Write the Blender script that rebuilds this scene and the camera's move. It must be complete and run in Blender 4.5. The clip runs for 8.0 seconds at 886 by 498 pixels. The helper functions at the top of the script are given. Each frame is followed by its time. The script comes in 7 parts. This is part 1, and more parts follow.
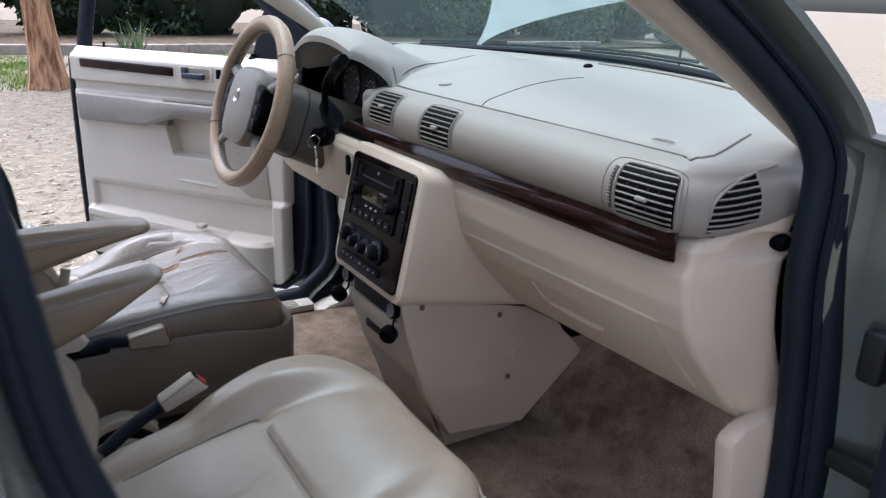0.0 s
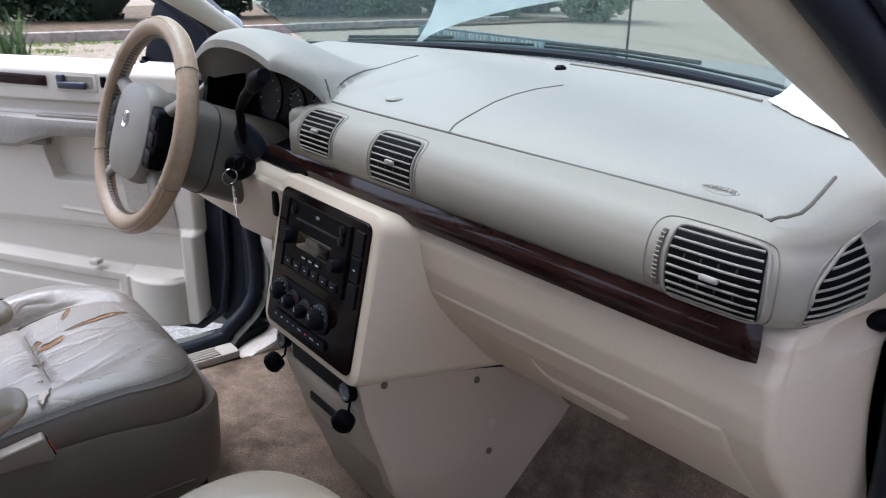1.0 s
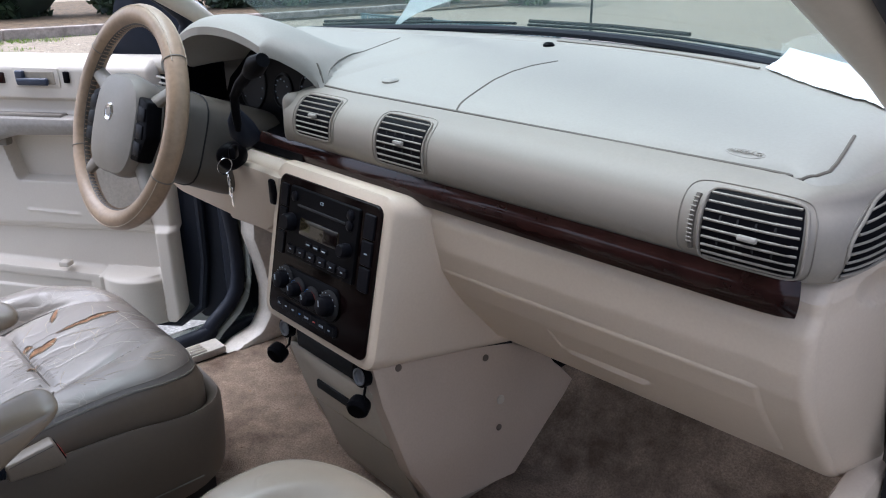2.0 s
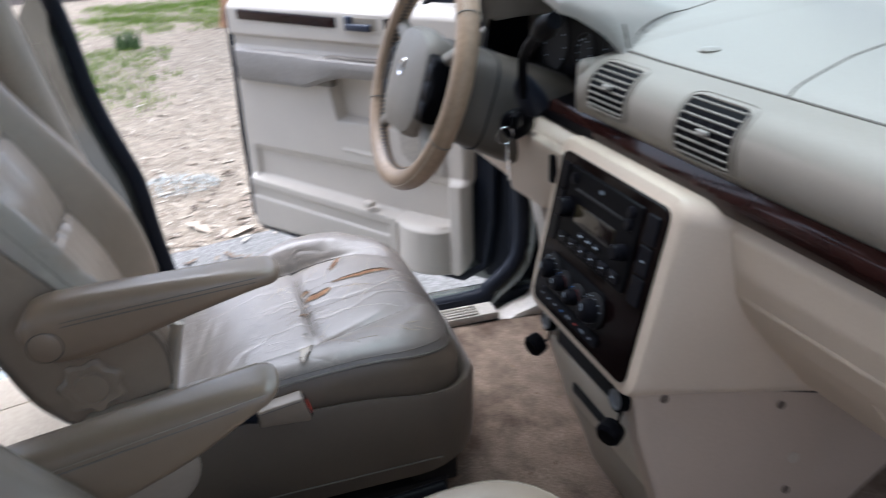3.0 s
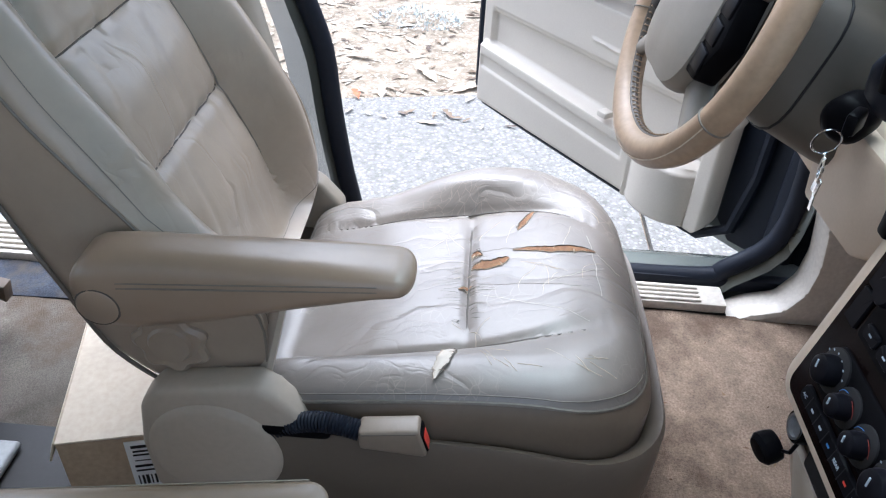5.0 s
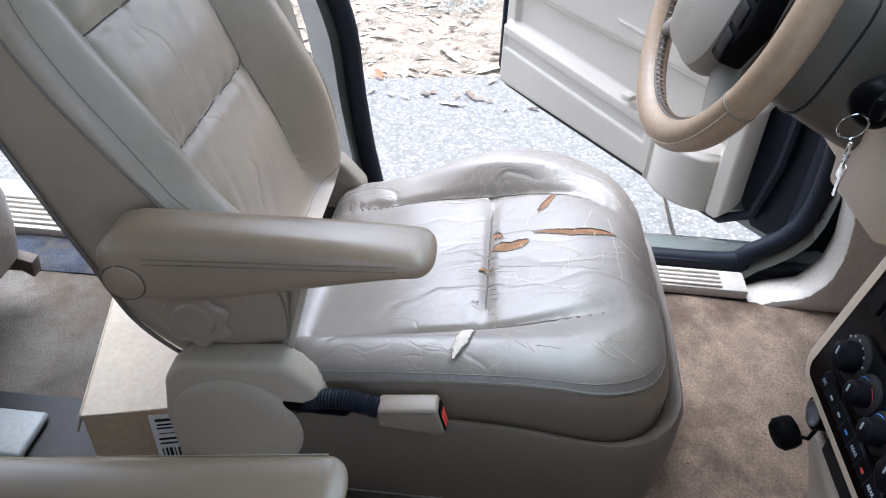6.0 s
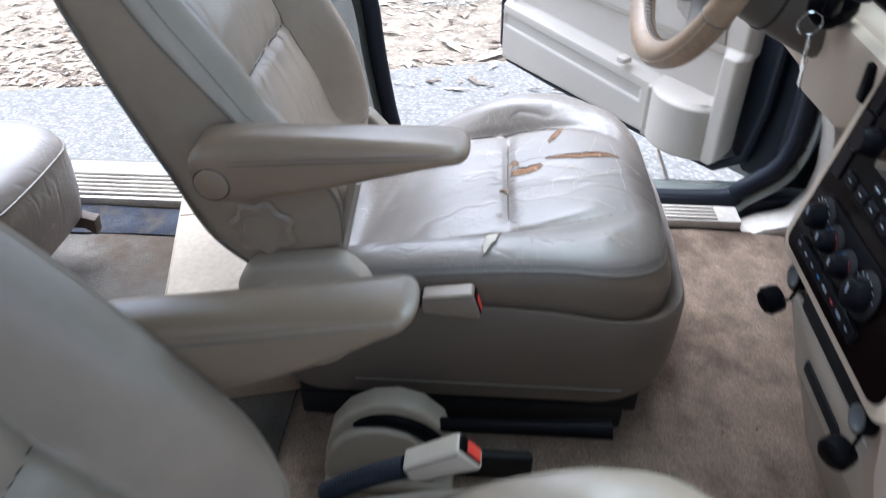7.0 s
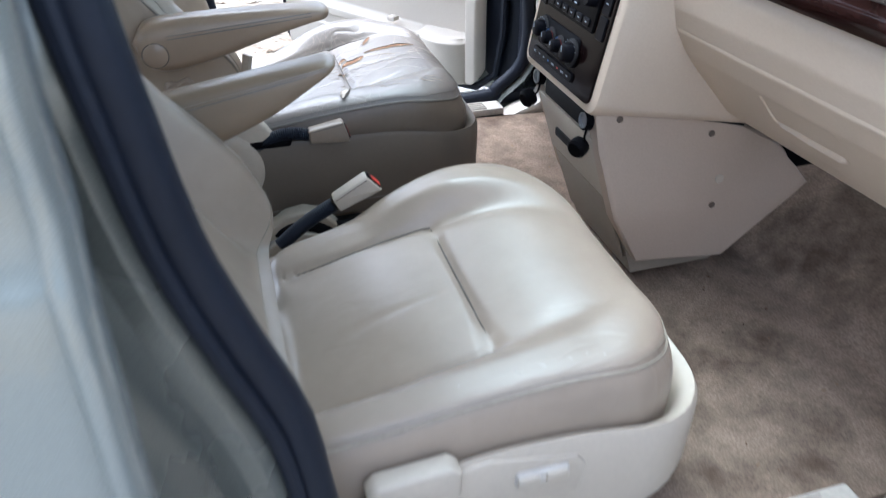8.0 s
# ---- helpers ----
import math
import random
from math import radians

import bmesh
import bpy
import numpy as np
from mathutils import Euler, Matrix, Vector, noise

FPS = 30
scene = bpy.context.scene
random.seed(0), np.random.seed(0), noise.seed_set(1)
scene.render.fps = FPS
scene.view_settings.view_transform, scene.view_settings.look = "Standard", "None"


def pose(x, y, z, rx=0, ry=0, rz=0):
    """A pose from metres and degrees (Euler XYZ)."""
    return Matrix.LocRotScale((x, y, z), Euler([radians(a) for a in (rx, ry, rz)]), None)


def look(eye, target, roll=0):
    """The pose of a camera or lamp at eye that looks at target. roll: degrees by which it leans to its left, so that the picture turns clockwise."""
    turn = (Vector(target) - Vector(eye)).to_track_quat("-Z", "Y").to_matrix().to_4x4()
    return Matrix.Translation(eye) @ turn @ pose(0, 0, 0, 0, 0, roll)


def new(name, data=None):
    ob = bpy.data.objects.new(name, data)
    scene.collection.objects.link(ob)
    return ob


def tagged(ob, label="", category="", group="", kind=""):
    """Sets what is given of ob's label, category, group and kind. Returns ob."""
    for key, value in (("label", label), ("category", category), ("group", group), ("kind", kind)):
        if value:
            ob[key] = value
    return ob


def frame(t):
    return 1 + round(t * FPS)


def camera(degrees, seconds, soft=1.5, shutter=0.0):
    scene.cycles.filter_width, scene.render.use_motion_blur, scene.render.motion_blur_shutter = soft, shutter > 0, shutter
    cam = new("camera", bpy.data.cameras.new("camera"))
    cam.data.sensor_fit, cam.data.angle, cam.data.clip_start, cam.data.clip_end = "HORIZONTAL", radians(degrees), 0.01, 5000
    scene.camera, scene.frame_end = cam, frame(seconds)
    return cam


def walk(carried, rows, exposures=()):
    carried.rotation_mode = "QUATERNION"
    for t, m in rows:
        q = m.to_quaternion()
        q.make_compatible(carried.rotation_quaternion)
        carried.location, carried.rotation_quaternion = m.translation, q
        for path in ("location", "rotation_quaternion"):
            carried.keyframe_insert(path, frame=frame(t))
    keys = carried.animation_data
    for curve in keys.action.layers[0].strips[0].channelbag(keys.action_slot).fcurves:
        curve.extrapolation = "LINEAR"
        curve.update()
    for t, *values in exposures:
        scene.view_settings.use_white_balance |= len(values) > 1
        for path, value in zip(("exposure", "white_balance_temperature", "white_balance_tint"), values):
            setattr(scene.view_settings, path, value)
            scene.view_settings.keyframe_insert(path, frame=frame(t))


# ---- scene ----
cam = camera(60.9, 8.0, soft=1.1, shutter=0.3)
PATH = [
    (0, (1.335, -0.683, 1.391), (-0.276, 0.315, 0.753), 2.1),
    (0.5, (1.13, -0.557, 1.41), (-0.452, 0.481, 0.762), 1.1),
    (1, (1.015, -0.567, 1.414), (-0.456, 0.602, 0.727), 1.0),
    (1.2, (0.981, -0.591, 1.413), (-0.449, 0.621, 0.714), 0.8),
    (2.3, (0.949, -0.641, 1.398), (-0.425, 0.622, 0.678), -0.5),
    (2.5, (0.93, -0.622, 1.397), (-0.556, 0.494, 0.659), -2.3),
    (2.8, (0.877, -0.552, 1.399), (-0.779, 0.248, 0.613), -3.2),
    (3, (0.841, -0.505, 1.401), (-0.898, 0.04, 0.576), -2.0),
    (3.2, (0.794, -0.474, 1.396), (-0.981, -0.196, 0.518), -1.4),
    (3.5, (0.7, -0.447, 1.38), (-1.055, -0.403, 0.422), -1.3),
    (3.7, (0.638, -0.437, 1.374), (-1.037, -0.427, 0.28), -0.1),
    (4, (0.552, -0.41, 1.349), (-1.087, -0.409, 0.203), 1.0),
    (4.5, (0.459, -0.386, 1.392), (-1.164, -0.418, 0.223), 1.8),
    (4.7, (0.442, -0.398, 1.395), (-1.18, -0.432, 0.225), 2.6),
    (5.8, (0.443, -0.406, 1.401), (-1.138, -0.494, 0.18), 3.2),
    (6, (0.446, -0.402, 1.398), (-1.134, -0.5, 0.176), 2.9),
    (6.5, (0.464, -0.397, 1.399), (-1.108, -0.508, 0.168), 2.9),
    (7, (0.641, -0.423, 1.382), (-0.953, -0.53, 0.18), -0.0),
    (7.2, (0.756, -0.458, 1.362), (-0.862, -0.376, 0.189), -1.4),
    (7.5, (0.927, -0.515, 1.356), (-0.683, -0.163, 0.223), -0.8),
    (8, (1.224, -0.616, 1.337), (-0.382, -0.16, 0.235), -0.6),
]
EXPOSURES = [(0, 1.40, 5600, 14), (1.0, 1.46, 5620, 14), (2.5, 1.43, 5600, 14), (3, 1.46, 5600, 13), (3.5, 1.68, 5480, 12), (4.5, 1.95, 5500, 11), (6.6, 1.95, 5480, 11), (7.0, 1.89, 5400, 11), (7.5, 1.90, 5380, 11), (8, 2.25, 5430, 10)]
walk(cam, [(t, look(eye, target, roll)) for t, eye, target, roll in PATH], EXPOSURES)

# ---------------------------------------------------------------- light
world = bpy.data.worlds.new("sky")
scene.world = world
world.use_nodes = True
wn = world.node_tree.nodes
sky = wn.new("ShaderNodeTexSky")
sky.sky_type = "NISHITA"
sky.sun_disc = False
sky.sun_elevation = radians(66)
sky.sun_rotation = radians(250)
sky.air_density, sky.dust_density, sky.ozone_density = 1.0, 5.0, 1.0
wn["Background"].inputs["Strength"].default_value = 0.15
haze = wn.new("ShaderNodeHueSaturation")  # thin cloud takes the blue out of the sky
haze.inputs["Saturation"].default_value = 0.45
world.node_tree.links.new(sky.outputs[0], haze.inputs["Color"])
world.node_tree.links.new(haze.outputs[0], wn["Background"].inputs["Color"])
sun_data = bpy.data.lights.new("sun", "SUN")
sun_data.energy, sun_data.angle, sun_data.color = 1.0, radians(60), (1.0, 0.985, 0.96)
sun = new("sun", sun_data)
sun.matrix_world = look((-14, -5.1, 33), (0, 0, 0))


# ---------------------------------------------------------------- materials
def surface(name, base, rough=0.5, metal=0.0, vary=0.12, scale=6.0, fine=120.0, fine_amount=0.05, bump=0.1, bump_scale=300.0,
            bump_dist=0.002, coat=0.0, grain="noise", stain=None, stain_scale=3.0, stain_amount=0.5, rough_vary=0.08, spec=0.5):
    """A procedural surface: colour varied at two scales, roughness variation and fine relief."""
    m = bpy.data.materials.new(name)
    m.use_nodes = True
    t = m.node_tree
    n, link = t.nodes, t.links
    p = n["Principled BSDF"]
    co = n.new("ShaderNodeTexCoord")
    big = n.new("ShaderNodeTexNoise")
    big.inputs["Scale"].default_value, big.inputs["Detail"].default_value = scale, 5
    link.new(co.outputs["Object"], big.inputs["Vector"])
    small = n.new("ShaderNodeTexNoise")
    small.inputs["Scale"].default_value, small.inputs["Detail"].default_value = fine, 3
    link.new(co.outputs["Object"], small.inputs["Vector"])
    lo = [c * (1 - vary) for c in base]
    hi = [min(1, c * (1 + vary)) for c in base]
    mix = n.new("ShaderNodeMix")
    mix.data_type = "RGBA"
    mix.inputs[6].default_value, mix.inputs[7].default_value = (*lo, 1), (*hi, 1)
    ramp = n.new("ShaderNodeMapRange")
    ramp.inputs[1].default_value, ramp.inputs[2].default_value = 0.3, 0.7
    link.new(big.outputs[0], ramp.inputs[0])
    link.new(ramp.outputs[0], mix.inputs[0])
    out = mix.outputs[2]
    m2 = n.new("ShaderNodeMix")
    m2.data_type, m2.blend_type = "RGBA", "OVERLAY"
    m2.inputs[0].default_value = min(1.0, fine_amount * 6)
    link.new(out, m2.inputs[6])
    grey = n.new("ShaderNodeMapRange")
    grey.inputs[1].default_value, grey.inputs[2].default_value, grey.inputs[3].default_value, grey.inputs[4].default_value = 0.25, 0.75, 0.3, 0.7
    link.new(small.outputs[0], grey.inputs[0])
    link.new(grey.outputs[0], m2.inputs[7])
    out = m2.outputs[2]
    if stain:
        sn = n.new("ShaderNodeTexNoise")
        sn.inputs["Scale"].default_value, sn.inputs["Detail"].default_value, sn.inputs["Roughness"].default_value = stain_scale, 6, 0.65
        link.new(co.outputs["Object"], sn.inputs["Vector"])
        sr = n.new("ShaderNodeMapRange")
        sr.inputs[1].default_value, sr.inputs[2].default_value, sr.inputs[4].default_value = 0.48, 0.68, stain_amount
        link.new(sn.outputs[0], sr.inputs[0])
        m3 = n.new("ShaderNodeMix")
        m3.data_type = "RGBA"
        link.new(sr.outputs[0], m3.inputs[0])
        link.new(out, m3.inputs[6])
        m3.inputs[7].default_value = (*stain, 1)
        out = m3.outputs[2]
    link.new(out, p.inputs["Base Color"])
    rr = n.new("ShaderNodeMapRange")
    rr.inputs[3].default_value, rr.inputs[4].default_value = max(0.02, rough - rough_vary), min(1, rough + rough_vary)
    link.new(big.outputs[0], rr.inputs[0])
    link.new(rr.outputs[0], p.inputs["Roughness"])
    p.inputs["Metallic"].default_value = metal
    p.inputs["Specular IOR Level"].default_value = spec
    if coat:
        p.inputs["Coat Weight"].default_value, p.inputs["Coat Roughness"].default_value = coat, 0.06
    if bump:
        if grain == "leather":
            tex = n.new("ShaderNodeTexVoronoi")
            tex.feature = "DISTANCE_TO_EDGE"
            tex.inputs["Scale"].default_value = bump_scale
            height = tex.outputs["Distance"]
        else:
            tex = n.new("ShaderNodeTexNoise")
            tex.inputs["Scale"].default_value, tex.inputs["Detail"].default_value = bump_scale, 4
            height = tex.outputs[0]
        link.new(co.outputs["Object"], tex.inputs["Vector"])
        b = n.new("ShaderNodeBump")
        b.inputs["Strength"].default_value, b.inputs["Distance"].default_value = bump, bump_dist
        link.new(height, b.inputs["Height"])
        link.new(b.outputs[0], p.inputs["Normal"])
    return m


def glass(name, tint, rough=0.0, see=0.85):
    """A thin pane: mostly clear, tinted, with a mirror-like sheen."""
    m = bpy.data.materials.new(name)
    m.use_nodes = True
    n, link = m.node_tree.nodes, m.node_tree.links
    for o in list(n):
        n.remove(o)
    outp = n.new("ShaderNodeOutputMaterial")
    clear = n.new("ShaderNodeBsdfTransparent")
    clear.inputs[0].default_value = (*tint, 1)
    shine = n.new("ShaderNodeBsdfGlossy")
    shine.inputs["Roughness"].default_value = rough
    mixer = n.new("ShaderNodeMixShader")
    face = n.new("ShaderNodeLayerWeight")
    face.inputs[0].default_value = 0.5
    power = n.new("ShaderNodeMath")
    power.operation = "POWER"
    power.inputs[1].default_value = 5.0
    link.new(face.outputs["Facing"], power.inputs[0])
    part_of = n.new("ShaderNodeMath")
    part_of.operation = "MULTIPLY_ADD"
    part_of.inputs[1].default_value, part_of.inputs[2].default_value = 0.3, 0.02
    link.new(power.outputs[0], part_of.inputs[0])
    link.new(part_of.outputs[0], mixer.inputs[0])
    link.new(clear.outputs[0], mixer.inputs[1])
    link.new(shine.outputs[0], mixer.inputs[2])
    link.new(mixer.outputs[0], outp.inputs[0])
    return m


def film(name, colour, cover):
    """A thin dusty film on glass."""
    m = bpy.data.materials.new(name)
    m.use_nodes = True
    n, link = m.node_tree.nodes, m.node_tree.links
    for o in list(n):
        n.remove(o)
    outp = n.new("ShaderNodeOutputMaterial")
    glow = n.new("ShaderNodeBsdfTranslucent")
    glow.inputs[0].default_value = (*colour, 1)
    matt = n.new("ShaderNodeBsdfDiffuse")
    matt.inputs[0].default_value = (*colour, 1)
    both = n.new("ShaderNodeMixShader")
    both.inputs[0].default_value = 0.4
    link.new(glow.outputs[0], both.inputs[1])
    link.new(matt.outputs[0], both.inputs[2])
    clear = n.new("ShaderNodeBsdfTransparent")
    whole = n.new("ShaderNodeMixShader")
    link.new(clear.outputs[0], whole.inputs[1])
    link.new(both.outputs[0], whole.inputs[2])
    link.new(whole.outputs[0], outp.inputs[0])
    no = n.new("ShaderNodeTexNoise")
    no.inputs["Scale"].default_value, no.inputs["Detail"].default_value = 9, 6
    r = n.new("ShaderNodeMapRange")
    r.inputs[3].default_value, r.inputs[4].default_value = cover * 0.75, cover * 1.25
    link.new(no.outputs[0], r.inputs[0])
    link.new(r.outputs[0], whole.inputs[0])
    return m


def two_tone(name, dark, light, scale, rough, bump, detail=8, low=0.35, high=0.65, bump_scale=None, spots=None, spot_scale=40.0, spot_low=0.0, spot_high=0.18, squash=1.0):
    """A mottled outdoor surface from two colours, with optional pale spots."""
    m = bpy.data.materials.new(name)
    m.use_nodes = True
    n, link = m.node_tree.nodes, m.node_tree.links
    p = n["Principled BSDF"]
    co = n.new("ShaderNodeTexCoord")
    place = n.new("ShaderNodeMapping")
    place.inputs["Scale"].default_value = (1.0, 1.0, squash)
    link.new(co.outputs["Object"], place.inputs["Vector"])
    a = n.new("ShaderNodeTexNoise")
    a.inputs["Scale"].default_value, a.inputs["Detail"].default_value, a.inputs["Roughness"].default_value = scale, detail, 0.65
    link.new(place.outputs[0], a.inputs["Vector"])
    r = n.new("ShaderNodeMapRange")
    r.inputs[1].default_value, r.inputs[2].default_value = low, high
    link.new(a.outputs[0], r.inputs[0])
    mix = n.new("ShaderNodeMix")
    mix.data_type = "RGBA"
    mix.inputs[6].default_value, mix.inputs[7].default_value = (*dark, 1), (*light, 1)
    link.new(r.outputs[0], mix.inputs[0])
    out = mix.outputs[2]
    if spots:
        v = n.new("ShaderNodeTexVoronoi")
        v.inputs["Scale"].default_value = spot_scale
        link.new(co.outputs["Object"], v.inputs["Vector"])
        vr = n.new("ShaderNodeMapRange")
        vr.inputs[1].default_value, vr.inputs[2].default_value, vr.inputs[3].default_value, vr.inputs[4].default_value = spot_low, spot_high, 1, 0
        link.new(v.outputs["Distance"], vr.inputs[0])
        m2 = n.new("ShaderNodeMix")
        m2.data_type = "RGBA"
        link.new(vr.outputs[0], m2.inputs[0])
        link.new(out, m2.inputs[6])
        m2.inputs[7].default_value = (*spots, 1)
        out = m2.outputs[2]
    link.new(out, p.inputs["Base Color"])
    p.inputs["Roughness"].default_value = rough
    b = n.new("ShaderNodeBump")
    b.inputs["Strength"].default_value, b.inputs["Distance"].default_value = bump, 0.01
    h = n.new("ShaderNodeTexNoise")
    h.inputs["Scale"].default_value, h.inputs["Detail"].default_value = bump_scale or scale * 8, 6
    link.new(place.outputs[0], h.inputs["Vector"])
    link.new(h.outputs[0], b.inputs["Height"])
    link.new(b.outputs[0], p.inputs["Normal"])
    return m


def leather(name, base, rough, crease=0.5, crack=0.0, pale=(0.55, 0.46, 0.36), spec=0.7):
    """Worn upholstery leather: fine grain, long soft wrinkles, a net of thin creases, pale cracks where it is dry."""
    m = bpy.data.materials.new(name)
    m.use_nodes = True
    n, link = m.node_tree.nodes, m.node_tree.links
    p = n["Principled BSDF"]
    co = n.new("ShaderNodeTexCoord")

    def noise_tex(scale, detail=4, src=None, rough_n=0.5):
        t = n.new("ShaderNodeTexNoise")
        t.inputs["Scale"].default_value, t.inputs["Detail"].default_value, t.inputs["Roughness"].default_value = scale, detail, rough_n
        link.new(src or co.outputs["Object"], t.inputs["Vector"])
        return t

    def ranged(src, a, b, c, d):
        r = n.new("ShaderNodeMapRange")
        for i, v in enumerate((a, b, c, d)):
            r.inputs[i + 1].default_value = v
        link.new(src, r.inputs[0])
        return r.outputs[0]

    def maths(op, a, b):
        q = n.new("ShaderNodeMath")
        q.operation = op
        for i, v in enumerate((a, b)):
            if isinstance(v, (int, float)):
                q.inputs[i].default_value = v
            else:
                link.new(v, q.inputs[i])
        return q.outputs[0]
    # bent coordinates, so that no crease runs straight
    warp = noise_tex(5, 3)
    add = n.new("ShaderNodeMix")
    add.data_type, add.blend_type = "RGBA", "ADD"
    add.inputs[0].default_value = 0.16
    link.new(co.outputs["Object"], add.inputs[6])
    link.new(warp.outputs[1], add.inputs[7])
    bent = add.outputs[2]
    stretch = n.new("ShaderNodeMapping")
    stretch.inputs["Scale"].default_value = (1.0, 0.30, 0.30)
    link.new(bent, stretch.inputs["Vector"])
    net2 = n.new("ShaderNodeTexVoronoi")
    net2.feature = "DISTANCE_TO_EDGE"
    net2.inputs["Scale"].default_value = 60
    link.new(bent, net2.inputs["Vector"])
    where = ranged(noise_tex(5, 3).outputs[0], 0.42, 0.62, 0.0, 1.0)
    # open wrinkles: thin ridges where a stretched noise crosses its mean
    across = maths("ABSOLUTE", maths("SUBTRACT", noise_tex(11, 2, stretch.outputs[0]).outputs[0], 0.5), 0)
    fold = maths("MULTIPLY", ranged(across, 0.0, 0.035, 1.0, 0.0), where)
    fine_across = maths("ABSOLUTE", maths("SUBTRACT", noise_tex(38, 2, stretch.outputs[0]).outputs[0], 0.5), 0)
    fine_fold = maths("MULTIPLY", ranged(fine_across, 0.0, 0.05, 0.22, 0.0), where)
    soft = noise_tex(9, 3, stretch.outputs[0])
    height = maths("ADD", maths("MULTIPLY", soft.outputs[0], 1.9), maths("MULTIPLY", maths("ADD", fold, fine_fold), -0.85))
    grain = n.new("ShaderNodeTexVoronoi")
    grain.feature = "DISTANCE_TO_EDGE"
    grain.inputs["Scale"].default_value = 620
    link.new(co.outputs["Object"], grain.inputs["Vector"])
    b1 = n.new("ShaderNodeBump")
    b1.inputs["Strength"].default_value, b1.inputs["Distance"].default_value = crease, 0.0035
    link.new(height, b1.inputs["Height"])
    b2 = n.new("ShaderNodeBump")
    b2.inputs["Strength"].default_value, b2.inputs["Distance"].default_value = 0.05, 0.0008
    link.new(grain.outputs["Distance"], b2.inputs["Height"])
    link.new(b1.outputs[0], b2.inputs["Normal"])
    link.new(b2.outputs[0], p.inputs["Normal"])
    tone = n.new("ShaderNodeMix")
    tone.data_type = "RGBA"
    tone.inputs[6].default_value = (*[c * 0.90 for c in base], 1)
    tone.inputs[7].default_value = (*[min(1, c * 1.10) for c in base], 1)
    link.new(ranged(noise_tex(9, 6, None, 0.65).outputs[0], 0.3, 0.7, 0.0, 1.0), tone.inputs[0])
    out = tone.outputs[2]
    if crack:
        dry = ranged(noise_tex(8, 2).outputs[0], 0.50, 0.64, 0.0, crack)
        thin = ranged(net2.outputs["Distance"], 0.008, 0.038, 1.0, 0.0)
        cm = n.new("ShaderNodeMix")
        cm.data_type = "RGBA"
        cm.inputs[7].default_value = (*pale, 1)
        link.new(maths("MULTIPLY", dry, thin), cm.inputs[0])
        link.new(out, cm.inputs[6])
        out = cm.outputs[2]
    link.new(out, p.inputs["Base Color"])
    link.new(ranged(noise_tex(14, 5).outputs[0], 0.3, 0.7, rough - 0.03, rough + 0.04), p.inputs["Roughness"])
    p.inputs["Specular IOR Level"].default_value = spec
    return m


def varied(name, colours, rough=0.8, per="object"):
    """A colour picked piece by piece from a ramp."""
    m = bpy.data.materials.new(name)
    m.use_nodes = True
    n, link = m.node_tree.nodes, m.node_tree.links
    p = n["Principled BSDF"]
    ramp = n.new("ShaderNodeValToRGB")
    ramp.color_ramp.interpolation = "LINEAR"
    while len(ramp.color_ramp.elements) < len(colours):
        ramp.color_ramp.elements.new(0.5)
    for i, c in enumerate(colours):
        ramp.color_ramp.elements[i].position = i / (len(colours) - 1)
        ramp.color_ramp.elements[i].color = (*c, 1)
    if per == "object":
        src = n.new("ShaderNodeObjectInfo").outputs["Random"]
    else:
        src = n.new("ShaderNodeNewGeometry").outputs["Random Per Island"]
    link.new(src, ramp.inputs[0])
    link.new(ramp.outputs[0], p.inputs["Base Color"])
    p.inputs["Roughness"].default_value = rough
    return m


M_LEATHER = leather("worn_grey_leather", (0.375, 0.305, 0.230), 0.31, 0.36, 0.0, spec=0.7)
M_CRACKED = leather("cracked_grey_leather", (0.228, 0.199, 0.173), 0.35, 0.42, 0.34, spec=0.62)
M_LEATHER2 = leather("cream_leather", (0.300, 0.243, 0.186), 0.33, 0.12, 0.0, spec=0.65)
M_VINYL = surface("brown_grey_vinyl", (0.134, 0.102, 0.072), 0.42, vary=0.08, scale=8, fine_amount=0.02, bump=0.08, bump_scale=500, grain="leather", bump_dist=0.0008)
M_BUCKLE = surface("beige_buckle_plastic", (0.23, 0.185, 0.14), 0.4, vary=0.06, fine_amount=0.02, bump=0.04)
M_SCUFF = surface("pale_scuffed_leather", (0.58, 0.52, 0.44), 0.8, vary=0.1, bump=0)
M_ARM = leather("armrest_vinyl", (0.300, 0.220, 0.150), 0.315, 0.04, 0.0, spec=0.80)
M_ARM2 = leather("cream_armrest_vinyl", (0.220, 0.165, 0.110), 0.315, 0.04, 0.0, spec=0.80)
# driver's seat base: the shade it stands in is put into the base colour
M_SHELL_SHADED = surface("seat_plastic_shaded", (0.122, 0.098, 0.074), 0.45, vary=0.06, bump=0.05, bump_scale=600, fine_amount=0.015)
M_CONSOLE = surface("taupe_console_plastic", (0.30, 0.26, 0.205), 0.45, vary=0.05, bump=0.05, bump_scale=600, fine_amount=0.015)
# the base's plastic again, paler for the light on its rear corner
M_HINGE_LIT = surface("seat_plastic_lit", (0.45, 0.385, 0.305), 0.45, vary=0.05, bump=0.05, bump_scale=600, fine_amount=0.015)
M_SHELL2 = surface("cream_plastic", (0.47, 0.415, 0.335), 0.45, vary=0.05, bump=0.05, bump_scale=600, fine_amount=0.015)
# also the dark fill for shade at the door pull and the tears
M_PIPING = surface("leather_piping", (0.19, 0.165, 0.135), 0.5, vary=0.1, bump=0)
M_SEAM = surface("dark_stitched_seam", (0.10, 0.085, 0.068), 0.7, vary=0.1, bump=0)
M_PIPING2 = surface("cream_piping", (0.30, 0.26, 0.20), 0.6, vary=0.1, bump=0)
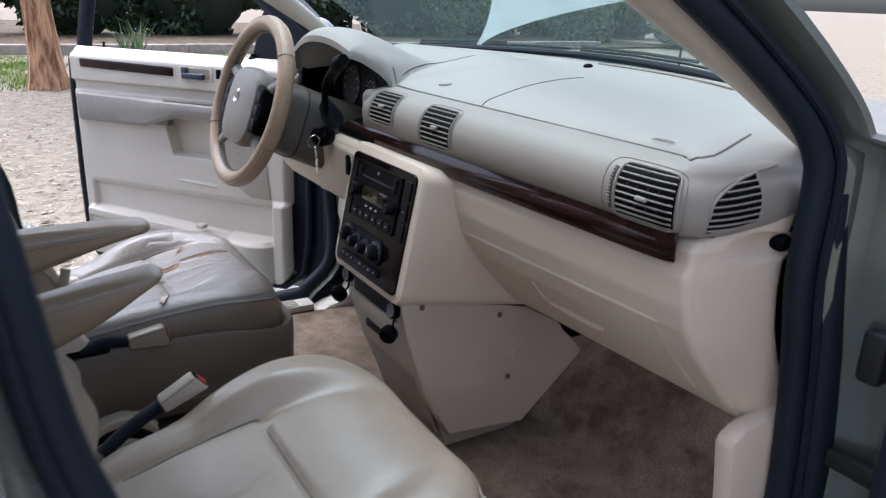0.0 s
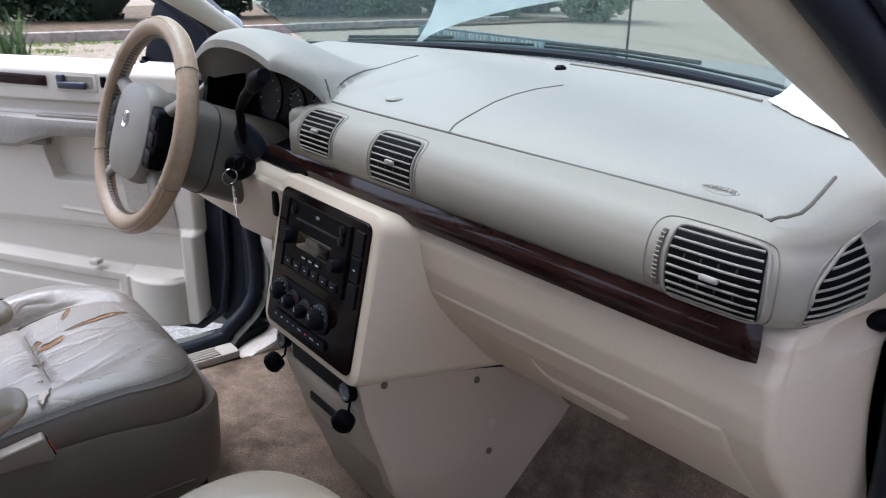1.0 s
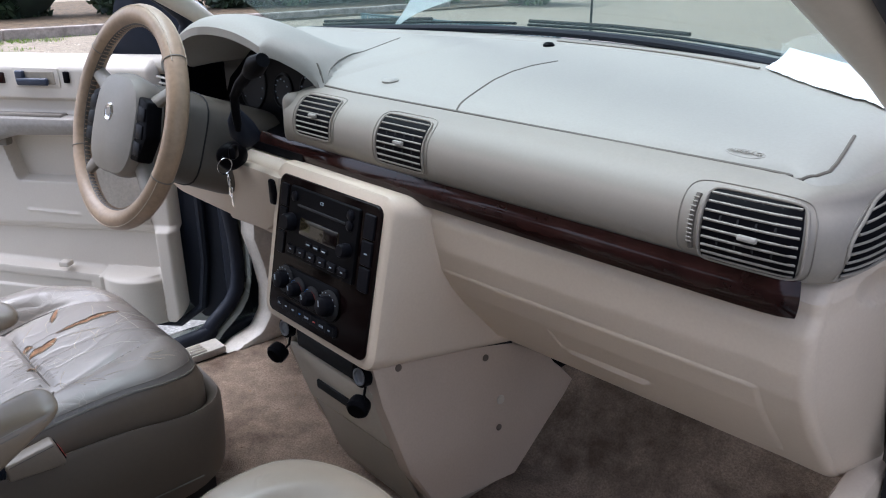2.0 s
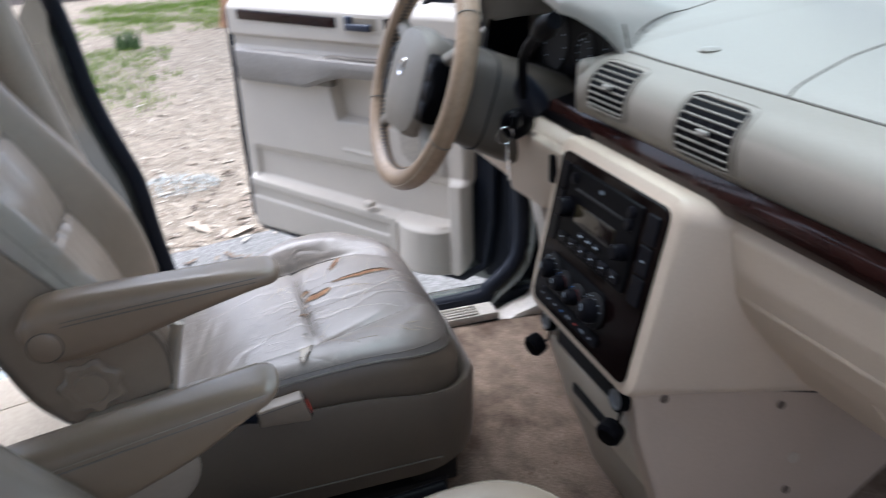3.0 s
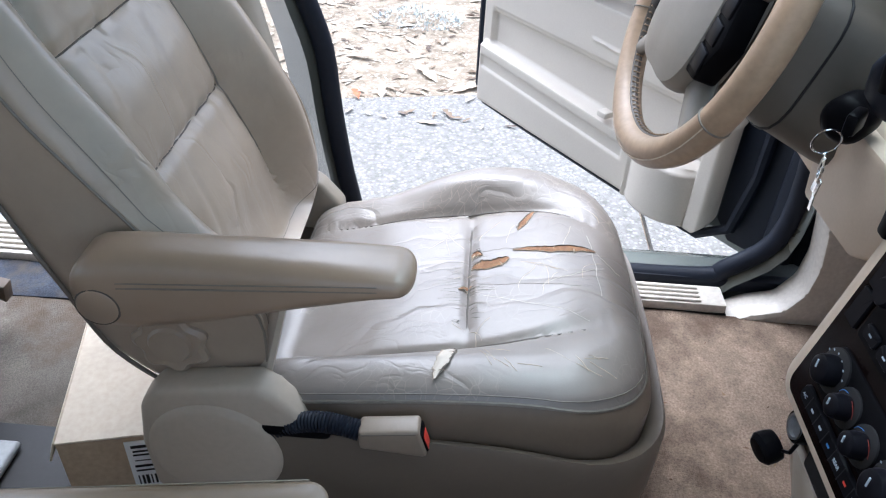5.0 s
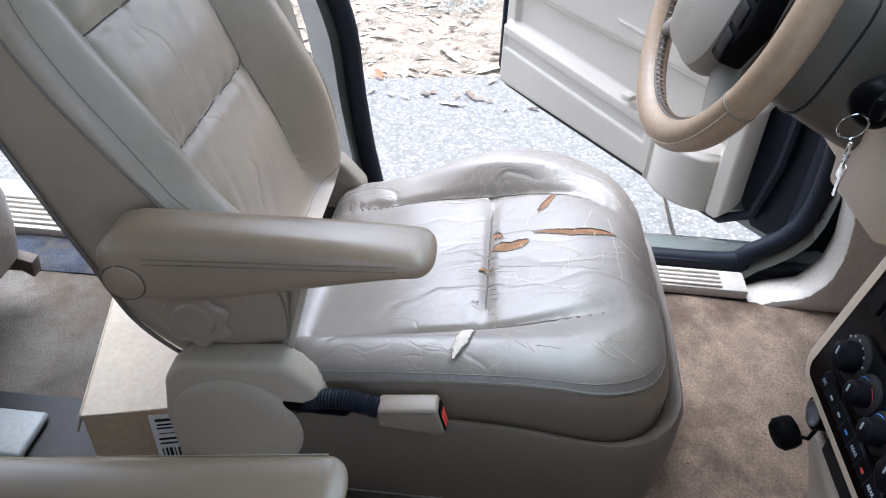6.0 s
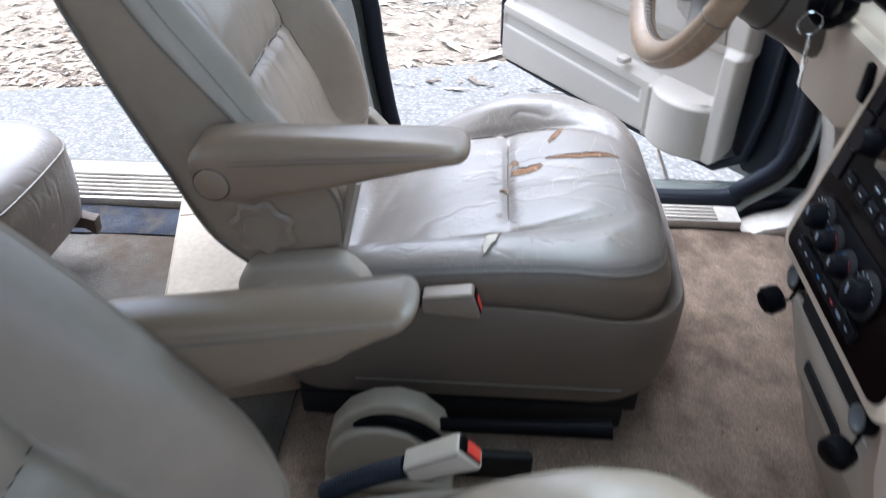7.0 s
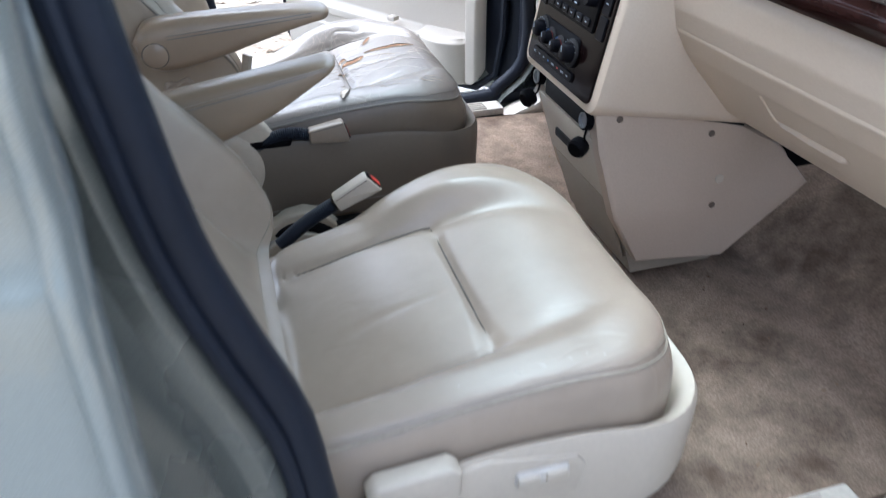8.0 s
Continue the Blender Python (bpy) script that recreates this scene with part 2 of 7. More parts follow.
M_FOAM = surface("torn_foam", (0.25, 0.130, 0.065), 0.95, vary=0.3, scale=60, fine=300, fine_amount=0.12, bump=0.5, bump_scale=400)
M_FRAY = surface("frayed_leather_edge", (0.50, 0.41, 0.31), 0.9, vary=0.2, scale=80, bump=0.3)
M_DASH = surface("grey_beige_dash", (0.300, 0.280, 0.246), 0.62, vary=0.04, scale=4, fine=260, bump=0.06, bump_scale=900, bump_dist=0.0008, grain="leather", fine_amount=0.015)
M_DASH_ROLL = surface("taupe_dash_roll", (0.255, 0.226, 0.188), 0.55, vary=0.04, scale=4, fine=260, bump=0.06, bump_scale=900, bump_dist=0.0008, grain="leather", fine_amount=0.015)
M_DASH_LOW = surface("cream_dash_plastic", (0.575, 0.475, 0.37), 0.50, vary=0.05, scale=4, fine=260, bump=0.06, bump_scale=900, bump_dist=0.0008, grain="leather", fine_amount=0.015)
# cream plastic with the console side's dim, pinkish light mixed into its colour
M_FLANK = surface("side_plastic_dim_pink_light", (0.450, 0.360, 0.282), 0.50, vary=0.05, scale=4, fine=260, bump=0.06, bump_scale=900, bump_dist=0.0008, grain="leather", fine_amount=0.015)
M_DOOR = surface("cream_door_plastic", (0.585, 0.527, 0.447), 0.50, vary=0.05, scale=3, fine=240, bump=0.06, bump_scale=900, bump_dist=0.0008, grain="leather", stain=(0.50, 0.45, 0.39), stain_scale=2.2, stain_amount=0.25, fine_amount=0.015)
M_DOOR_ARM = surface("taupe_door_armrest", (0.29, 0.265, 0.235), 0.5, vary=0.06, bump=0.12, bump_scale=700, grain="leather", bump_dist=0.0008)
M_WOOD = surface("dark_burl_trim", (0.017, 0.0062, 0.0052), 0.10, vary=0.35, scale=26, fine=90, fine_amount=0.06, bump=0, coat=0.12, spec=0.18)
M_BLACK = surface("black_plastic", (0.004, 0.004, 0.005), 0.36, vary=0.1, bump=0.04, bump_scale=700, spec=0.03)
M_GLOSSBLACK = surface("dark_glossy_bezel", (0.004, 0.002, 0.002), 0.12, vary=0.3, scale=14, bump=0, spec=0.06)
M_RUBBER = surface("navy_black_rubber", (0.007, 0.010, 0.018), 0.55, vary=0.15, bump=0.05, bump_scale=300, spec=0.25)
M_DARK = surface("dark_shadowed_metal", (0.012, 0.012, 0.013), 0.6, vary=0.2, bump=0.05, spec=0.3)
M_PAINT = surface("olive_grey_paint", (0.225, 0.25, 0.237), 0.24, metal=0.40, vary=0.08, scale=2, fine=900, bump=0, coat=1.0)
# same olive paint as the skin, darkened for the weaker light it reflects
M_JAMB = surface("olive_jamb_paint_shaded", (0.120, 0.127, 0.112), 0.26, metal=0.5, vary=0.12, scale=3, fine=500, bump=0.02, coat=0.5)
M_NAVY = surface("navy_plastic", (0.018, 0.026, 0.050), 0.4, vary=0.1, bump=0)
M_CARPET = surface("stained_tan_carpet", (0.262, 0.198, 0.148), 0.97, vary=0.22, scale=18, fine=260, fine_amount=0.14, bump=0.9, bump_scale=520, bump_dist=0.004, stain=(0.080, 0.055, 0.040), stain_scale=5.5, stain_amount=0.85, spec=0.1)
M_CARPET_REAR = surface("soiled_grey_carpet", (0.152, 0.137, 0.118), 0.97, vary=0.45, scale=6, fine=420, fine_amount=0.14, bump=0.9, bump_scale=520, bump_dist=0.004, stain=(0.085, 0.058, 0.038), stain_scale=5.0, stain_amount=0.9, spec=0.1)
M_MATDIRT = surface("soiled_navy_mat", (0.040, 0.046, 0.060), 0.93, vary=0.5, scale=9, fine=300, fine_amount=0.15, bump=0.8, bump_scale=400, bump_dist=0.003, stain=(0.10, 0.082, 0.062), stain_scale=11, stain_amount=0.8, spec=0.15)
M_GREYPLASTIC = surface("pale_grey_plastic", (0.22, 0.235, 0.245), 0.5, vary=0.06, bump=0.03)
M_SILL = surface("cream_sill_plastic", (0.49, 0.455, 0.40), 0.42, vary=0.08, scale=5, bump=0.06, bump_scale=400, stain=(0.35, 0.32, 0.28), stain_scale=9, stain_amount=0.35)
M_COVER = surface("tan_leather_wheel_cover", (0.35, 0.243, 0.156), 0.42, vary=0.16, scale=9, bump=0.14, bump_scale=500, grain="leather", bump_dist=0.0008)
M_RIM = surface("dark_inner_rim", (0.10, 0.085, 0.07), 0.5, vary=0.1, bump=0.05)
M_HUB = surface("taupe_wheel_hub", (0.215, 0.192, 0.162), 0.48, vary=0.05, bump=0.08, bump_scale=700, fine_amount=0.015)
M_COLUMN = surface("dark_taupe_column", (0.088, 0.076, 0.060), 0.5, vary=0.06, bump=0.05, bump_scale=700, fine_amount=0.015)
M_CHROME = surface("chrome", (0.75, 0.75, 0.76), 0.14, metal=1.0, vary=0.04, bump=0)
M_STEEL = surface("dull_steel", (0.30, 0.31, 0.32), 0.4, metal=0.8, vary=0.1, bump=0.05)
M_RED = surface("red_button", (0.65, 0.06, 0.04), 0.4, vary=0.1, bump=0)
M_REDMARK = surface("dim_red_marking", (0.16, 0.02, 0.014), 0.5, vary=0.05, bump=0)
M_BLUE = surface("blue_marking", (0.05, 0.22, 0.60), 0.5, vary=0.05, bump=0)
M_WHITE = surface("white_marking", (0.36, 0.42, 0.48), 0.5, vary=0.03, bump=0)
M_PAPER = surface("white_paper", (0.86, 0.86, 0.85), 0.8, vary=0.02, scale=9, bump=0.05, bump_scale=200)
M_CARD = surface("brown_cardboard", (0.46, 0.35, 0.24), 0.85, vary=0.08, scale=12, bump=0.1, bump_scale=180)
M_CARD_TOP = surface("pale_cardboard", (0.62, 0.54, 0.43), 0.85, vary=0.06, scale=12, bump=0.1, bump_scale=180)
M_LCD = surface("radio_display", (0.022, 0.018, 0.010), 0.10, vary=0.4, scale=30, bump=0, spec=0.3)
M_BUTTON = surface("black_button", (0.006, 0.006, 0.008), 0.30, vary=0.08, bump=0, spec=0.05)
M_GRILLE = surface("speaker_grille", (0.46, 0.41, 0.34), 0.7, vary=0.1, bump=0.8, bump_scale=900, bump_dist=0.003)
M_HEAD = surface("cream_headliner", (0.58, 0.53, 0.46), 0.9, vary=0.04, bump=0.2, bump_scale=500)
M_BPILLAR = surface("taupe_belt_webbing", (0.11, 0.085, 0.065), 0.7, vary=0.1, bump=0.2, bump_scale=400)
M_GLASS = glass("windshield_glass", (0.52, 0.62, 0.595))
M_SIDEGLASS = glass("side_glass", (0.86, 0.90, 0.88))
M_FILM = film("dusty_glass_film", (0.82, 0.85, 0.84), 0.62)
M_FILM2 = film("thin_glass_dust", (0.50, 0.62, 0.61), 0.10)
M_CONCRETE = two_tone("pebbled_concrete", (0.14, 0.133, 0.118), (0.235, 0.224, 0.205), 30, 0.9, 1.0, spots=(0.33, 0.318, 0.295), spot_scale=60, spot_low=0.08, spot_high=0.50, bump_scale=110)
M_SOIL = two_tone("leafy_soil", (0.160, 0.126, 0.088), (0.315, 0.260, 0.190), 12.0, 0.95, 1.0, spots=(0.43, 0.385, 0.31), spot_scale=34, spot_low=0.05, spot_high=0.34, bump_scale=70)
M_GRASS = varied("grass_blades", [(0.07, 0.15, 0.015), (0.18, 0.30, 0.04), (0.32, 0.38, 0.10)], 0.8, per="island")
M_LEAF = varied("fallen_leaves", [(0.07, 0.045, 0.03), (0.22, 0.16, 0.105), (0.34, 0.275, 0.205), (0.44, 0.37, 0.28), (0.56, 0.50, 0.41)], 0.8, per="island")
M_CRUMB = varied("leaf_crumbs", [(0.05, 0.025, 0.012), (0.14, 0.08, 0.045), (0.26, 0.18, 0.11)], 0.9, per="island")
M_REDLEAF = surface("rust_red_leaf", (0.33, 0.09, 0.03), 0.7, vary=0.3, scale=30, bump=0.2)
M_HEDGE = varied("hedge_leaves", [(0.006, 0.013, 0.007), (0.018, 0.035, 0.015), (0.04, 0.07, 0.03), (0.10, 0.13, 0.085)], 0.5, per="island")
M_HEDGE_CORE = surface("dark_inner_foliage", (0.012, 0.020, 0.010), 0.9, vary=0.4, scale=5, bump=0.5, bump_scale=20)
M_GREEN = varied("shrub_leaves", [(0.03, 0.07, 0.02), (0.10, 0.17, 0.06), (0.22, 0.30, 0.13)], 0.55, per="island")
M_BARK = two_tone("orange_brown_bark", (0.15, 0.065, 0.03), (0.50, 0.285, 0.155), 12, 0.9, 1.0, bump_scale=22, low=0.40, high=0.58, squash=0.16)
M_MULCH = two_tone("brown_leaf_mulch", (0.045, 0.032, 0.018), (0.15, 0.10, 0.052), 5, 0.95, 0.9, spots=(0.24, 0.17, 0.115), spot_scale=16, spot_low=0.05, spot_high=0.25, bump_scale=50)
M_TIMBER = two_tone("weathered_edging", (0.20, 0.17, 0.15), (0.42, 0.36, 0.32), 5, 0.9, 0.5)
M_MOSS = varied("grey_lichen", [(0.34, 0.37, 0.36), (0.50, 0.54, 0.52), (0.62, 0.66, 0.64)], 0.95, per="island")
M_WALLWHITE = surface("white_siding", (0.80, 0.81, 0.82), 0.6, vary=0.03, bump=0.05)
M_TEAL = surface("dark_teal_paint", (0.03, 0.075, 0.085), 0.5, vary=0.2, bump=0.05)
M_PALEBLUE = surface("faded_blue_green_paint", (0.15, 0.22, 0.235), 0.5, vary=0.1, bump=0.05)
M_ROOF = surface("grey_shingles", (0.20, 0.19, 0.18), 0.9, vary=0.2, scale=4, bump=0.4, bump_scale=30)


# ---------------------------------------------------------------- builders
def thing(name, at, label, category, group="", kind=""):
    e = new(name)
    e.empty_display_size = 0.05
    e.matrix_world = Matrix.Translation(at)
    e.location = at
    return tagged(e, label, category, group, kind)


def home(parent):
    """Undoes the place of a thing's Empty, so that meshes keep their own coordinates."""
    return Matrix.Identity(4) if parent.parent else Matrix.Translation(-parent.location)


def finish(bm, name, material, smooth=True):
    bmesh.ops.recalc_face_normals(bm, faces=bm.faces)
    me = bpy.data.meshes.new(name)
    bm.to_mesh(me)
    bm.free()
    for m in (material if isinstance(material, (list, tuple)) else [material]):
        me.materials.append(m)
    if smooth:
        for f in me.polygons:
            f.use_smooth = True
        me.set_sharp_from_angle(angle=radians(38))
    return me


def part(name, bm, material, parent, label="", smooth=True):
    """One mesh under a thing or a part; the mesh is given in place, in metres of the world."""
    ob = new(name, finish(bm, name, material, smooth))
    ob.parent = parent
    ob.matrix_parent_inverse = home(parent)
    return tagged(ob, label)


def solo(name, bm, material, label, category, group="", kind="", smooth=True):
    return tagged(new(name, finish(bm, name, material, smooth)), label, category, group, kind)


def rbox(c, s, r=0.004, seg=2, rot=None):
    """A box with rounded edges; rot turns it about its middle."""
    bm = bmesh.new()
    bmesh.ops.create_cube(bm, size=1.0, matrix=Matrix.Diagonal((*s, 1)))
    if r:
        bmesh.ops.bevel(bm, geom=list(bm.edges), offset=min(r, min(s) * 0.49), segments=seg, profile=0.5, affect="EDGES")
    m = Matrix.Translation(c) @ (rot.to_4x4() if rot is not None else Matrix.Identity(4))
    bmesh.ops.transform(bm, matrix=m, verts=bm.verts)
    return bm


def join(*bms):
    out = bms[0]
    for b in bms[1:]:
        me = bpy.data.meshes.new("tmp")
        b.to_mesh(me)
        b.free()
        out.from_mesh(me)
        bpy.data.meshes.remove(me)
    return out


def loft(rings, closed=True, cap=True):
    """Skin a list of rings of equal length."""
    bm = bmesh.new()
    vs = [[bm.verts.new(p) for p in ring] for ring in rings]
    n = len(rings[0])
    for a, b in zip(vs, vs[1:]):
        for i in range(n if closed else n - 1):
            j = (i + 1) % n
            bm.faces.new((a[i], a[j], b[j], b[i]))
    if cap and closed:
        for ring in (vs[0], vs[-1]):
            c = bm.verts.new(sum((v.co for v in ring), Vector()) / n)
            for i in range(n):
                bm.faces.new((ring[i], ring[(i + 1) % n], c))
    return bm


def tube(pts, r, seg=10, closed=False, flat=1.0):
    """A round rod along points; r may be one radius or a list."""
    pts = [Vector(p) for p in pts]
    n = len(pts)
    rings = []
    up = None
    for i, p in enumerate(pts):
        a = pts[(i - 1) % n] if (closed or i > 0) else p
        b = pts[(i + 1) % n] if (closed or i < n - 1) else p
        d = (b - a).normalized()
        if up is None:
            up = d.orthogonal().normalized()
        up = (up - d * up.dot(d)).normalized()
        side = d.cross(up)
        rad = r[i] if isinstance(r, (list, tuple)) else r
        rings.append([p + (up * math.cos(k * 2 * math.pi / seg) + side * math.sin(k * 2 * math.pi / seg) * flat) * rad for k in range(seg)])
    if closed:
        return loft(rings + [rings[0]], cap=False)
    return loft(rings)


def prism(poly, fn, a, b, bevel=0.0, seg=2):
    """A polygon drawn in 2D and pushed from a to b; fn(p, q, t) gives the place."""
    bm = bmesh.new()
    lo = [bm.verts.new(fn(p, q, a)) for p, q in poly]
    hi = [bm.verts.new(fn(p, q, b)) for p, q in poly]
    bm.faces.new(lo)
    bm.faces.new(hi)
    for i in range(len(poly)):
        j = (i + 1) % len(poly)
        bm.faces.new((lo[i], lo[j], hi[j], hi[i]))
    bmesh.ops.recalc_face_normals(bm, faces=bm.faces)
    if bevel:
        bmesh.ops.bevel(bm, geom=list(bm.edges), offset=bevel, segments=seg, profile=0.5, affect="EDGES")
    return bm


def sheet(nu, nv, fn, thick=0.0, way=None):
    """A grid fn(u, v), u and v from 0 to 1, made solid by an offset along way (or its own normals)."""
    top = [[Vector(fn(i / nu, j / nv)) for j in range(nv + 1)] for i in range(nu + 1)]
    bm = bmesh.new()
    vt = [[bm.verts.new(p) for p in row] for row in top]
    for i in range(nu):
        for j in range(nv):
            bm.faces.new((vt[i][j], vt[i + 1][j], vt[i + 1][j + 1], vt[i][j + 1]))
    if thick:
        def nrm(i, j):
            if way is not None:
                return Vector(way)
            a = top[min(i + 1, nu)][j] - top[max(i - 1, 0)][j]
            b = top[i][min(j + 1, nv)] - top[i][max(j - 1, 0)]
            return a.cross(b).normalized()
        vb = [[bm.verts.new(top[i][j] - nrm(i, j) * thick) for j in range(nv + 1)] for i in range(nu + 1)]
        for i in range(nu):
            for j in range(nv):
                bm.faces.new((vb[i][j], vb[i][j + 1], vb[i + 1][j + 1], vb[i + 1][j]))
        for i in range(nu):
            bm.faces.new((vt[i][0], vb[i][0], vb[i + 1][0], vt[i + 1][0]))
            bm.faces.new((vt[i][nv], vt[i + 1][nv], vb[i + 1][nv], vb[i][nv]))
        for j in range(nv):
            bm.faces.new((vt[0][j], vt[0][j + 1], vb[0][j + 1], vb[0][j]))
            bm.faces.new((vt[nu][j], vb[nu][j], vb[nu][j + 1], vt[nu][j + 1]))
    return bm


def lathe(profile, c, axis, seg=24):
    """Turn a profile of (radius, height) about an axis through c."""
    axis = Vector(axis).normalized()
    e1 = axis.orthogonal().normalized()
    e2 = axis.cross(e1)
    rings = [[Vector(c) + axis * h + (e1 * math.cos(k * 2 * math.pi / seg) + e2 * math.sin(k * 2 * math.pi / seg)) * max(r, 1e-4) for k in range(seg)] for r, h in profile]
    return loft(rings)


def bump01(x, a, b, s):
    """1 between a and b with soft shoulders of width s, 0 outside."""
    def step(t):
        t = min(1, max(0, t))
        return t * t * (3 - 2 * t)
    return step((x - a) / s + 0.5) * step((b - x) / s + 0.5)


def groove(d, w):
    return math.exp(-(d / w) ** 2)


def lerp_table(table, x):
    """Straight interpolation in a table of (x, y)."""
    if x <= table[0][0]:
        return table[0][1]
    for (x0, y0), (x1, y1) in zip(table, table[1:]):
        if x <= x1:
            return y0 + (y1 - y0) * (x - x0) / (x1 - x0)
    return table[-1][1]


def smooth_table(table, x):
    """Soft interpolation in a table of (x, y)."""
    if x <= table[0][0]:
        return table[0][1]
    for k, ((x0, y0), (x1, y1)) in enumerate(zip(table, table[1:])):
        if x <= x1:
            def slope(i):
                if i <= 0 or i >= len(table) - 1:
                    return 0.0 if i not in (0, len(table) - 1) else (y1 - y0) / (x1 - x0)
                return (table[i + 1][1] - table[i - 1][1]) / (table[i + 1][0] - table[i - 1][0])
            h = x1 - x0
            t = (x - x0) / h
            m0, m1 = slope(k) * h, slope(k + 1) * h
            return (2 * t ** 3 - 3 * t * t + 1) * y0 + (t ** 3 - 2 * t * t + t) * m0 + (-2 * t ** 3 + 3 * t * t) * y1 + (t ** 3 - t * t) * m1
    return table[-1][1]


# ---------------------------------------------------------------- ground and distance
def far(u):
    return math.copysign(abs(u) ** 3, u)


def ground_z(x, y):
    return -0.03 + 0.02 * noise.noise((x * 0.6, y * 0.6, 0.3)) + 0.012 * noise.noise((x * 2.3, y * 2.3, 1.7))


def ground_point(u, v):
    x, y = 420 * far(2 * u - 1), 420 * far(2 * v - 1)
    return (x, y, ground_z(x, y))


solo("ground", sheet(120, 120, ground_point), M_SOIL, "bare brown soil with scattered dry leaves", "ground", kind="structure")


def drive_edge(y):
    return -2.70 - 0.214 * y if -9 < y < 3 else (-0.774 if y <= -9 else -3.4 - 2.1 * min(4.0, y - 3))


driveway = thing("driveway", (0, 0, 0), "pale pebbled concrete driveway with open joints", "driveway", kind="structure")
joints = [-14.0, -9.0, -5.6, -2.75, 0.205, 3.0, 7.0, 12.0]
for a, b in zip(joints, joints[1:]):
    for x_mid, side in ((0.35, -1), (0.35, 1)):
        ys = [a + 0.008 + (b - a - 0.016) * k / 24 for k in range(25)]
        if side < 0:
            edge = [(drive_edge(y) + 0.018 * noise.noise((y * 9, 0.3, 0)) + 0.02 * noise.noise((y * 2.7, 4.3, 0)), y) for y in ys]
            outline = [(x_mid - 0.006, ys[0])] + [(x_mid - 0.006, ys[-1])] + edge[::-1]
        else:
            xr = 3.6 if a < 3 else 9.0
            outline = [(x_mid + 0.006, ys[0]), (xr, ys[0]), (xr, ys[-1]), (x_mid + 0.006, ys[-1])]
        part("slab", prism(outline, lambda p, q, t: (p, q, t), -0.12, 0.0), M_CONCRETE, driveway, smooth=False)


def leaf_shape(bm, x, y, z, size, turn, curl, rng):
    """A small curled, lobed leaf."""
    c, s = math.cos(turn), math.sin(turn)
    outline = [(-1.0, 0.0), (-0.45, 0.30), (-0.1, 0.16), (0.2, 0.34), (1.0, 0.0), (0.25, -0.32), (-0.1, -0.15), (-0.5, -0.28)]
    tip = rng.uniform(-0.5, 0.5)
    vs = []
    for p, q in outline:
        zz = z + abs(q) * size * curl + p * size * tip * 0.35 + 0.006
        vs.append(bm.verts.new((x + (p * c - q * s) * size, y + (p * s + q * c) * size, zz)))
    bm.faces.new(vs)


rng = random.Random(5)
leaves = bmesh.new()
for k in range(30000):
    x = -2.3 - 17 * rng.random() ** 2.3
    y = rng.uniform(-7.0, 8.0) if x > -5 else rng.uniform(-6, 12)
    if x > drive_edge(y) - 0.02:
        if rng.random() < 0.94 or x > -1.6:
            continue
    size = rng.uniform(0.012, 0.042) * (1.5 if rng.random() < 0.12 else 1)
    leaf_shape(leaves, x, y, max(ground_z(x, y), 0.002 if x > drive_edge(y) else -1), size, rng.uniform(0, 6.3), rng.uniform(-0.2, 0.8), rng)
me_leaves = finish(leaves, "leaf_litter", M_LEAF, smooth=False)
tagged(new("leaf_litter", me_leaves), "pale dry fallen leaves scattered over bare soil", "leaves", kind="stuff")
for x, y, size, turn in ((-2.53, -0.90, 0.055, 0.4), (-2.95, -1.55, 0.045, 1.7), (-2.05, -1.35, 0.04, 0.8)):
    b = bmesh.new()
    leaf_shape(b, x, y, 0.004, size, turn, 0.5, rng)
    solo("red_leaf", b, M_REDLEAF, "rust-red fallen leaf at the edge of the driveway", "leaf", smooth=False)
for x, y, size, turn in ((-2.85, -0.62, 0.10, 0.6), (-2.72, -0.42, 0.09, 2.2), (-2.62, -0.80, 0.075, 0.1), (-3.0, -0.95, 0.085, 1.4)):
    b = bmesh.new()
    leaf_shape(b, x, y, -0.02, size, turn, 0.4, rng)
    solo("pale_leaf", b, M_FRAY, "large pale dry oak leaf on the soil", "leaf", group="large dry leaves", smooth=False)


def tufts(name, places, count, height, width, spread, material, label, category):
    bm = bmesh.new()
    for cx, cy in places:
        for k in range(count):
            a, r = rng.uniform(0, 6.3), spread * math.sqrt(rng.random())
            x, y = cx + r * math.cos(a), cy + r * math.sin(a)
            h = height * rng.uniform(0.5, 1.2)
            lean = Vector((rng.uniform(-1, 1), rng.uniform(-1, 1), 0)) * h * 0.45
            side = Vector((math.cos(a), math.sin(a), 0)) * width
            z = ground_z(x, y)
            p = Vector((x, y, z))
            q = p + lean * 0.4 + Vector((0, 0, h * 0.6))
            t = p + lean + Vector((0, 0, h))
            v = [bm.verts.new(o) for o in (p - side, p + side, q + side * 0.7, t, q - side * 0.7)]
            bm.faces.new(v)
    return solo(name, bm, material, label, category, kind="stuff", smooth=False)


lawn = [(-7.4 + rng.uniform(-1.6, 1.6), -2.2 + rng.uniform(-1.4, 1.1)) for k in range(46)] + [(-12.6 + rng.uniform(-2, 2), -0.6 + rng.uniform(-1.5, 1.0)) for k in range(60)] + [(-17 + rng.uniform(-1, 3), rng.uniform(-1, 8)) for k in range(60)]
tufts("grass", lawn, 130, 0.055, 0.006, 0.50, M_GRASS, "thin bright green grass patches in the soil", "grass")
tufts("strappy_plant", [(-13.2, 1.75)], 60, 0.75, 0.018, 0.20, M_GREEN, "clump of long strappy green leaves", "plant")
tufts("small_shrub", [(-9.2, -1.25)], 90, 0.20, 0.015, 0.15, M_GREEN, "small dark green shrub in the lawn", "shrub")
bm = bmesh.new()
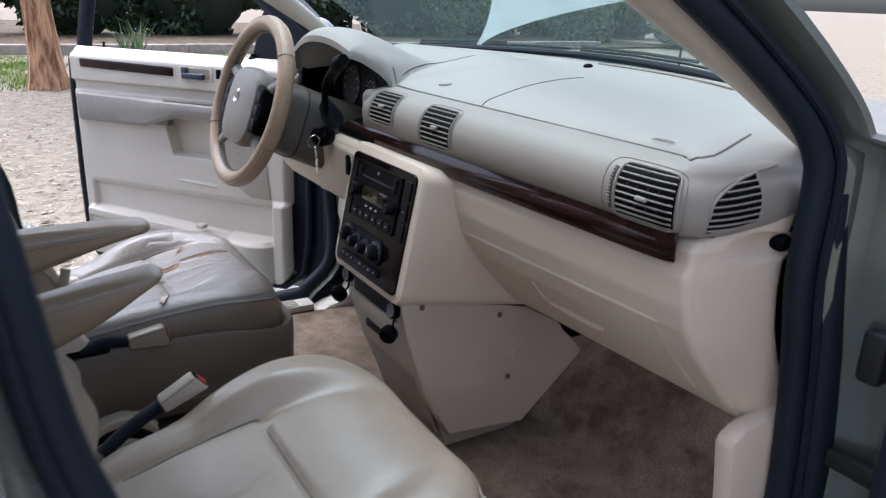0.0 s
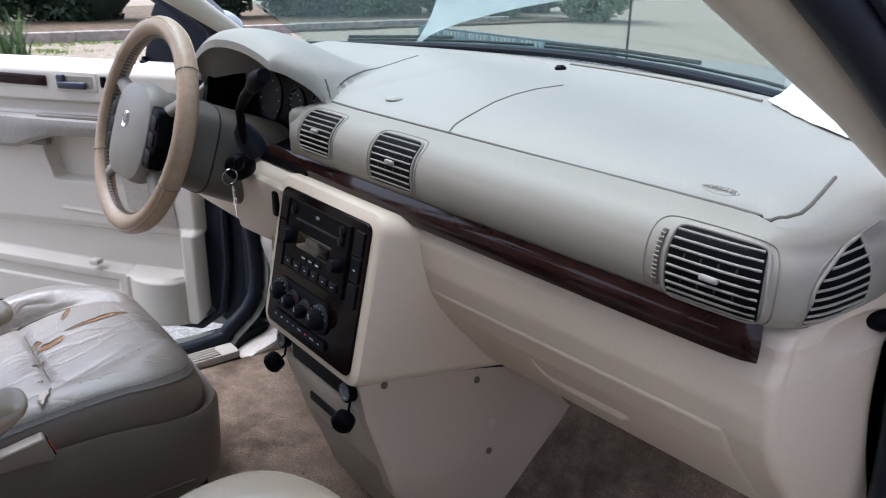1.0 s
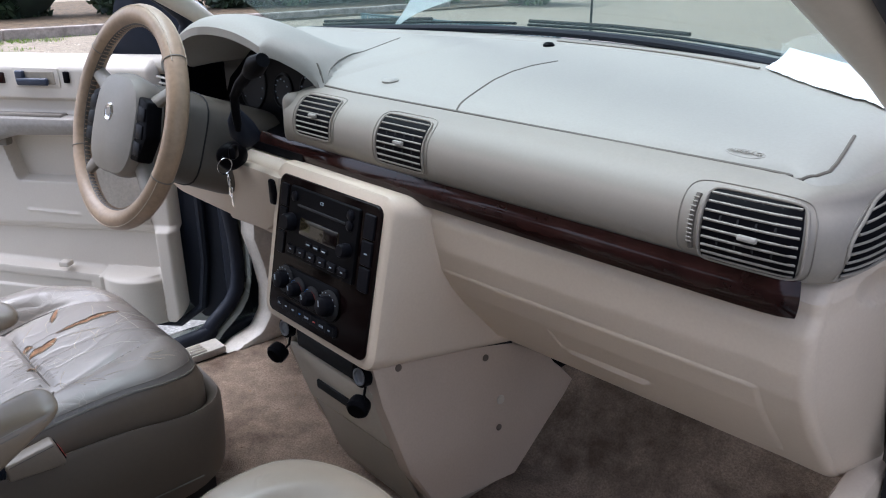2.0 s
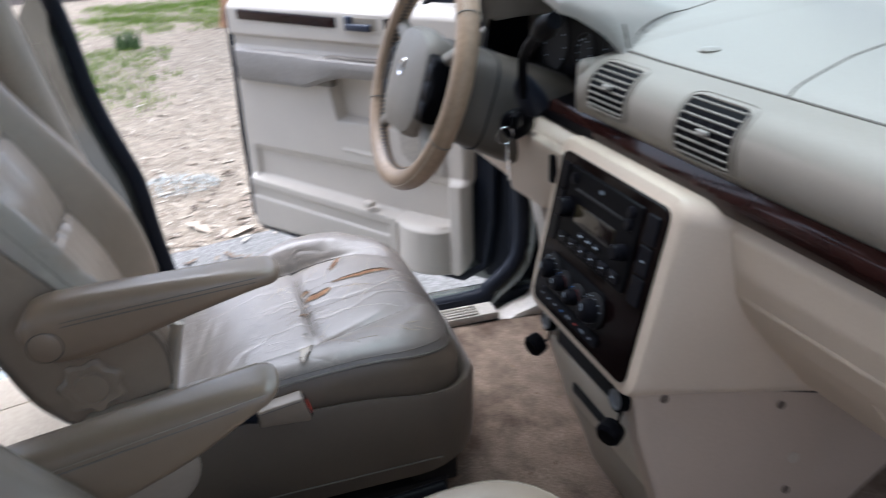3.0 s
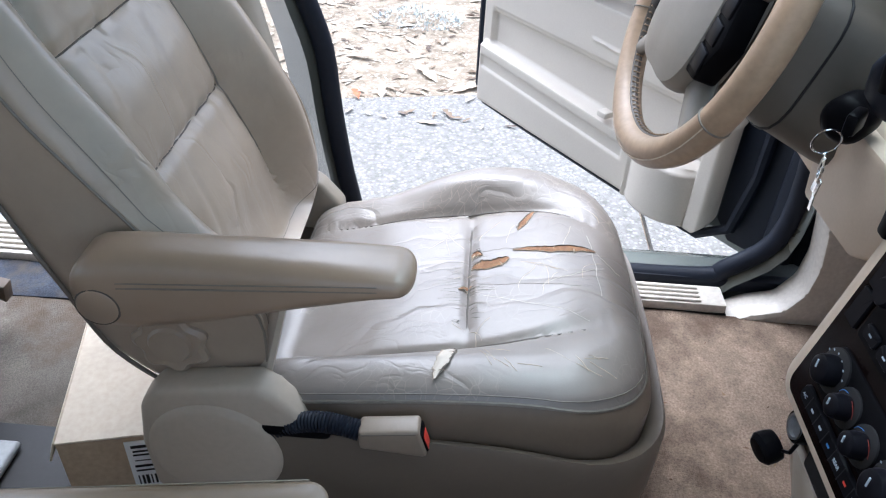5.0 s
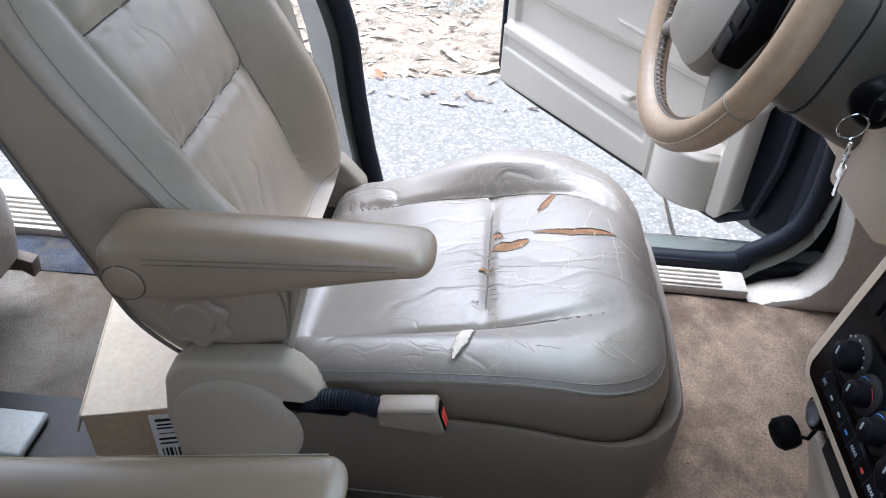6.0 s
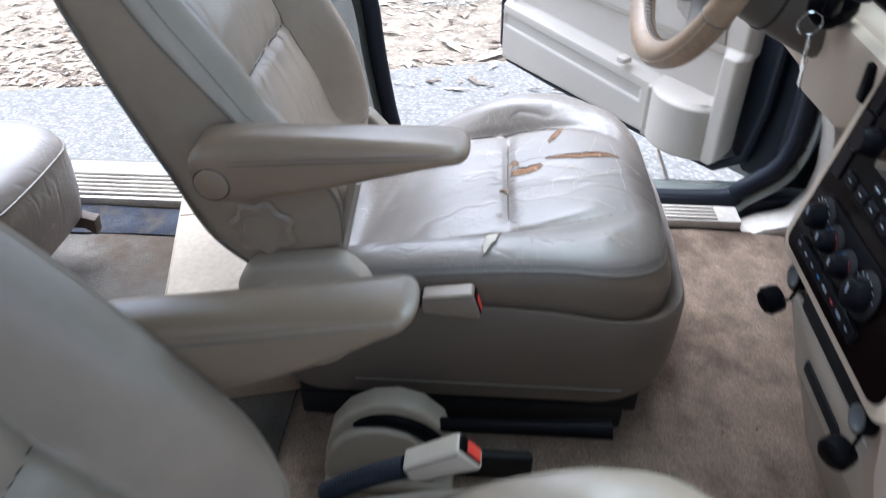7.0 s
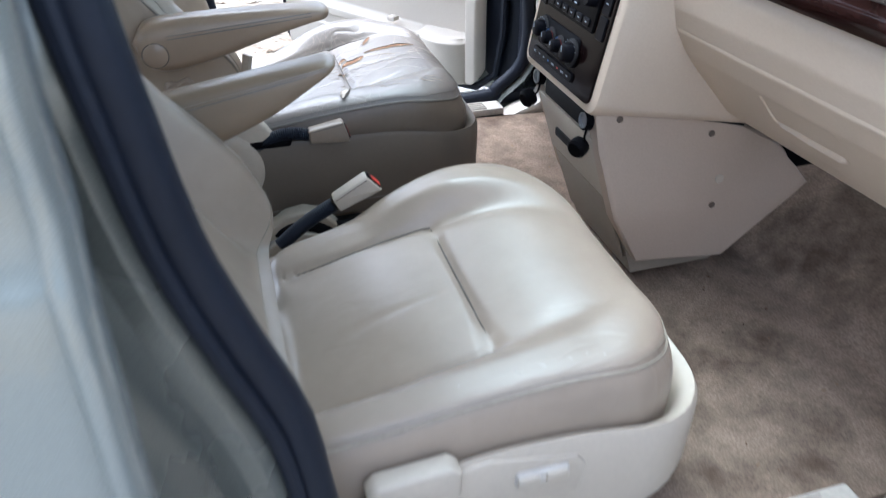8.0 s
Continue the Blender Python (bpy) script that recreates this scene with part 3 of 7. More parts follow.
for k in range(420):
    a, r = rng.uniform(0, 6.3), math.sqrt(rng.random())
    x, y, z = -3.55 + 0.16 * r * math.cos(a), -0.72 + 0.24 * r * math.sin(a), 0.075 * (1 - r * r) * rng.random()
    d = Vector((rng.uniform(-1, 1), rng.uniform(-1, 1), rng.uniform(0, 1))) * 0.035
    s = Vector((rng.uniform(-1, 1), rng.uniform(-1, 1), 0)) * 0.006
    p = Vector((x, y, z - 0.02))
    v = [bm.verts.new(o) for o in (p - s, p + s, p + d)]
    bm.faces.new(v)
solo("lichen_clump", bm, M_MOSS, "pale grey-green clump of lichen on the soil", "lichen", kind="stuff", smooth=False)

# the tree with flaking bark
tree = thing("tree", (-10.6, 0.18, 0), "tree with flaking orange-brown bark, lower trunk in view", "tree")


def trunk_rings(x, y, r, top, lean):
    rings = []
    for k in range(15):
        f = k / 14
        rr = r * (1.0 - 0.35 * f + 0.45 * math.exp(-f * 12))
        ring = []
        for i in range(18):
            a = i * 2 * math.pi / 18
            q = rr * (1 + 0.14 * noise.noise((math.cos(a) * 1.6, math.sin(a) * 1.6, f * 2.2)) + 0.05 * noise.noise((math.cos(a) * 5, math.sin(a) * 5, f * 7)))
            ring.append((x + lean[0] * f + q * math.cos(a), y + lean[1] * f + q * math.sin(a), -0.1 + top * f))
        rings.append(ring)
    return rings


part("trunk", loft(trunk_rings(-10.6, 0.18, 0.21, 3.2, (-0.1, -0.12))), M_BARK, tree)
for (dx, dy, dz), base in (((-0.7, -0.9, 2.4), 2.7), ((0.5, 0.8, 2.6), 2.9), ((-0.5, 0.7, 2.2), 3.0)):
    p0 = Vector((-10.68, 0.08, base))
    part("limb", tube([p0 + Vector((dx, dy, dz)) * f + Vector((0.08 * noise.noise((f * 4, dx, 0)), 0, 0)) for f in (0, 0.25, 0.5, 0.75, 1)], [0.13, 0.11, 0.085, 0.06, 0.03], 10), M_BARK, tree)


def crown(centre, size, count, leaf, rng):
    bm = bmesh.new()
    for k in range(count):
        d = Vector((rng.gauss(0, 1), rng.gauss(0, 1), rng.gauss(0, 1))).normalized()
        lump = 0.72 + 0.4 * noise.noise(d * 2.1 + Vector(centre))
        p = Vector(centre) + Vector((d.x * size[0], d.y * size[1], d.z * size[2])) * lump * rng.uniform(0.55, 1.0) ** 0.5
        e1 = Vector((rng.uniform(-1, 1), rng.uniform(-1, 1), rng.uniform(-1, 1))).normalized() * leaf
        e2 = e1.orthogonal().normalized() * leaf * 0.5
        v = [bm.verts.new(o) for o in (p - e1, p + e2, p + e1, p - e2)]
        bm.faces.new(v)
    return bm


part("crown", crown((-10.7, 0.1, 6.4), (2.6, 2.6, 1.7), 5000, 0.10, rng), M_GREEN, tree)

# a low timber border, the dark hedge behind it in its bed of mulch
solo("planting_bed", sheet(24, 40, lambda u, v: (-16.3 - 14 * u - 0.10 * max(0, -5 + 25 * v) * 0.3, -8 + 28 * v, 0.03 + 0.03 * noise.noise((u * 14, v * 28, 2))), 0.05, (0, 0, 1)), M_MULCH, "brown leaf mulch in the bed under the hedge", "planting bed", kind="structure")
border = thing("garden_border", (-16.2, 4, 0), "weathered grey timber border along a planting bed", "border")
for k in range(9):
    y0 = -7 + k * 2.6
    part("sleeper", rbox((-16.2 + 0.05 * noise.noise((k * 3.1, 0, 0)) - 0.10 * (y0 > 3) * (y0 - 3), y0 + 1.28, 0.05), (0.22, 2.56, 0.26), 0.02), M_TIMBER, border, smooth=False)
for i, (x, y, sx, sy, sz) in enumerate([(-22.5, -5 + 3.4 * k, 1.7, 2.3, 2.3) for k in range(9)]):
    h = thing("hedge_bush", (x, y, 0), "dense dark green hedge bush behind the border", "bush", group="hedge behind the border")
    core = []
    for k in range(11):
        f = k / 10
        rr = math.sin(math.pi * min(0.98, max(0.05, f * 0.85 + 0.12)))
        core.append([(x + sx * 0.62 * rr * math.cos(a) * (1 + 0.2 * noise.noise((math.cos(a) * 2 + i, math.sin(a) * 2, f * 3))), y + sy * 0.66 * rr * math.sin(a) * (1 + 0.2 * noise.noise((math.cos(a) * 2, math.sin(a) * 2 + i, f * 3))), -0.05 + 2.9 * f) for a in [j * 2 * math.pi / 20 for j in range(20)]])
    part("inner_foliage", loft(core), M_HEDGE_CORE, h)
    part("crown", crown((x, y, 1.5), (sx, sy, sz), 9000, 0.13, rng), M_HEDGE, h)
    part("trunk", tube([(x, y, -0.1), (x + 0.1, y, 1.2)], [0.09, 0.05], 8), M_BARK, h)
for i, (x, y) in enumerate([(-19.5, 17.5), (-17.0, 20.0), (-22.0, 14.0)]):
    h = thing("green_bush", (x, y, 0), "mid-green leafy bush beyond the driveway", "bush", group="bushes beyond the driveway")
    part("crown", crown((x, y, 1.35), (2.0, 2.0, 1.9), 5200, 0.11, rng), M_GREEN, h)
    part("trunk", tube([(x, y, -0.1), (x + 0.1, y, 1.2)], [0.09, 0.05], 8), M_BARK, h)
# a long low railing across the yard in front of the van
fence = thing("low_fence", (-8, 15, 0), "low dark teal fence with pale upright slats", "fence")
fa, fb = Vector((-12.5, 9.45, 0)), Vector((-6.9, 9.1, 0))
fd = (fb - fa).normalized()
turn_f = Matrix.Rotation(math.atan2(fd.y, fd.x), 3, "Z")
for z in (0.04, 0.19, 0.34):
    part("rail", rbox((fa + fb) / 2 + Vector((0, 0, z)), ((fb - fa).length, 0.06, 0.045), 0.01, 1, turn_f), M_TEAL, fence)
for k in range(8):
    part("post", rbox(fa + (fb - fa) * (k / 7) + Vector((0, 0, 0.18)), (0.07, 0.07, 0.38), 0.008, 1, turn_f), M_TEAL, fence)
n_slats = 46
slat_me = None
for k in range(n_slats):
    p = fa + (fb - fa) * ((k + 0.5) / n_slats) + Vector((0.0, -0.045, 0.19))
    if slat_me is None:
        first = part("slat", rbox((0, 0, 0), (0.065, 0.03, 0.27), 0.006, 1, turn_f), M_PALEBLUE, fence)
        slat_me = first.data
        first.location = p
    else:
        o = new("slat", slat_me)
        o.parent, o.matrix_parent_inverse, o.location = fence, first.matrix_parent_inverse.copy(), p
house = thing("house", (-3.0, 27.0, 0), "white sided house wall with a grey shingled roof", "house")
hd = Matrix.Rotation(radians(-38), 3, "Z")
for k in range(14):
    part("siding_board", rbox(Vector((-6.0, 24.0, 0.13 + k * 0.2)) + hd @ Vector((0, 0.006 * (k % 2), 0)), (17, 0.12, 0.195), 0.01, 1, hd), M_WALLWHITE, house)
part("roof", prism([(-0.6, 2.85), (3.5, 4.8), (3.5, 4.9), (-0.6, 3.0)], lambda p, q, t: tuple(Vector((-6.0, 24.0, q)) + hd @ Vector((t, p, 0))), -9, 9), M_ROOF, house)

# ---------------------------------------------------------------- the van's shell
FLOOR = 0.45


def floor_point(u, v):
    x = -0.70 + 1.42 * u
    y = -2.7 + 3.5 * v
    z = FLOOR + 0.006 * noise.noise((x * 5, y * 5, 0.2)) + 0.003 * noise.noise((x * 17, y * 17, 3))
    if y > 0.36:
        z += (y - 0.36) * 0.85 + 0.02 * noise.noise((x * 6, y * 3, 8))
    return (x, y, z)


solo("floor", sheet(60, 150, floor_point, 0.03, (0, 0, 1)), M_CARPET, "stained tan carpet on the van floor", "floor", kind="structure")
solo("floor_rear", sheet(50, 70, lambda u, v: (-0.70 + 1.42 * u, -2.7 + 1.98 * v, floor_point(u, (1.98 * v) / 3.5)[2] + 0.005), 0.004, (0, 0, 1)), M_CARPET_REAR, "soiled grey-brown carpet in the rear of the van", "floor", kind="structure")
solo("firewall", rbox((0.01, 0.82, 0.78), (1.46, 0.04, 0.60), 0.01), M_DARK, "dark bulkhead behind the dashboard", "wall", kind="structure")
solo("underbody", rbox((0, -0.9, 0.33), (1.5, 3.6, 0.12), 0.03), M_DARK, "dark underside of the van", "underbody", kind="structure")
solo("ceiling", sheet(16, 24, lambda u, v: (-0.68 + 1.36 * u, -2.75 + 2.4 * v, 1.74 - 0.06 * (2 * u - 1) ** 4 - 0.04 * v ** 6), 0.03, (0, 0, -1)), M_HEAD, "cream cloth headliner", "ceiling", kind="structure")
solo("roof", sheet(16, 24, lambda u, v: (-0.74 + 1.48 * u, -2.85 + 2.5 * v, 1.81 - 0.09 * (2 * u - 1) ** 4 - 0.05 * v ** 6), 0.02, (0, 0, 1)), M_PAINT, "olive-grey painted van roof", "roof", kind="structure")
solo("wall_rear", rbox((0, -2.78, 0.72), (1.5, 0.06, 0.74), 0.03), M_SHELL2, "cream lower rear wall of the cabin", "wall", kind="structure")
# not in view: added to let light into the cabin from behind
rear_window = thing("window_2", (0, -2.78, 1.09), "unseen rear window of clear glass", "window", kind="structure")
rear_pane = part("pane", rbox((0, -2.78, 1.40), (1.34, 0.006, 0.60), 0.002, 1), M_SIDEGLASS, rear_window)
rear_pane.visible_shadow = False
for sx in (-1, 1):
    part("window_frame", rbox((sx * 0.71, -2.78, 1.41), (0.08, 0.05, 0.64), 0.012), M_DARK, rear_window)
part("window_frame", rbox((0, -2.78, 1.73), (1.5, 0.05, 0.08), 0.012), M_DARK, rear_window)

for sgn, side in ((-1, "left"), (1, "right")):
    # opening seal, a closed loop round the front door opening
    loop = [(-0.40, 1.60), (-0.2, 1.50), (0.0, 1.385), (0.14, 1.288), (0.20, 1.225), (0.212, 1.15), (0.212, 1.05), (0.240, 0.92), (0.268, 0.72), (0.258, 0.58), (0.18, 0.505), (0.08, 0.482),
            (-0.15, 0.480), (-0.42, 0.482), (-0.535, 0.52), (-0.575, 0.62), (-0.60, 0.78), (-0.612, 0.90), (-0.640, 0.99), (-0.665, 1.08), (-0.682, 1.20), (-0.705, 1.35), (-0.745, 1.52), (-0.735, 1.62), (-0.66, 1.665), (-0.52, 1.65)]
    if sgn < 0:
        loop = [(y - (0.045 if y < -0.5 and z < 1.4 else 0.0) - (0.055 if y > 0.15 else 0), z) for y, z in loop]

    def seal_pt(y, z, push=0.0, dx=0.0):
        c = Vector((-0.22, 1.02))
        d = Vector((y, z)) - c
        d = d * (1 + push / d.length)
        x = 0.785 if z < 1.2 else 0.785 - (z - 1.2) * 0.18
        return Vector((sgn * (x + dx), c.x + d.x, c.y + d.y))
    dense = []
    for k in range(len(loop)):
        p0, p1, p2, p3 = [Vector(loop[(k + i) % len(loop)]) for i in (-1, 0, 1, 2)]
        for f in (0, 0.33, 0.66):
            dense.append(0.5 * ((2 * p1) + (p2 - p0) * f + (2 * p0 - 5 * p1 + 4 * p2 - p3) * f * f + (3 * p1 - p0 - 3 * p2 + p3) * f ** 3))
    frame_thing = thing("door_opening_" + side, (sgn * 0.8, -0.2, 0.45), "painted door opening with a dark rubber seal", "door frame", kind="structure")
    part("seal", tube([seal_pt(p.x, p.y, 0.004) for p in dense], 0.019, 12, closed=True, flat=0.85), M_RUBBER, frame_thing, "dark navy rubber seal")
    part("seal_lip", tube([seal_pt(p.x, p.y, 0.018, 0.020) for p in dense], 0.007, 8, closed=True), M_RUBBER, frame_thing)
    ringset = []
    for push, dx in ((0.012, 0.0), (0.022, 0.02), (0.034, 0.030), (0.050, 0.030), (0.060, 0.05), (0.064, 0.085), (0.072, 0.10), (0.090, 0.10), (0.096, 0.06), (0.03, -0.03)):
        ringset.append([seal_pt(p.x, p.y, push * (1 if p.y < 1.22 or push < 0.02 else 0.62), dx * (1 if p.y < 1.22 else 0.45)) for p in dense])
    rows = [[ringset[j][i] for j in range(len(ringset))] for i in range(len(dense))]
    part("painted_jamb", loft(rows + [rows[0]], cap=False), M_JAMB, frame_thing, "olive painted jamb in a shaded tone")
    # cream inner trims
    part("pillar_trim", tube([(sgn * 0.734, 0.40, 1.140), (sgn * 0.734, 0.30, 1.196), (sgn * 0.720, 0.13, 1.310), (sgn * 0.694, -0.05, 1.425), (sgn * 0.665, -0.35, 1.61), (sgn * 0.65, -0.48, 1.69)], [0.010, 0.012, 0.022, 0.034, 0.043, 0.045], 14, flat=1.0), M_SHELL2, frame_thing, "cream windshield pillar trim")
    kick = [(0.10, 0.44), (0.16, 0.455), (0.21, 0.50), (0.245, 0.60), (0.25, 0.75), (0.235, 0.95), (0.24, 1.12), (0.60, 1.12), (0.60, 0.44)]
    if sgn > 0:
        kick = [(0.10, 0.44), (0.16, 0.455), (0.19, 0.50), (0.196, 0.60), (0.184, 0.70), (0.168, 0.795), (0.20, 0.812), (0.30, 0.826), (0.30, 1.10), (0.60, 1.10), (0.60, 0.44)]
    if sgn < 0:
        kick = [(0.12, 0.44), (0.165, 0.462), (0.222, 0.478), (0.250, 0.52), (0.256, 0.58), (0.244, 0.66), (0.222, 0.74), (0.24, 0.95), (0.26, 1.12), (0.60, 1.12), (0.60, 0.44)]
    part("kick_panel", prism(kick, lambda p, q, t: (sgn * t, p, q), 0.69 if sgn < 0 else 0.728, 0.765, 0.012), M_SILL if sgn < 0 else M_DASH_LOW, frame_thing, "scuffed cream kick panel")
    # sill
    sill = thing("sill_trim_" + side, (sgn * 0.74, -0.2, 0.45), "cream ribbed plastic sill trim, scuffed", "sill trim", kind="structure")
    part("sill_plate", rbox((sgn * 0.732, -0.18, 0.462), (0.062, 0.60, 0.022), 0.006), M_SILL, sill)
    for k in range(4):
        part("rib", rbox((sgn * (0.709 + 0.013 * k), -0.20, 0.4745), (0.006, 0.54, 0.006), 0.002, 1), M_SILL, sill)
    part("sill_plate", rbox((sgn * 0.752, -1.55, 0.464), (0.110, 1.35, 0.024), 0.006), M_SILL, sill)
    for k in range(6):
        part("rib", rbox((sgn * (0.711 + 0.0165 * k), -1.55, 0.4785), (0.007, 1.30, 0.007), 0.002, 1), M_SILL, sill)
    part("rocker", rbox((sgn * 0.85, -0.9, 0.34), (0.13, 2.9, 0.24), 0.04, 3), M_PAINT, sill)
    part("sill_seal", rbox((sgn * 0.782, -0.15, 0.470), (0.030, 0.9, 0.034), 0.010), M_RUBBER, sill)
    # pillar between front and rear doors
    bp = thing("pillar_b_" + side, (sgn * 0.72, -0.82, 0.45), "cream plastic pillar trim with a brown belt", "pillar", kind="structure")
    shift = 0.0 if sgn < 0 else 0.07
    line = [(0.715, -0.735, 0.47), (0.72, -0.745, 0.62), (0.72, -0.755, 0.85), (0.705, -0.785, 1.00), (0.70, -0.825, 1.18), (0.68, -0.865, 1.40), (0.64, -0.885, 1.70)]
    part("pillar_trim", tube([(sgn * x, y + shift, z) for x, y, z in line], [0.055, 0.052, 0.05, 0.05, 0.052, 0.052, 0.055], 14, flat=0.8), M_SHELL2, bp)
    part("seat_belt", tube([(sgn * (x - 0.055), y + shift - 0.055, z) for x, y, z in line[1:]], 0.024, 8, flat=0.25), M_BPILLAR, bp, "brown seat belt webbing")
    part("rear_edge", tube([(sgn * (x + 0.03), y + shift - 0.11, z) for x, y, z in line], 0.03, 10), M_RUBBER, bp)

# dark liner, hinge and check strap on the passenger-side jamb
liner = thing("hinge_jamb_right", (0.82, 0.3, 0.55), "dark hinge jamb with a steel door hinge", "door jamb", kind="structure")
part("jamb_liner", tube([(0.802, 0.238, 1.17), (0.802, 0.252, 1.08), (0.804, 0.276, 0.94), (0.806, 0.300, 0.80), (0.806, 0.318, 0.66), (0.804, 0.312, 0.56)], [0.012, 0.018, 0.024, 0.026, 0.026, 0.020], 12, flat=0.8), M_RUBBER, liner, "navy-black rubber liner")
for z in (0.96, 0.58):
    hinge = part("door_hinge", rbox((0.872, 0.300, z), (0.034, 0.070, 0.075), 0.008, 3), M_DARK, liner, "dark steel door hinge")
    for dy in (-0.018, 0.018):
        part("bolt", lathe([(0.009, 0), (0.009, 0.005), (0.006, 0.008), (0, 0.008)], (0.889, 0.300 + dy, z + 0.014), (1, 0, 0), 6), M_STEEL, hinge)
part("check_strap", rbox((0.875, 0.300, 0.78), (0.090, 0.022, 0.030), 0.006, 2), M_DARK, liner)

# sliding door on the passenger side, shut
sd = thing("sliding_door", (0.9, -1.5, 0.35), "olive-grey painted sliding door, shut", "door", kind="structure")


def slide_skin(u, v):
    z = 0.30 + 1.10 * v
    y = -0.703 - 1.42 * u
    x = 0.905 + 0.025 * math.sin(math.pi * min(1, v * 1.1)) - 0.05 * v ** 3
    x -= 0.014 * max(0, 1 - u / 0.006) ** 2
    x -= 0.005 * groove(u - 0.0130, 0.0022)
    x -= 0.012 * groove(v - 0.78, 0.02)
    return (x, y, z)


part("skin", sheet(60, 40, lambda u, v: slide_skin(u ** 2.2, v), 0.02, (1, 0, 0)), M_PAINT, sd)
part("inner_panel", rbox((0.80, -1.48, 0.78), (0.10, 1.30, 0.72), 0.03), M_DOOR, sd)
part("window_frame", join(rbox((0.80, -0.86, 1.45), (0.06, 0.07, 0.46), 0.02), rbox((0.80, -2.10, 1.45), (0.06, 0.07, 0.46), 0.02), rbox((0.77, -1.48, 1.69), (0.06, 1.3, 0.06), 0.02)), M_DARK, sd)
side_pane = part("pane", rbox((0.82, -1.48, 1.44), (0.005, 1.2, 0.46), 0.001, 1), M_SIDEGLASS, sd)
side_pane.visible_shadow = False
part("edge_latch", rbox((0.885, -0.716, 0.80), (0.03, 0.02, 0.09), 0.006), M_BLACK, sd)
for z0 in (-0.02, 0.02):
    part("latch_pin", rbox((0.887, -0.702, 0.80 + z0), (0.02, 0.012, 0.012), 0.003), M_STEEL, sd)
# quarter panels behind the doors
solo("wall_quarter_left", rbox((-0.80, -2.42, 0.85), (0.14, 0.72, 1.0), 0.04), M_SHELL2, "cream rear quarter trim", "wall", kind="structure")
solo("wall_quarter_right", rbox((0.80, -2.45, 0.85), (0.14, 0.66, 1.0), 0.04), M_SHELL2, "cream rear quarter trim", "wall", kind="structure")
solo("fender_right", sheet(20, 20, lambda u, v: (0.905 - 0.10 * u ** 3, 0.36 + 1.1 * u, 0.30 + 0.80 * v - 0.0 * u), 0.02, (1, 0, 0)), M_PAINT, "olive-grey painted front fender", "fender", kind="structure")
solo("fender_left", sheet(20, 20, lambda u, v: (-0.905 + 0.10 * u ** 3, 0.36 + 1.1 * u, 0.30 + 0.80 * v), 0.02, (-1, 0, 0)), M_PAINT, "olive-grey painted front fender", "fender", kind="structure")
solo("hood", sheet(24, 20, lambda u, v: ((2 * u - 1) * (0.80 - 0.12 * v), 0.66 + 1.05 * v, 1.10 - 0.20 * v ** 1.6 - 0.06 * (2 * u - 1) ** 4), 0.02, (0, 0, 1)), M_PAINT, "olive-grey painted hood", "hood", kind="structure")
for sx in (-1, 1):
    for wy in (1.05, -2.0):
        w = thing("wheel", (sx * 0.80, wy, 0.0), "black tyre on a steel wheel", "wheel", group="van wheels")
        part("tyre", lathe([(0.19, -0.10), (0.30, -0.105), (0.33, -0.08), (0.335, 0.08), (0.30, 0.105), (0.19, 0.10)], (sx * 0.80, wy, 0.335), (1, 0, 0), 32), M_BLACK, w)
        part("rim", lathe([(0.02, -0.06), (0.17, -0.08), (0.195, -0.10), (0.195, 0.10), (0.17, 0.06), (0.02, 0.05)], (sx * 0.80, wy, 0.335), (1, 0, 0), 32), M_STEEL, w)


# windshield
def ws_base(x):
    return Vector((x, 0.590 - 0.45 * x * x, 1.262 - 0.045 * x * x))


def ws_point(u, v, off=0.0):
    x = -0.70 + 1.40 * u
    p = ws_base(x)
    q = Vector((x * 0.93, -0.36 - 0.10 * (x / 0.7) ** 2, 1.715 - 0.03 * (x / 0.7) ** 2))
    r = p + (q - p) * v
    r += Vector((0, 0.49, 0.87)) * (0.03 * math.sin(math.pi * v) + off)
    return r


ws = thing("window_1", (0, 0.5, 1.2), "raked windshield with dusty glass", "windshield", kind="structure")
pane = part("pane", sheet(40, 24, ws_point), M_GLASS, ws, "greenish clear glass")
pane.visible_shadow = False
part("lower_seal", tube([ws_point(k / 40, 0.0) + Vector((0, -0.012, 0.004)) for k in range(41)], 0.008, 8), M_RUBBER, ws, "black glass border")
dust = part("dust", sheet(40, 24, lambda u, v: ws_point(u, v, 0.004)), M_FILM2, ws, "thin dust on the glass")
dust.visible_shadow = False


def film_point(u, v):
    """The unwiped wedge between the two wiper arcs."""
    w = 0.44 * v
    left = 0.185 + 0.80 * w
    right = min(0.95, 0.195 + 0.90 * w + 5.4 * w * w)
    return ws_point(left + (right - left) * u, 0.008 + w, 0.008)


wedge = part("unwiped_film", sheet(20, 30, film_point), M_FILM, ws, "pale unwiped dust between wiper arcs")
wedge.visible_shadow = False
for a, b, lift in ((0.42, 0.92, 0.006), (0.06, 0.40, 0.004)):
    wiper = thing("wiper", tuple(ws_point(a, 0.02, 0.02)), "black wiper resting at the foot of the windshield", "wiper", group="wipers")
    part("blade", tube([ws_point(a + (b - a) * f, 0.004 + lift * f, 0.014) for f in (0, 0.25, 0.5, 0.75, 1)], 0.003, 6), M_BLACK, wiper)
    part("arm", tube([ws_point(a + (b - a) * f, 0.004 + lift * f, 0.022) for f in (0, 0.3, 0.55)], 0.004, 6), M_BLACK, wiper)
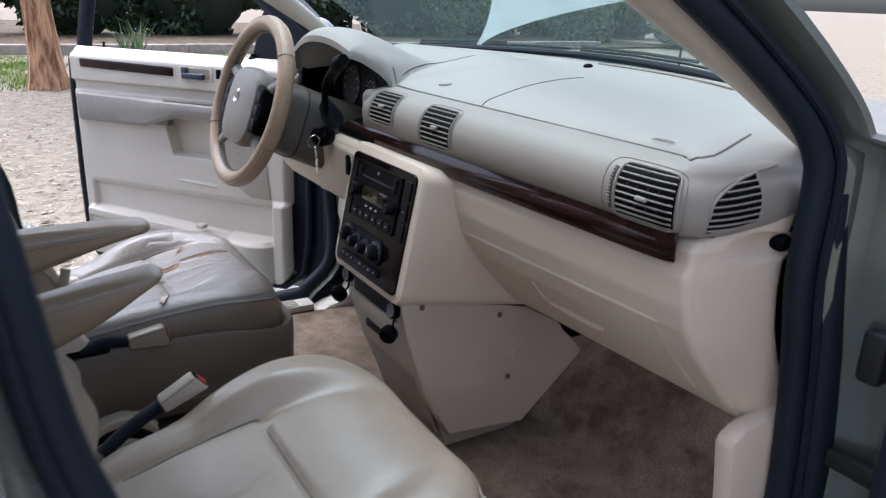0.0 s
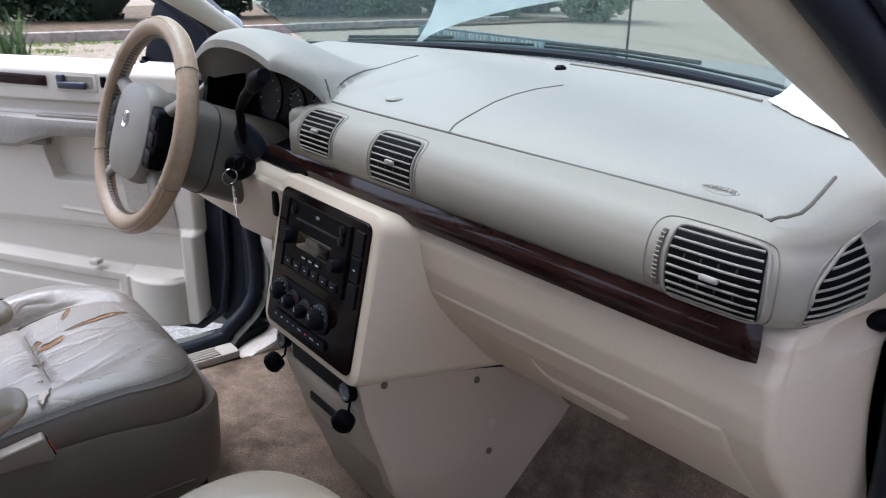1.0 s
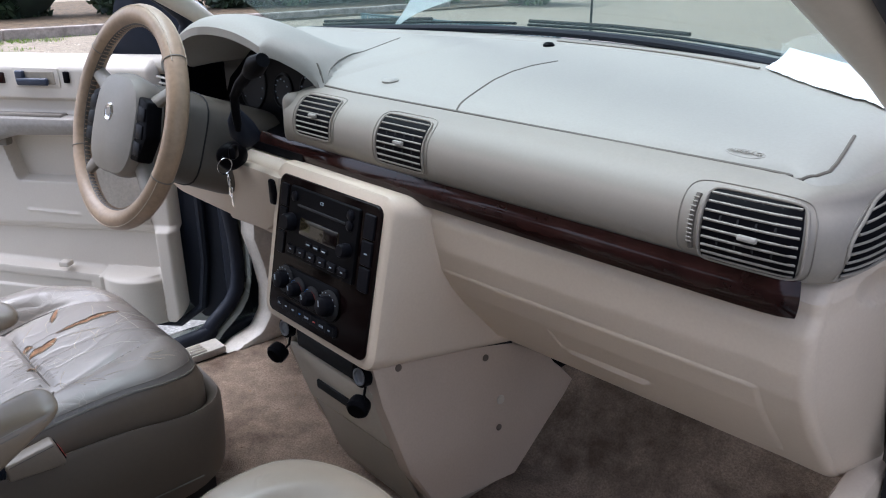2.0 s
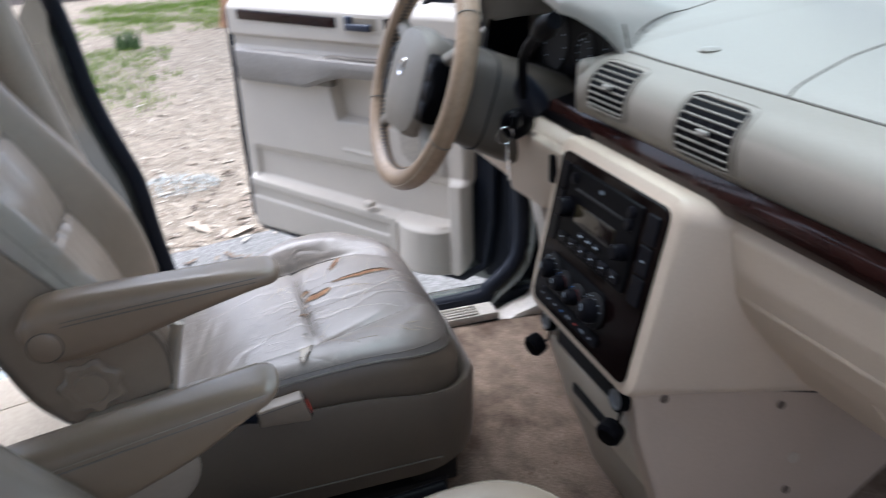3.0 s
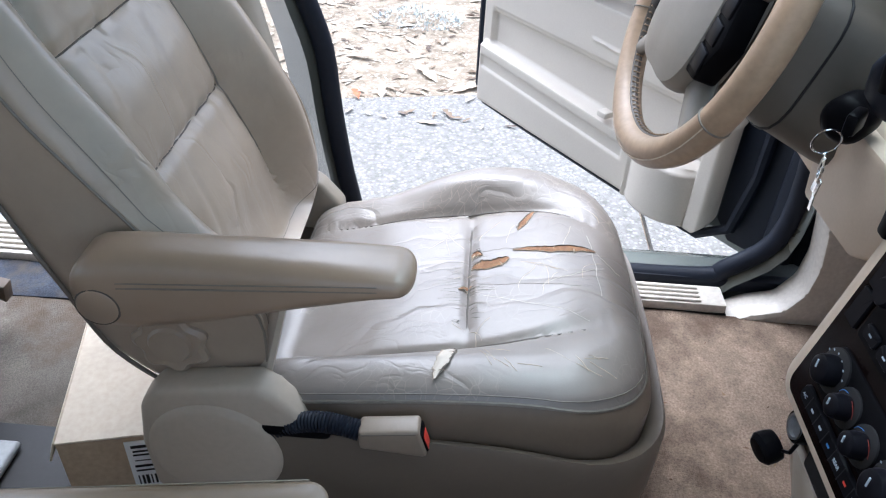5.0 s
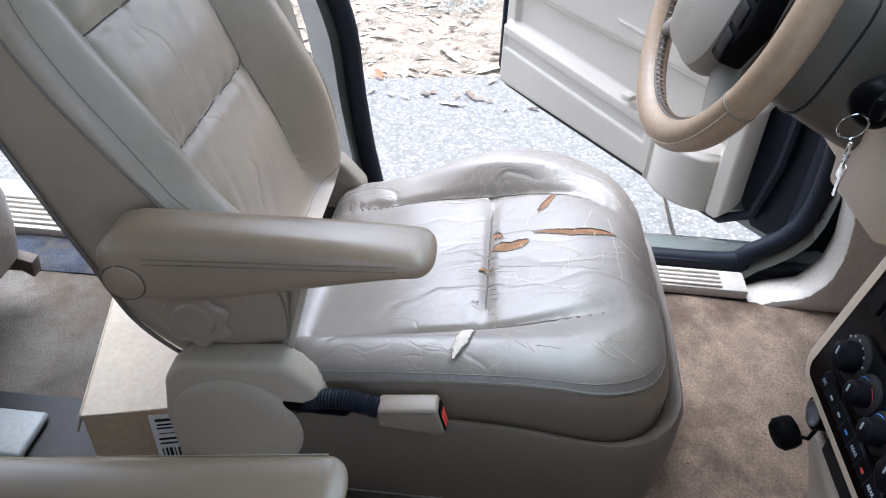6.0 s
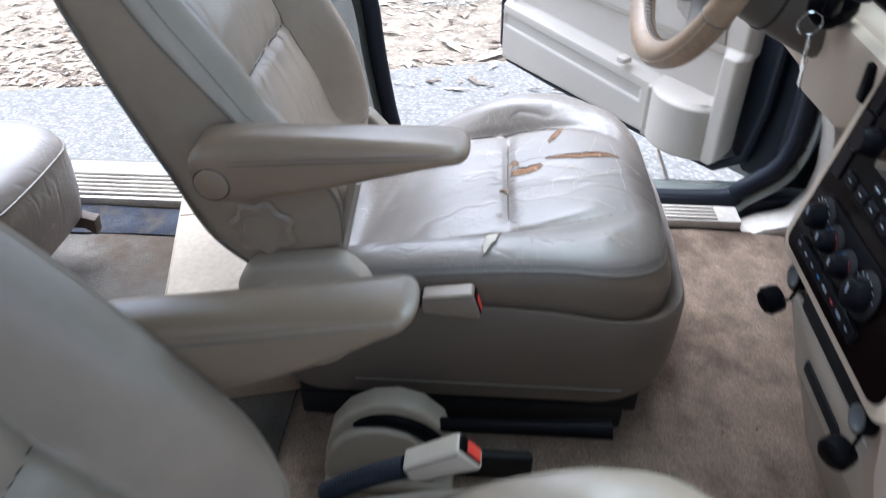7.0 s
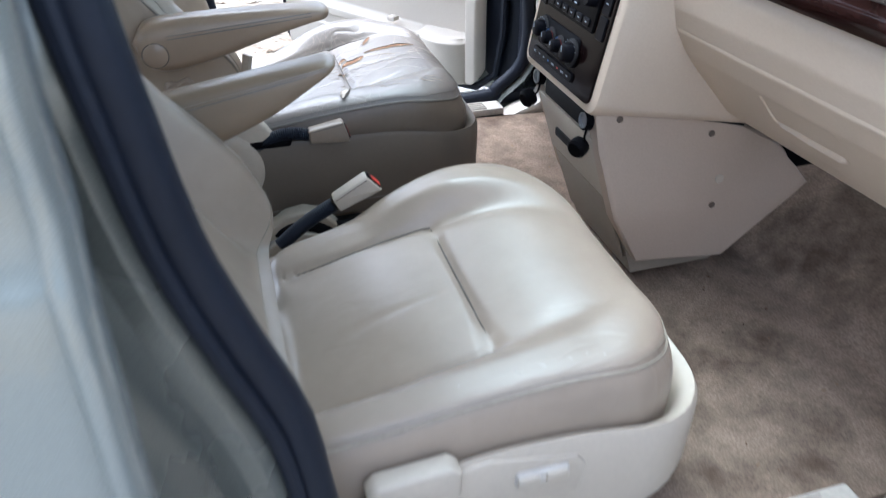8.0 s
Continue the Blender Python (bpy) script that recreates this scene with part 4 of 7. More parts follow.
solo("cowl", sheet(30, 6, lambda u, v: Vector((-0.70 + 1.4 * u, 0, 0)) + Vector((0, ws_base(-0.70 + 1.4 * u).y + 0.02 + 0.07 * v, 1.200 - 0.05 * v - 0.02 * (2 * u - 1) ** 2)), 0.01, (0, 0, 1)), M_BLACK, "black plastic cowl below the windshield", "cowl", kind="structure")
antenna = thing("antenna", (-0.72, 1.62, 1.0), "thin black car antenna", "antenna")
part("mast", tube([(-0.72, 1.62, 0.92), (-0.725, 1.62, 1.60)], 0.0045, 6), M_BLACK, antenna)
part("base", lathe([(0.014, 0), (0.012, 0.02), (0.004, 0.03)], (-0.72, 1.62, 0.90), (0, 0, 1), 12), M_BLACK, antenna)


# ---------------------------------------------------------------- dashboard
dash = thing("dashboard", (0, 0.2, 0.8), "two-tone grey and cream dashboard with dark burl trim", "dashboard")
HOOD_X = -0.350
Y_FRONT = [(-0.75, 0.20), (-0.70, 0.13), (-0.63, 0.085), (-0.60, 0.05), (-0.55, 0.015), (-0.40, 0.0), (-0.20, 0.012), (-0.170, 0.045), (-0.150, 0.088), (-0.05, 0.094), (0.2, 0.098), (0.5, 0.107), (0.645, 0.112), (0.68, 0.098), (0.705, 0.095), (0.722, 0.125), (0.735, 0.175), (0.745, 0.27)]


HOOD_WIDTH = [(0.0, 0.268), (0.03, 0.265), (0.095, 0.205), (0.17, 0.155), (0.29, 0.085), (0.60, 0.080)]


def hood_arch(x, y):
    """Rise of the cluster hood, which narrows away from the driver."""
    a = 1 - ((x - HOOD_X) / lerp_table(HOOD_WIDTH, y)) ** 2
    return max(0.0, a) ** 0.72


def pad_point(u, v):
    x = -0.745 + 1.49 * u
    y0 = lerp_table(Y_FRONT, x)
    y1 = max(0.580 - 0.45 * x * x, y0 + 0.02)
    y = y0 + (y1 - y0) * v
    z = 1.200 + 0.056 * v ** 0.7
    z -= 0.010 * max(0, 1 - v / 0.06) ** 2
    z -= 0.045 * max(0, (abs(x) - 0.64) / 0.10) ** 2
    t = min(1, max(0, (v - 0.06) / 0.52))
    z += 0.103 * hood_arch(x, y) * (1 - t * t * (3 - 2 * t))
    z -= 0.004 * groove(v - 0.90, 0.012) * (1 if -0.5 < x < 0.62 else 0)
    return (x, y, z)


part("top_pad", sheet(320, 60, pad_point, 0.014, (0, 0, 1)), M_DASH, dash, "light grey textured dash top")


def pad_at(x, y, lift=0.0):
    y0 = lerp_table(Y_FRONT, x)
    y1 = max(0.580 - 0.45 * x * x, y0 + 0.02)
    return Vector((x, y, pad_point((x + 0.745) / 1.49, min(1, max(0, (y - y0) / (y1 - y0))))[2] + lift))


def pad_line(name, pts, r, mat):
    dense = []
    for (a, b), (c, d) in zip(pts, pts[1:]):
        for k in range(8):
            dense.append((a + (c - a) * k / 8, b + (d - b) * k / 8))
    dense.append(pts[-1])
    return part(name, tube([Vector((x, y, max(pad_at(x, y).z - r * 0.25, 1.1985 if abs(x) < 0.66 else 0))) for x, y in dense], r, 6), mat, dash)


pad_line("panel_seam", [(-0.147, 0.101), (-0.172, 0.132), (-0.200, 0.170), (-0.240, 0.232), (-0.275, 0.300), (-0.305, 0.370), (-0.325, 0.420)], 0.0016, M_SEAM)
pad_line("panel_seam", [(0.176, 0.108), (0.164, 0.135), (0.147, 0.180), (0.124, 0.240), (0.112, 0.295), (0.112, 0.345), (0.128, 0.392)], 0.0018, M_SEAM)
pad_line("panel_seam", [(-0.165, 0.1005), (-0.10, 0.1020), (0.017, 0.1045), (0.18, 0.1070), (0.40, 0.1090), (0.56, 0.1105), (0.630, 0.1110), (0.655, 0.1090), (0.670, 0.1090), (0.680, 0.116), (0.686, 0.132), (0.685, 0.152), (0.681, 0.180), (0.675, 0.215)], 0.0021, M_SEAM)
part("sensor_cap", lathe([(0.014, 0.0), (0.0145, 0.003), (0.012, 0.005), (0.0, 0.0055)], pad_at(-0.036, 0.158, -0.001), (0, -0.05, 1), 20), M_DASH, dash, "round light sensor cap")
part("sun_sensor", lathe([(0.011, 0.0), (0.011, 0.004), (0.007, 0.008), (0.0, 0.009)], pad_at(0.019, 0.498, -0.001), (0, 0, 1), 16), M_BLACK, dash, "black sun sensor")
part("vent_slot", tube([pad_at(x / 20, 0.546 - 0.45 * (x / 20) ** 2, 0.0012) for x in range(0, 10)], 0.0022, 6), M_PIPING, dash)


def wording(text, size, centre, right, up, material, parent, name, extrude=0.0004):
    """Raised or printed words, as a mesh."""
    cu = bpy.data.curves.new(name, "FONT")
    cu.body, cu.size, cu.extrude, cu.align_x, cu.align_y = text, size, extrude, "CENTER", "CENTER"
    tmp = new("words_tmp", cu)
    me = bpy.data.meshes.new_from_object(tmp.evaluated_get(bpy.context.evaluated_depsgraph_get()))
    bpy.data.objects.remove(tmp)
    right, up = Vector(right).normalized(), Vector(up).normalized()
    nor = right.cross(up)
    m = Matrix((right, up, nor)).transposed().to_4x4()
    m.translation = Vector(centre)
    me.transform(m)
    me.materials.clear()
    me.materials.append(material)
    ob = new(name, me)
    ob.parent = parent
    ob.matrix_parent_inverse = home(parent)
    return ob


wording("AIRBAG", 0.0105, pad_at(0.600, 0.129, 0.0010), (1, 0.02, 0), (0, 1, 0.1), M_DASH_ROLL, dash, "airbag_lettering")
part("airbag_outline", tube([pad_at(0.600 + 0.022 * math.cos(a), 0.129 + 0.0064 * math.sin(a), 0.0000) for a in [k * 2 * math.pi / 40 for k in range(40)]], 0.0005, 5, closed=True), M_DASH, dash)

# plan line of the dash front, running round the passenger-side corner
PLAN = [(-0.40, 0.045), (-0.13, 0.045), (0.2, 0.050), (0.5, 0.057), (0.66, 0.062), (0.700, 0.071), (0.722, 0.100), (0.732, 0.155), (0.737, 0.22), (0.741, 0.30)]


def catmull(pts, per):
    out = []
    for k in range(len(pts) - 1):
        p0, p1, p2, p3 = [Vector(pts[min(max(k + i, 0), len(pts) - 1)]) for i in (-1, 0, 1, 2)]
        for j in range(per):
            f = j / per
            out.append(0.5 * ((2 * p1) + (p2 - p0) * f + (2 * p0 - 5 * p1 + 4 * p2 - p3) * f * f + (3 * p1 - p0 - 3 * p2 + p3) * f ** 3))
    out.append(Vector(pts[-1]))
    return out


PLAN_D = catmull(PLAN, 16)
LENS = [0.0]
for a, b in zip(PLAN_D, PLAN_D[1:]):
    LENS.append(LENS[-1] + (b - a).length)


def plan_at(s):
    """Place and outward direction at length s along the dash front."""
    s = min(max(s, 0), LENS[-1])
    k = max(i for i in range(len(LENS)) if LENS[i] <= s)
    k = min(k, len(PLAN_D) - 2)
    f = (s - LENS[k]) / (LENS[k + 1] - LENS[k])
    p = PLAN_D[k].lerp(PLAN_D[k + 1], f)
    d = (PLAN_D[min(k + 2, len(PLAN_D) - 1)] - PLAN_D[max(k - 1, 0)]).normalized()
    return p, Vector((d.y, -d.x))


def plan_x(x):
    """Length along the dash front at which it reaches x, on the straight part."""
    for k in range(len(PLAN_D) - 1):
        if PLAN_D[k].x <= x <= PLAN_D[k + 1].x:
            return LENS[k] + (LENS[k + 1] - LENS[k]) * (x - PLAN_D[k].x) / (PLAN_D[k + 1].x - PLAN_D[k].x)
    return LENS[-1]


ROLL = [(0.0, -0.052, 1.199), (0.10, -0.026, 1.195), (0.22, -0.006, 1.187), (0.42, 0.011, 1.168), (0.60, 0.016, 1.147), (0.80, 0.013, 1.124), (1.0, 0.002, 1.107)]


CORNER_S = plan_x(0.645)


def roll_at(s, v, lift=0.0):
    p, o = plan_at(s)
    off = smooth_table([(a, b) for a, b, c in ROLL], v)
    z = smooth_table([(a, c) for a, b, c in ROLL], v)
    e = 0.02
    off2 = smooth_table([(a, b) for a, b, c in ROLL], min(1, v + e))
    tight = 1 - 0.65 * min(1.0, max(0.0, (s - CORNER_S) / 0.06))  # less set-back where the front turns the corner
    off, off2 = off * (tight if off < 0 else 1), off2 * (tight if off2 < 0 else 1)
    z2 = smooth_table([(a, c) for a, b, c in ROLL], min(1, v + e))
    t = Vector((off2 - off, z2 - z))
    nrm = Vector((-t.y, t.x)).normalized() if t.length else Vector((1, 0))
    off, z = off + nrm.x * lift, z + nrm.y * lift
    return Vector((p.x + o.x * off, p.y + o.y * off, z))


S0, S1 = plan_x(-0.170), LENS[-1]
part("front_roll", sheet(120, 18, lambda u, v: roll_at(S0 + (S1 - S0) * u, v), -0.01), M_DASH_ROLL, dash, "rounded taupe dash front")
part("roll_end", rbox((-0.172, 0.078, 1.148), (0.034, 0.09, 0.088), 0.022, 4), M_DASH_ROLL, dash)


def vent(s_mid, half, v0, v1, n, label, wheel=0.0):
    """An air vent let into the rolled dash front."""
    ve = part("vent", sheet(14, 10, lambda u, v: roll_at(s_mid + half * (2 * u - 1), v0 + (v1 - v0) * v, 0.0012)), M_BLACK, dash, label)
    rim = []
    for k in range(96):
        a = k * 2 * math.pi / 96
        cu, cv = math.cos(a), math.sin(a)
        q = (abs(cu) ** 9 + abs(cv) ** 9) ** (1 / 9)
        rim.append(roll_at(s_mid + (half + 0.003) * cu / q, (v0 + v1) / 2 + (v1 - v0) / 2 * 1.05 * cv / q, 0.0012))
    part("frame", tube(rim, 0.0017, 8, closed=True), M_DASH_ROLL, ve)
    mid_v = (v0 + v1) / 2
    groove_line = []
    for k in range(96):
        a = k * 2 * math.pi / 96
        cu, cv = math.cos(a), math.sin(a)
        q = (abs(cu) ** 7 + abs(cv) ** 7) ** (1 / 7)
        groove_line.append(roll_at(s_mid - wheel / 2 + (half + 0.0105 + wheel / 2) * cu / q, mid_v + (v1 - v0) / 2 * 1.20 * cv / q, 0.0002))
    part("surround_groove", tube(groove_line, 0.0007, 6, closed=True), M_PIPING, ve, "dark joint round the vent")
    for k in range(n):
        v = v0 + (v1 - v0) * (k + 0.5) / n
        part("slat", tube([roll_at(s_mid + half * 0.97 * (2 * f - 1), v, 0.0014) for f in (0, 0.25, 0.5, 0.75, 1)], 0.0015, 6, flat=1.0), M_DASH_ROLL, ve)
    for k in range(4):
        s = s_mid + half * (-0.6 + 0.4 * k)
        part("fin", tube([roll_at(s, v0 + (v1 - v0) * f, 0.0006) for f in (0.05, 0.35, 0.65, 0.95)], 0.0016, 5), M_DARK, ve)
    part("tab", rbox(roll_at(s_mid + half * 0.1, (v0 + v1) / 2, 0.006), (0.020, 0.006, 0.006), 0.002), M_DASH, ve)
    if wheel:
        s = s_mid - half - 0.0115
        slot = part("vent_wheel", tube([roll_at(s, v0 + (v1 - v0) * f, 0.0) for f in (0.10, 0.3, 0.5, 0.7, 0.84)], 0.0034, 8), M_COLUMN, ve, "ribbed thumb wheel in a dark slot")
        for k in range(11):
            v = v0 + (v1 - v0) * (0.16 + 0.056 * k)
            part("rib", tube([roll_at(s - 0.003, v, 0.0032), roll_at(s + 0.003, v, 0.0032)], 0.0009, 6), M_DASH_ROLL, slot)
    return ve


vent(plan_x(-0.083), 0.047, 0.16, 0.72, 8, "grey slatted air vent")
vent(plan_x(0.133), 0.049, 0.20, 0.82, 8, "grey slatted air vent")
vent(plan_x(0.649), 0.045, 0.26, 0.94, 9, "grey slatted air vent", 0.016)
# vent on the rounded end: an arc at its front, slats to an upright edge, then a plain panel
SV0, SV1 = LENS[-1] - 0.211, LENS[-1] - 0.138


def side_top(f):
    return 0.66 - 0.45 * f ** 0.38


def side_foot(f):
    return 0.93 - 0.16 * f


side_vent = part("side_vent", sheet(24, 10, lambda u, v: roll_at(SV0 + (SV1 - SV0) * u * u, side_top(u * u) + (side_foot(u * u) - side_top(u * u)) * v, 0.0008)), M_BLACK, dash, "curved slatted side vent")
for k in range(8):
    run = []
    for g in range(13):
        u = (g / 12) ** 1.6
        v = 0.30 + 0.57 * (k + 0.5) / 8 + 0.05 * (0.5 - u)
        if side_top(u) < v < side_foot(u):
            run.append(roll_at(SV0 + (SV1 - SV0) * u, v, 0.0018))
    part("slat", tube(run, 0.0014, 6), M_DASH_ROLL, side_vent)
edge = [((f / 14) ** 2, side_top((f / 14) ** 2)) for f in range(15)] + [(1.0, 0.4), (1.0, 0.6)] + [(f / 6, side_foot(f / 6)) for f in range(6, -1, -1)]
part("frame", tube([roll_at(SV0 + (SV1 - SV0) * g, w, 0.0010) for g, w in edge], 0.0020, 8, closed=True), M_DASH_ROLL, side_vent)
part("panel_joint", tube([roll_at(LENS[-1] - 0.212 + 0.118 * g, 0.60 - 0.47 * g ** 0.36, 0.0002) for g in [k / 16 for k in range(17)]], 0.0010, 6), M_PIPING, side_vent, "dark joint over the vent")


# burl trim strip
def trim_at(u, v):
    s = plan_x(-0.262) + (plan_x(0.699) - plan_x(-0.262)) * u
    p, o = plan_at(s)
    off = 0.003 + 0.011 * math.sin(math.pi * (0.1 + 0.8 * v))
    x = p.x
    z = 1.110 + 0.005 * max(0, -x / 0.35) - (0.040 - 0.006 * max(0, -x / 0.35)) * v
    return Vector((p.x + o.x * off, p.y + o.y * off, z))


part("burl_trim", sheet(80, 10, trim_at, -0.006), M_WOOD, dash, "dark glossy burl wood trim")

# lower dash on the passenger side
LOW = [(0.052, 1.072), (0.044, 1.05), (0.050, 1.005), (0.062, 0.97), (0.088, 0.930), (0.120, 0.892), (0.158, 0.850), (0.195, 0.808), (0.235, 0.786), (0.34, 0.786), (0.40, 0.95), (0.34, 1.10)]
LOW_V = [(0.072, 1.104), (0.060, 1.098), (0.050, 1.086)] + LOW[:9] + [(0.34, 0.786)]


def low_at(v):
    """Depth and height on the lower dash's profile, v from 0 at the top to 1 at the rear of its underside."""
    f = v * (len(LOW_V) - 1)
    i = min(int(f), len(LOW_V) - 2)
    return Vector(LOW_V[i]).lerp(Vector(LOW_V[i + 1]), f - i)


def lower_point(u, v):
    """Front of the lower dash, a soft upright corner, and the outer cheek behind it."""
    d, z = low_at(v)
    if u < 0.5:
        x = 0.10 + 0.610 * u / 0.5
    else:
        x = 0.710
    y = d + 0.004 + 0.022 * (min(x, 0.66) - 0.2) / 0.5
    if u <= 0.5:
        return Vector((x, y, z))
    if u < 0.6:
        a = math.pi / 2 * (u - 0.5) / 0.1
        return Vector((x + 0.014 * math.sin(a), y + 0.014 * (1 - math.cos(a)), z))
    w = (u - 0.6) / 0.4
    y = y + 0.014 + (0.37 - y - 0.014) * w
    f = min(1.0, max(0.0, (y - 0.09) / 0.13))
    z += 0.026 * f * f * (3 - 2 * f) * min(1.0, max(0.0, (z - 1.03) / 0.07))
    x = 0.724 + 0.028 * min(1.0, w / 0.45) ** 0.8
    e = ((y - 0.182) / 0.058) ** 2 + ((z - 1.088) / 0.021) ** 2
    if e < 1:
        x -= 0.018 * (1 - e) ** 0.6 * (0.25 + 0.75 * min(1.0, max(0.0, (y - 0.124) / 0.10)))
    return Vector((x, y, z))


part("lower_dash", sheet(180, 78, lower_point, 0.006, (0, -1, 0)), M_DASH_LOW, dash, "cream plastic lower dash")
part("cap_bumper", lathe([(0.013, 0), (0.013, 0.022), (0.009, 0.028), (0, 0.030)], (0.728, 0.220, 1.090), (1, 0, 0), 16), M_BLACK, dash, "black round rubber stop")


def low_front(z):
    pts = [(q, p) for p, q in LOW[:9]][::-1]
    return lerp_table(pts, z)


def glove_point(u, v):
    x = 0.185 + 0.489 * u
    zt, zb = 0.974, 0.830
    z = zt + (zb - zt) * v
    y = low_front(z) + 0.004 + 0.022 * (x - 0.2) / 0.5
    out = 0.0026
    out -= 0.0036 * max(groove(u - 0.0, 0.012), groove(u - 1.0, 0.012), groove(v - 0.0, 0.03), groove(v - 1.0, 0.03))
    r = bump01(x, 0.365, 0.505, 0.012) * bump01(z, 0.876 + 0.02 * (x - 0.365), 0.918, 0.010)
    out -= 0.016 * r
    lip = bump01(x, 0.370, 0.500, 0.01) * bump01(z, 0.870, 0.880, 0.006)
    out += 0.004 * lip
    return Vector((x, y, z)) + Vector((0, -0.72, -0.69)) * out


part("glove_box_door", sheet(120, 60, glove_point), M_DASH_LOW, dash, "cream glove box door with a moulded pull")
part("glove_seam", tube([glove_point(u, 0.0) + Vector((0, 0.002, 0.002)) for u in [k / 20 for k in range(21)]] + [glove_point(1.0, v) + Vector((0.002, 0.0, 0)) for v in [k / 10 for k in range(1, 11)]], 0.0010, 6), M_PIPING, dash)

# lower dash and column cover on the driver side
part("driver_lower_dash", prism([(0.035, 1.079), (0.012, 1.066), (0.0, 1.02), (0.01, 0.965), (0.06, 0.90), (0.12, 0.86), (0.30, 0.86), (0.30, 1.079)], lambda p, q, t: (t, p, q), -0.72, -0.135, 0.012, 3), M_DASH_LOW, dash, "cream knee panel below the column")
part("driver_roll", prism([(0.06, 1.19), (0.03, 1.165), (0.02, 1.12), (0.03, 1.07), (0.25, 1.07), (0.25, 1.18)], lambda p, q, t: (t, p + 0.10 * max(0, (-t - 0.62) / 0.12), q), -0.74, -0.615, 0.012, 3), M_DASH_ROLL, dash)
for k in range(5):
    part("slat", rbox((-0.685, 0.045 + 0.004 * k, 1.165 - 0.014 * k), (0.07, 0.006, 0.004), 0.001, 1), M_DASH, dash)
part("switch_panel", rbox((-0.160, -0.004, 1.030), (0.018, 0.02, 0.045), 0.004), M_BLACK, dash, "black dimmer switch")
part("column_panel", prism([(-0.36, 1.060), (-0.14, 1.060), (-0.14, 0.985), (-0.22, 0.94), (-0.36, 0.93)], lambda p, q, t: (p, t + 0.10 * (1.085 - q), q), -0.012, 0.03, 0.008), M_DASH_LOW, dash)
# instrument cluster in its hood
cl = part("cluster_panel", prism([(-0.60, 1.085), (-0.560, 1.17), (-0.47, 1.235), (-0.345, 1.270), (-0.235, 1.235), (-0.175, 1.185), (-0.13, 1.170), (-0.13, 1.085)], lambda p, q, t: (p, t + 0.12 * (q - 1.1), q), 0.13, 0.15), M_BLACK, dash, "dark instrument cluster")
for cx, r in ((-0.46, 0.052), (-0.345, 0.034), (-0.235, 0.052)):
    part("dial", lathe([(r, 0.0), (r, 0.004), (r - 0.003, 0.005), (r - 0.006, 0.002), (0, 0.002)], (cx, 0.139, 1.165), (0, -1, 0.12), 28), M_DARK, cl)
    for k in range(9):
        a = radians(-40 + 32 * k)
        part("mark", rbox((cx - (r - 0.011) * math.cos(a), 0.134, 1.165 + (r - 0.011) * math.sin(a)), (0.004, 0.001, 0.0025), 0), M_WHITE, cl)
part("cluster_floor", prism([(-0.60, 0.03), (-0.12, 0.03), (-0.12, 0.14), (-0.60, 0.14)], lambda p, q, t: (p, q, t + 0.25 * (q - 0.03)), 1.08, 1.095), M_BLACK, dash)
part("cluster_cheek", prism([(0.035, 1.09), (0.14, 1.09), (0.14, 1.185), (0.055, 1.185)], lambda p, q, t: (t, p, q), -0.160, -0.140), M_BLACK, dash)
part("cluster_cheek", prism([(0.035, 1.09), (0.14, 1.09), (0.14, 1.20), (0.055, 1.20)], lambda p, q, t: (t, p, q), -0.605, -0.585), M_BLACK, dash)

# the white sheet at the foot of the glass
def paper_point(u, v):
    x = lerp_table([(0, 0.460), (0.25, 0.515), (0.6, 0.610), (1, 0.672)], u) + 0.020 * v * (1 - u)
    y = lerp_table([(0, 0.452), (0.25, 0.400), (0.6, 0.330), (1, 0.298)], u) + 0.006 * noise.noise((u * 14, 0, 0)) * (1 - v)
    back = max(ws_base(x).y - 0.010, y + 0.004)
    y = y + (back - y) * v
    return pad_at(x, y, 0.004 + 0.022 * v * v * (1 - u) + 0.002 * noise.noise((u * 6, v * 5, 2)))


bm = sheet(24, 10, paper_point, 0.0008, (0, 0, 1))
solo("paper_sheet", bm, M_PAPER, "torn white paper sheet lying on the dash", "paper")


# ---------------------------------------------------------------- centre stack
def face_y(z):
    return 0.0 - 0.205 * (1.068 - z)


def round_rect(x0, x1, z0, z1, r, n=6):
    pts = []
    for cx, cz, a0 in ((x1 - r, z1 - r, 0), (x0 + r, z1 - r, 90), (x0 + r, z0 + r, 180), (x1 - r, z0 + r, 270)):
        for k in range(n + 1):
            a = radians(a0 + 90 * k / n)
            pts.append((cx + r * math.cos(a), cz + r * math.sin(a)))
    return pts


stack = thing("centre_stack", (0, 0, 0.8), "cream centre stack with a dark glossy radio panel", "centre stack")
rings = []
for x0, x1, z0, z1, r, dy in ((-0.148, 0.148, 0.826, 1.077, 0.020, 0.001), (-0.158, 0.158, 0.818, 1.083, 0.026, 0.004), (-0.165, 0.165, 0.813, 1.085, 0.030, 0.012), (-0.172, 0.175, 0.808, 1.082, 0.03, 0.03), (-0.180, 0.200, 0.806, 1.072, 0.02, 0.08), (-0.185, 0.205, 0.778, 1.06, 0.02, 0.30)):
    tuck = lerp_table([(0.0, 0.0), (0.03, 0.020), (0.08, 0.042), (0.30, 0.017)], dy)  # the flank draws in towards its foot
    rings.append([(x - (tuck * min(1.0, max(0.0, (0.95 - z) / 0.14)) if x > 0 else 0.0), face_y(z) + dy, z) for x, z in round_rect(x0, x1, z0, z1, r)])
part("housing", loft(rings), M_DASH_LOW, stack)


def plate(x0, x1, z0, z1, r, depth, lift):
    """A rounded plate lying on the sloping face of the stack."""
    o = round_rect(x0, x1, z0, z1, r)
    rr = []
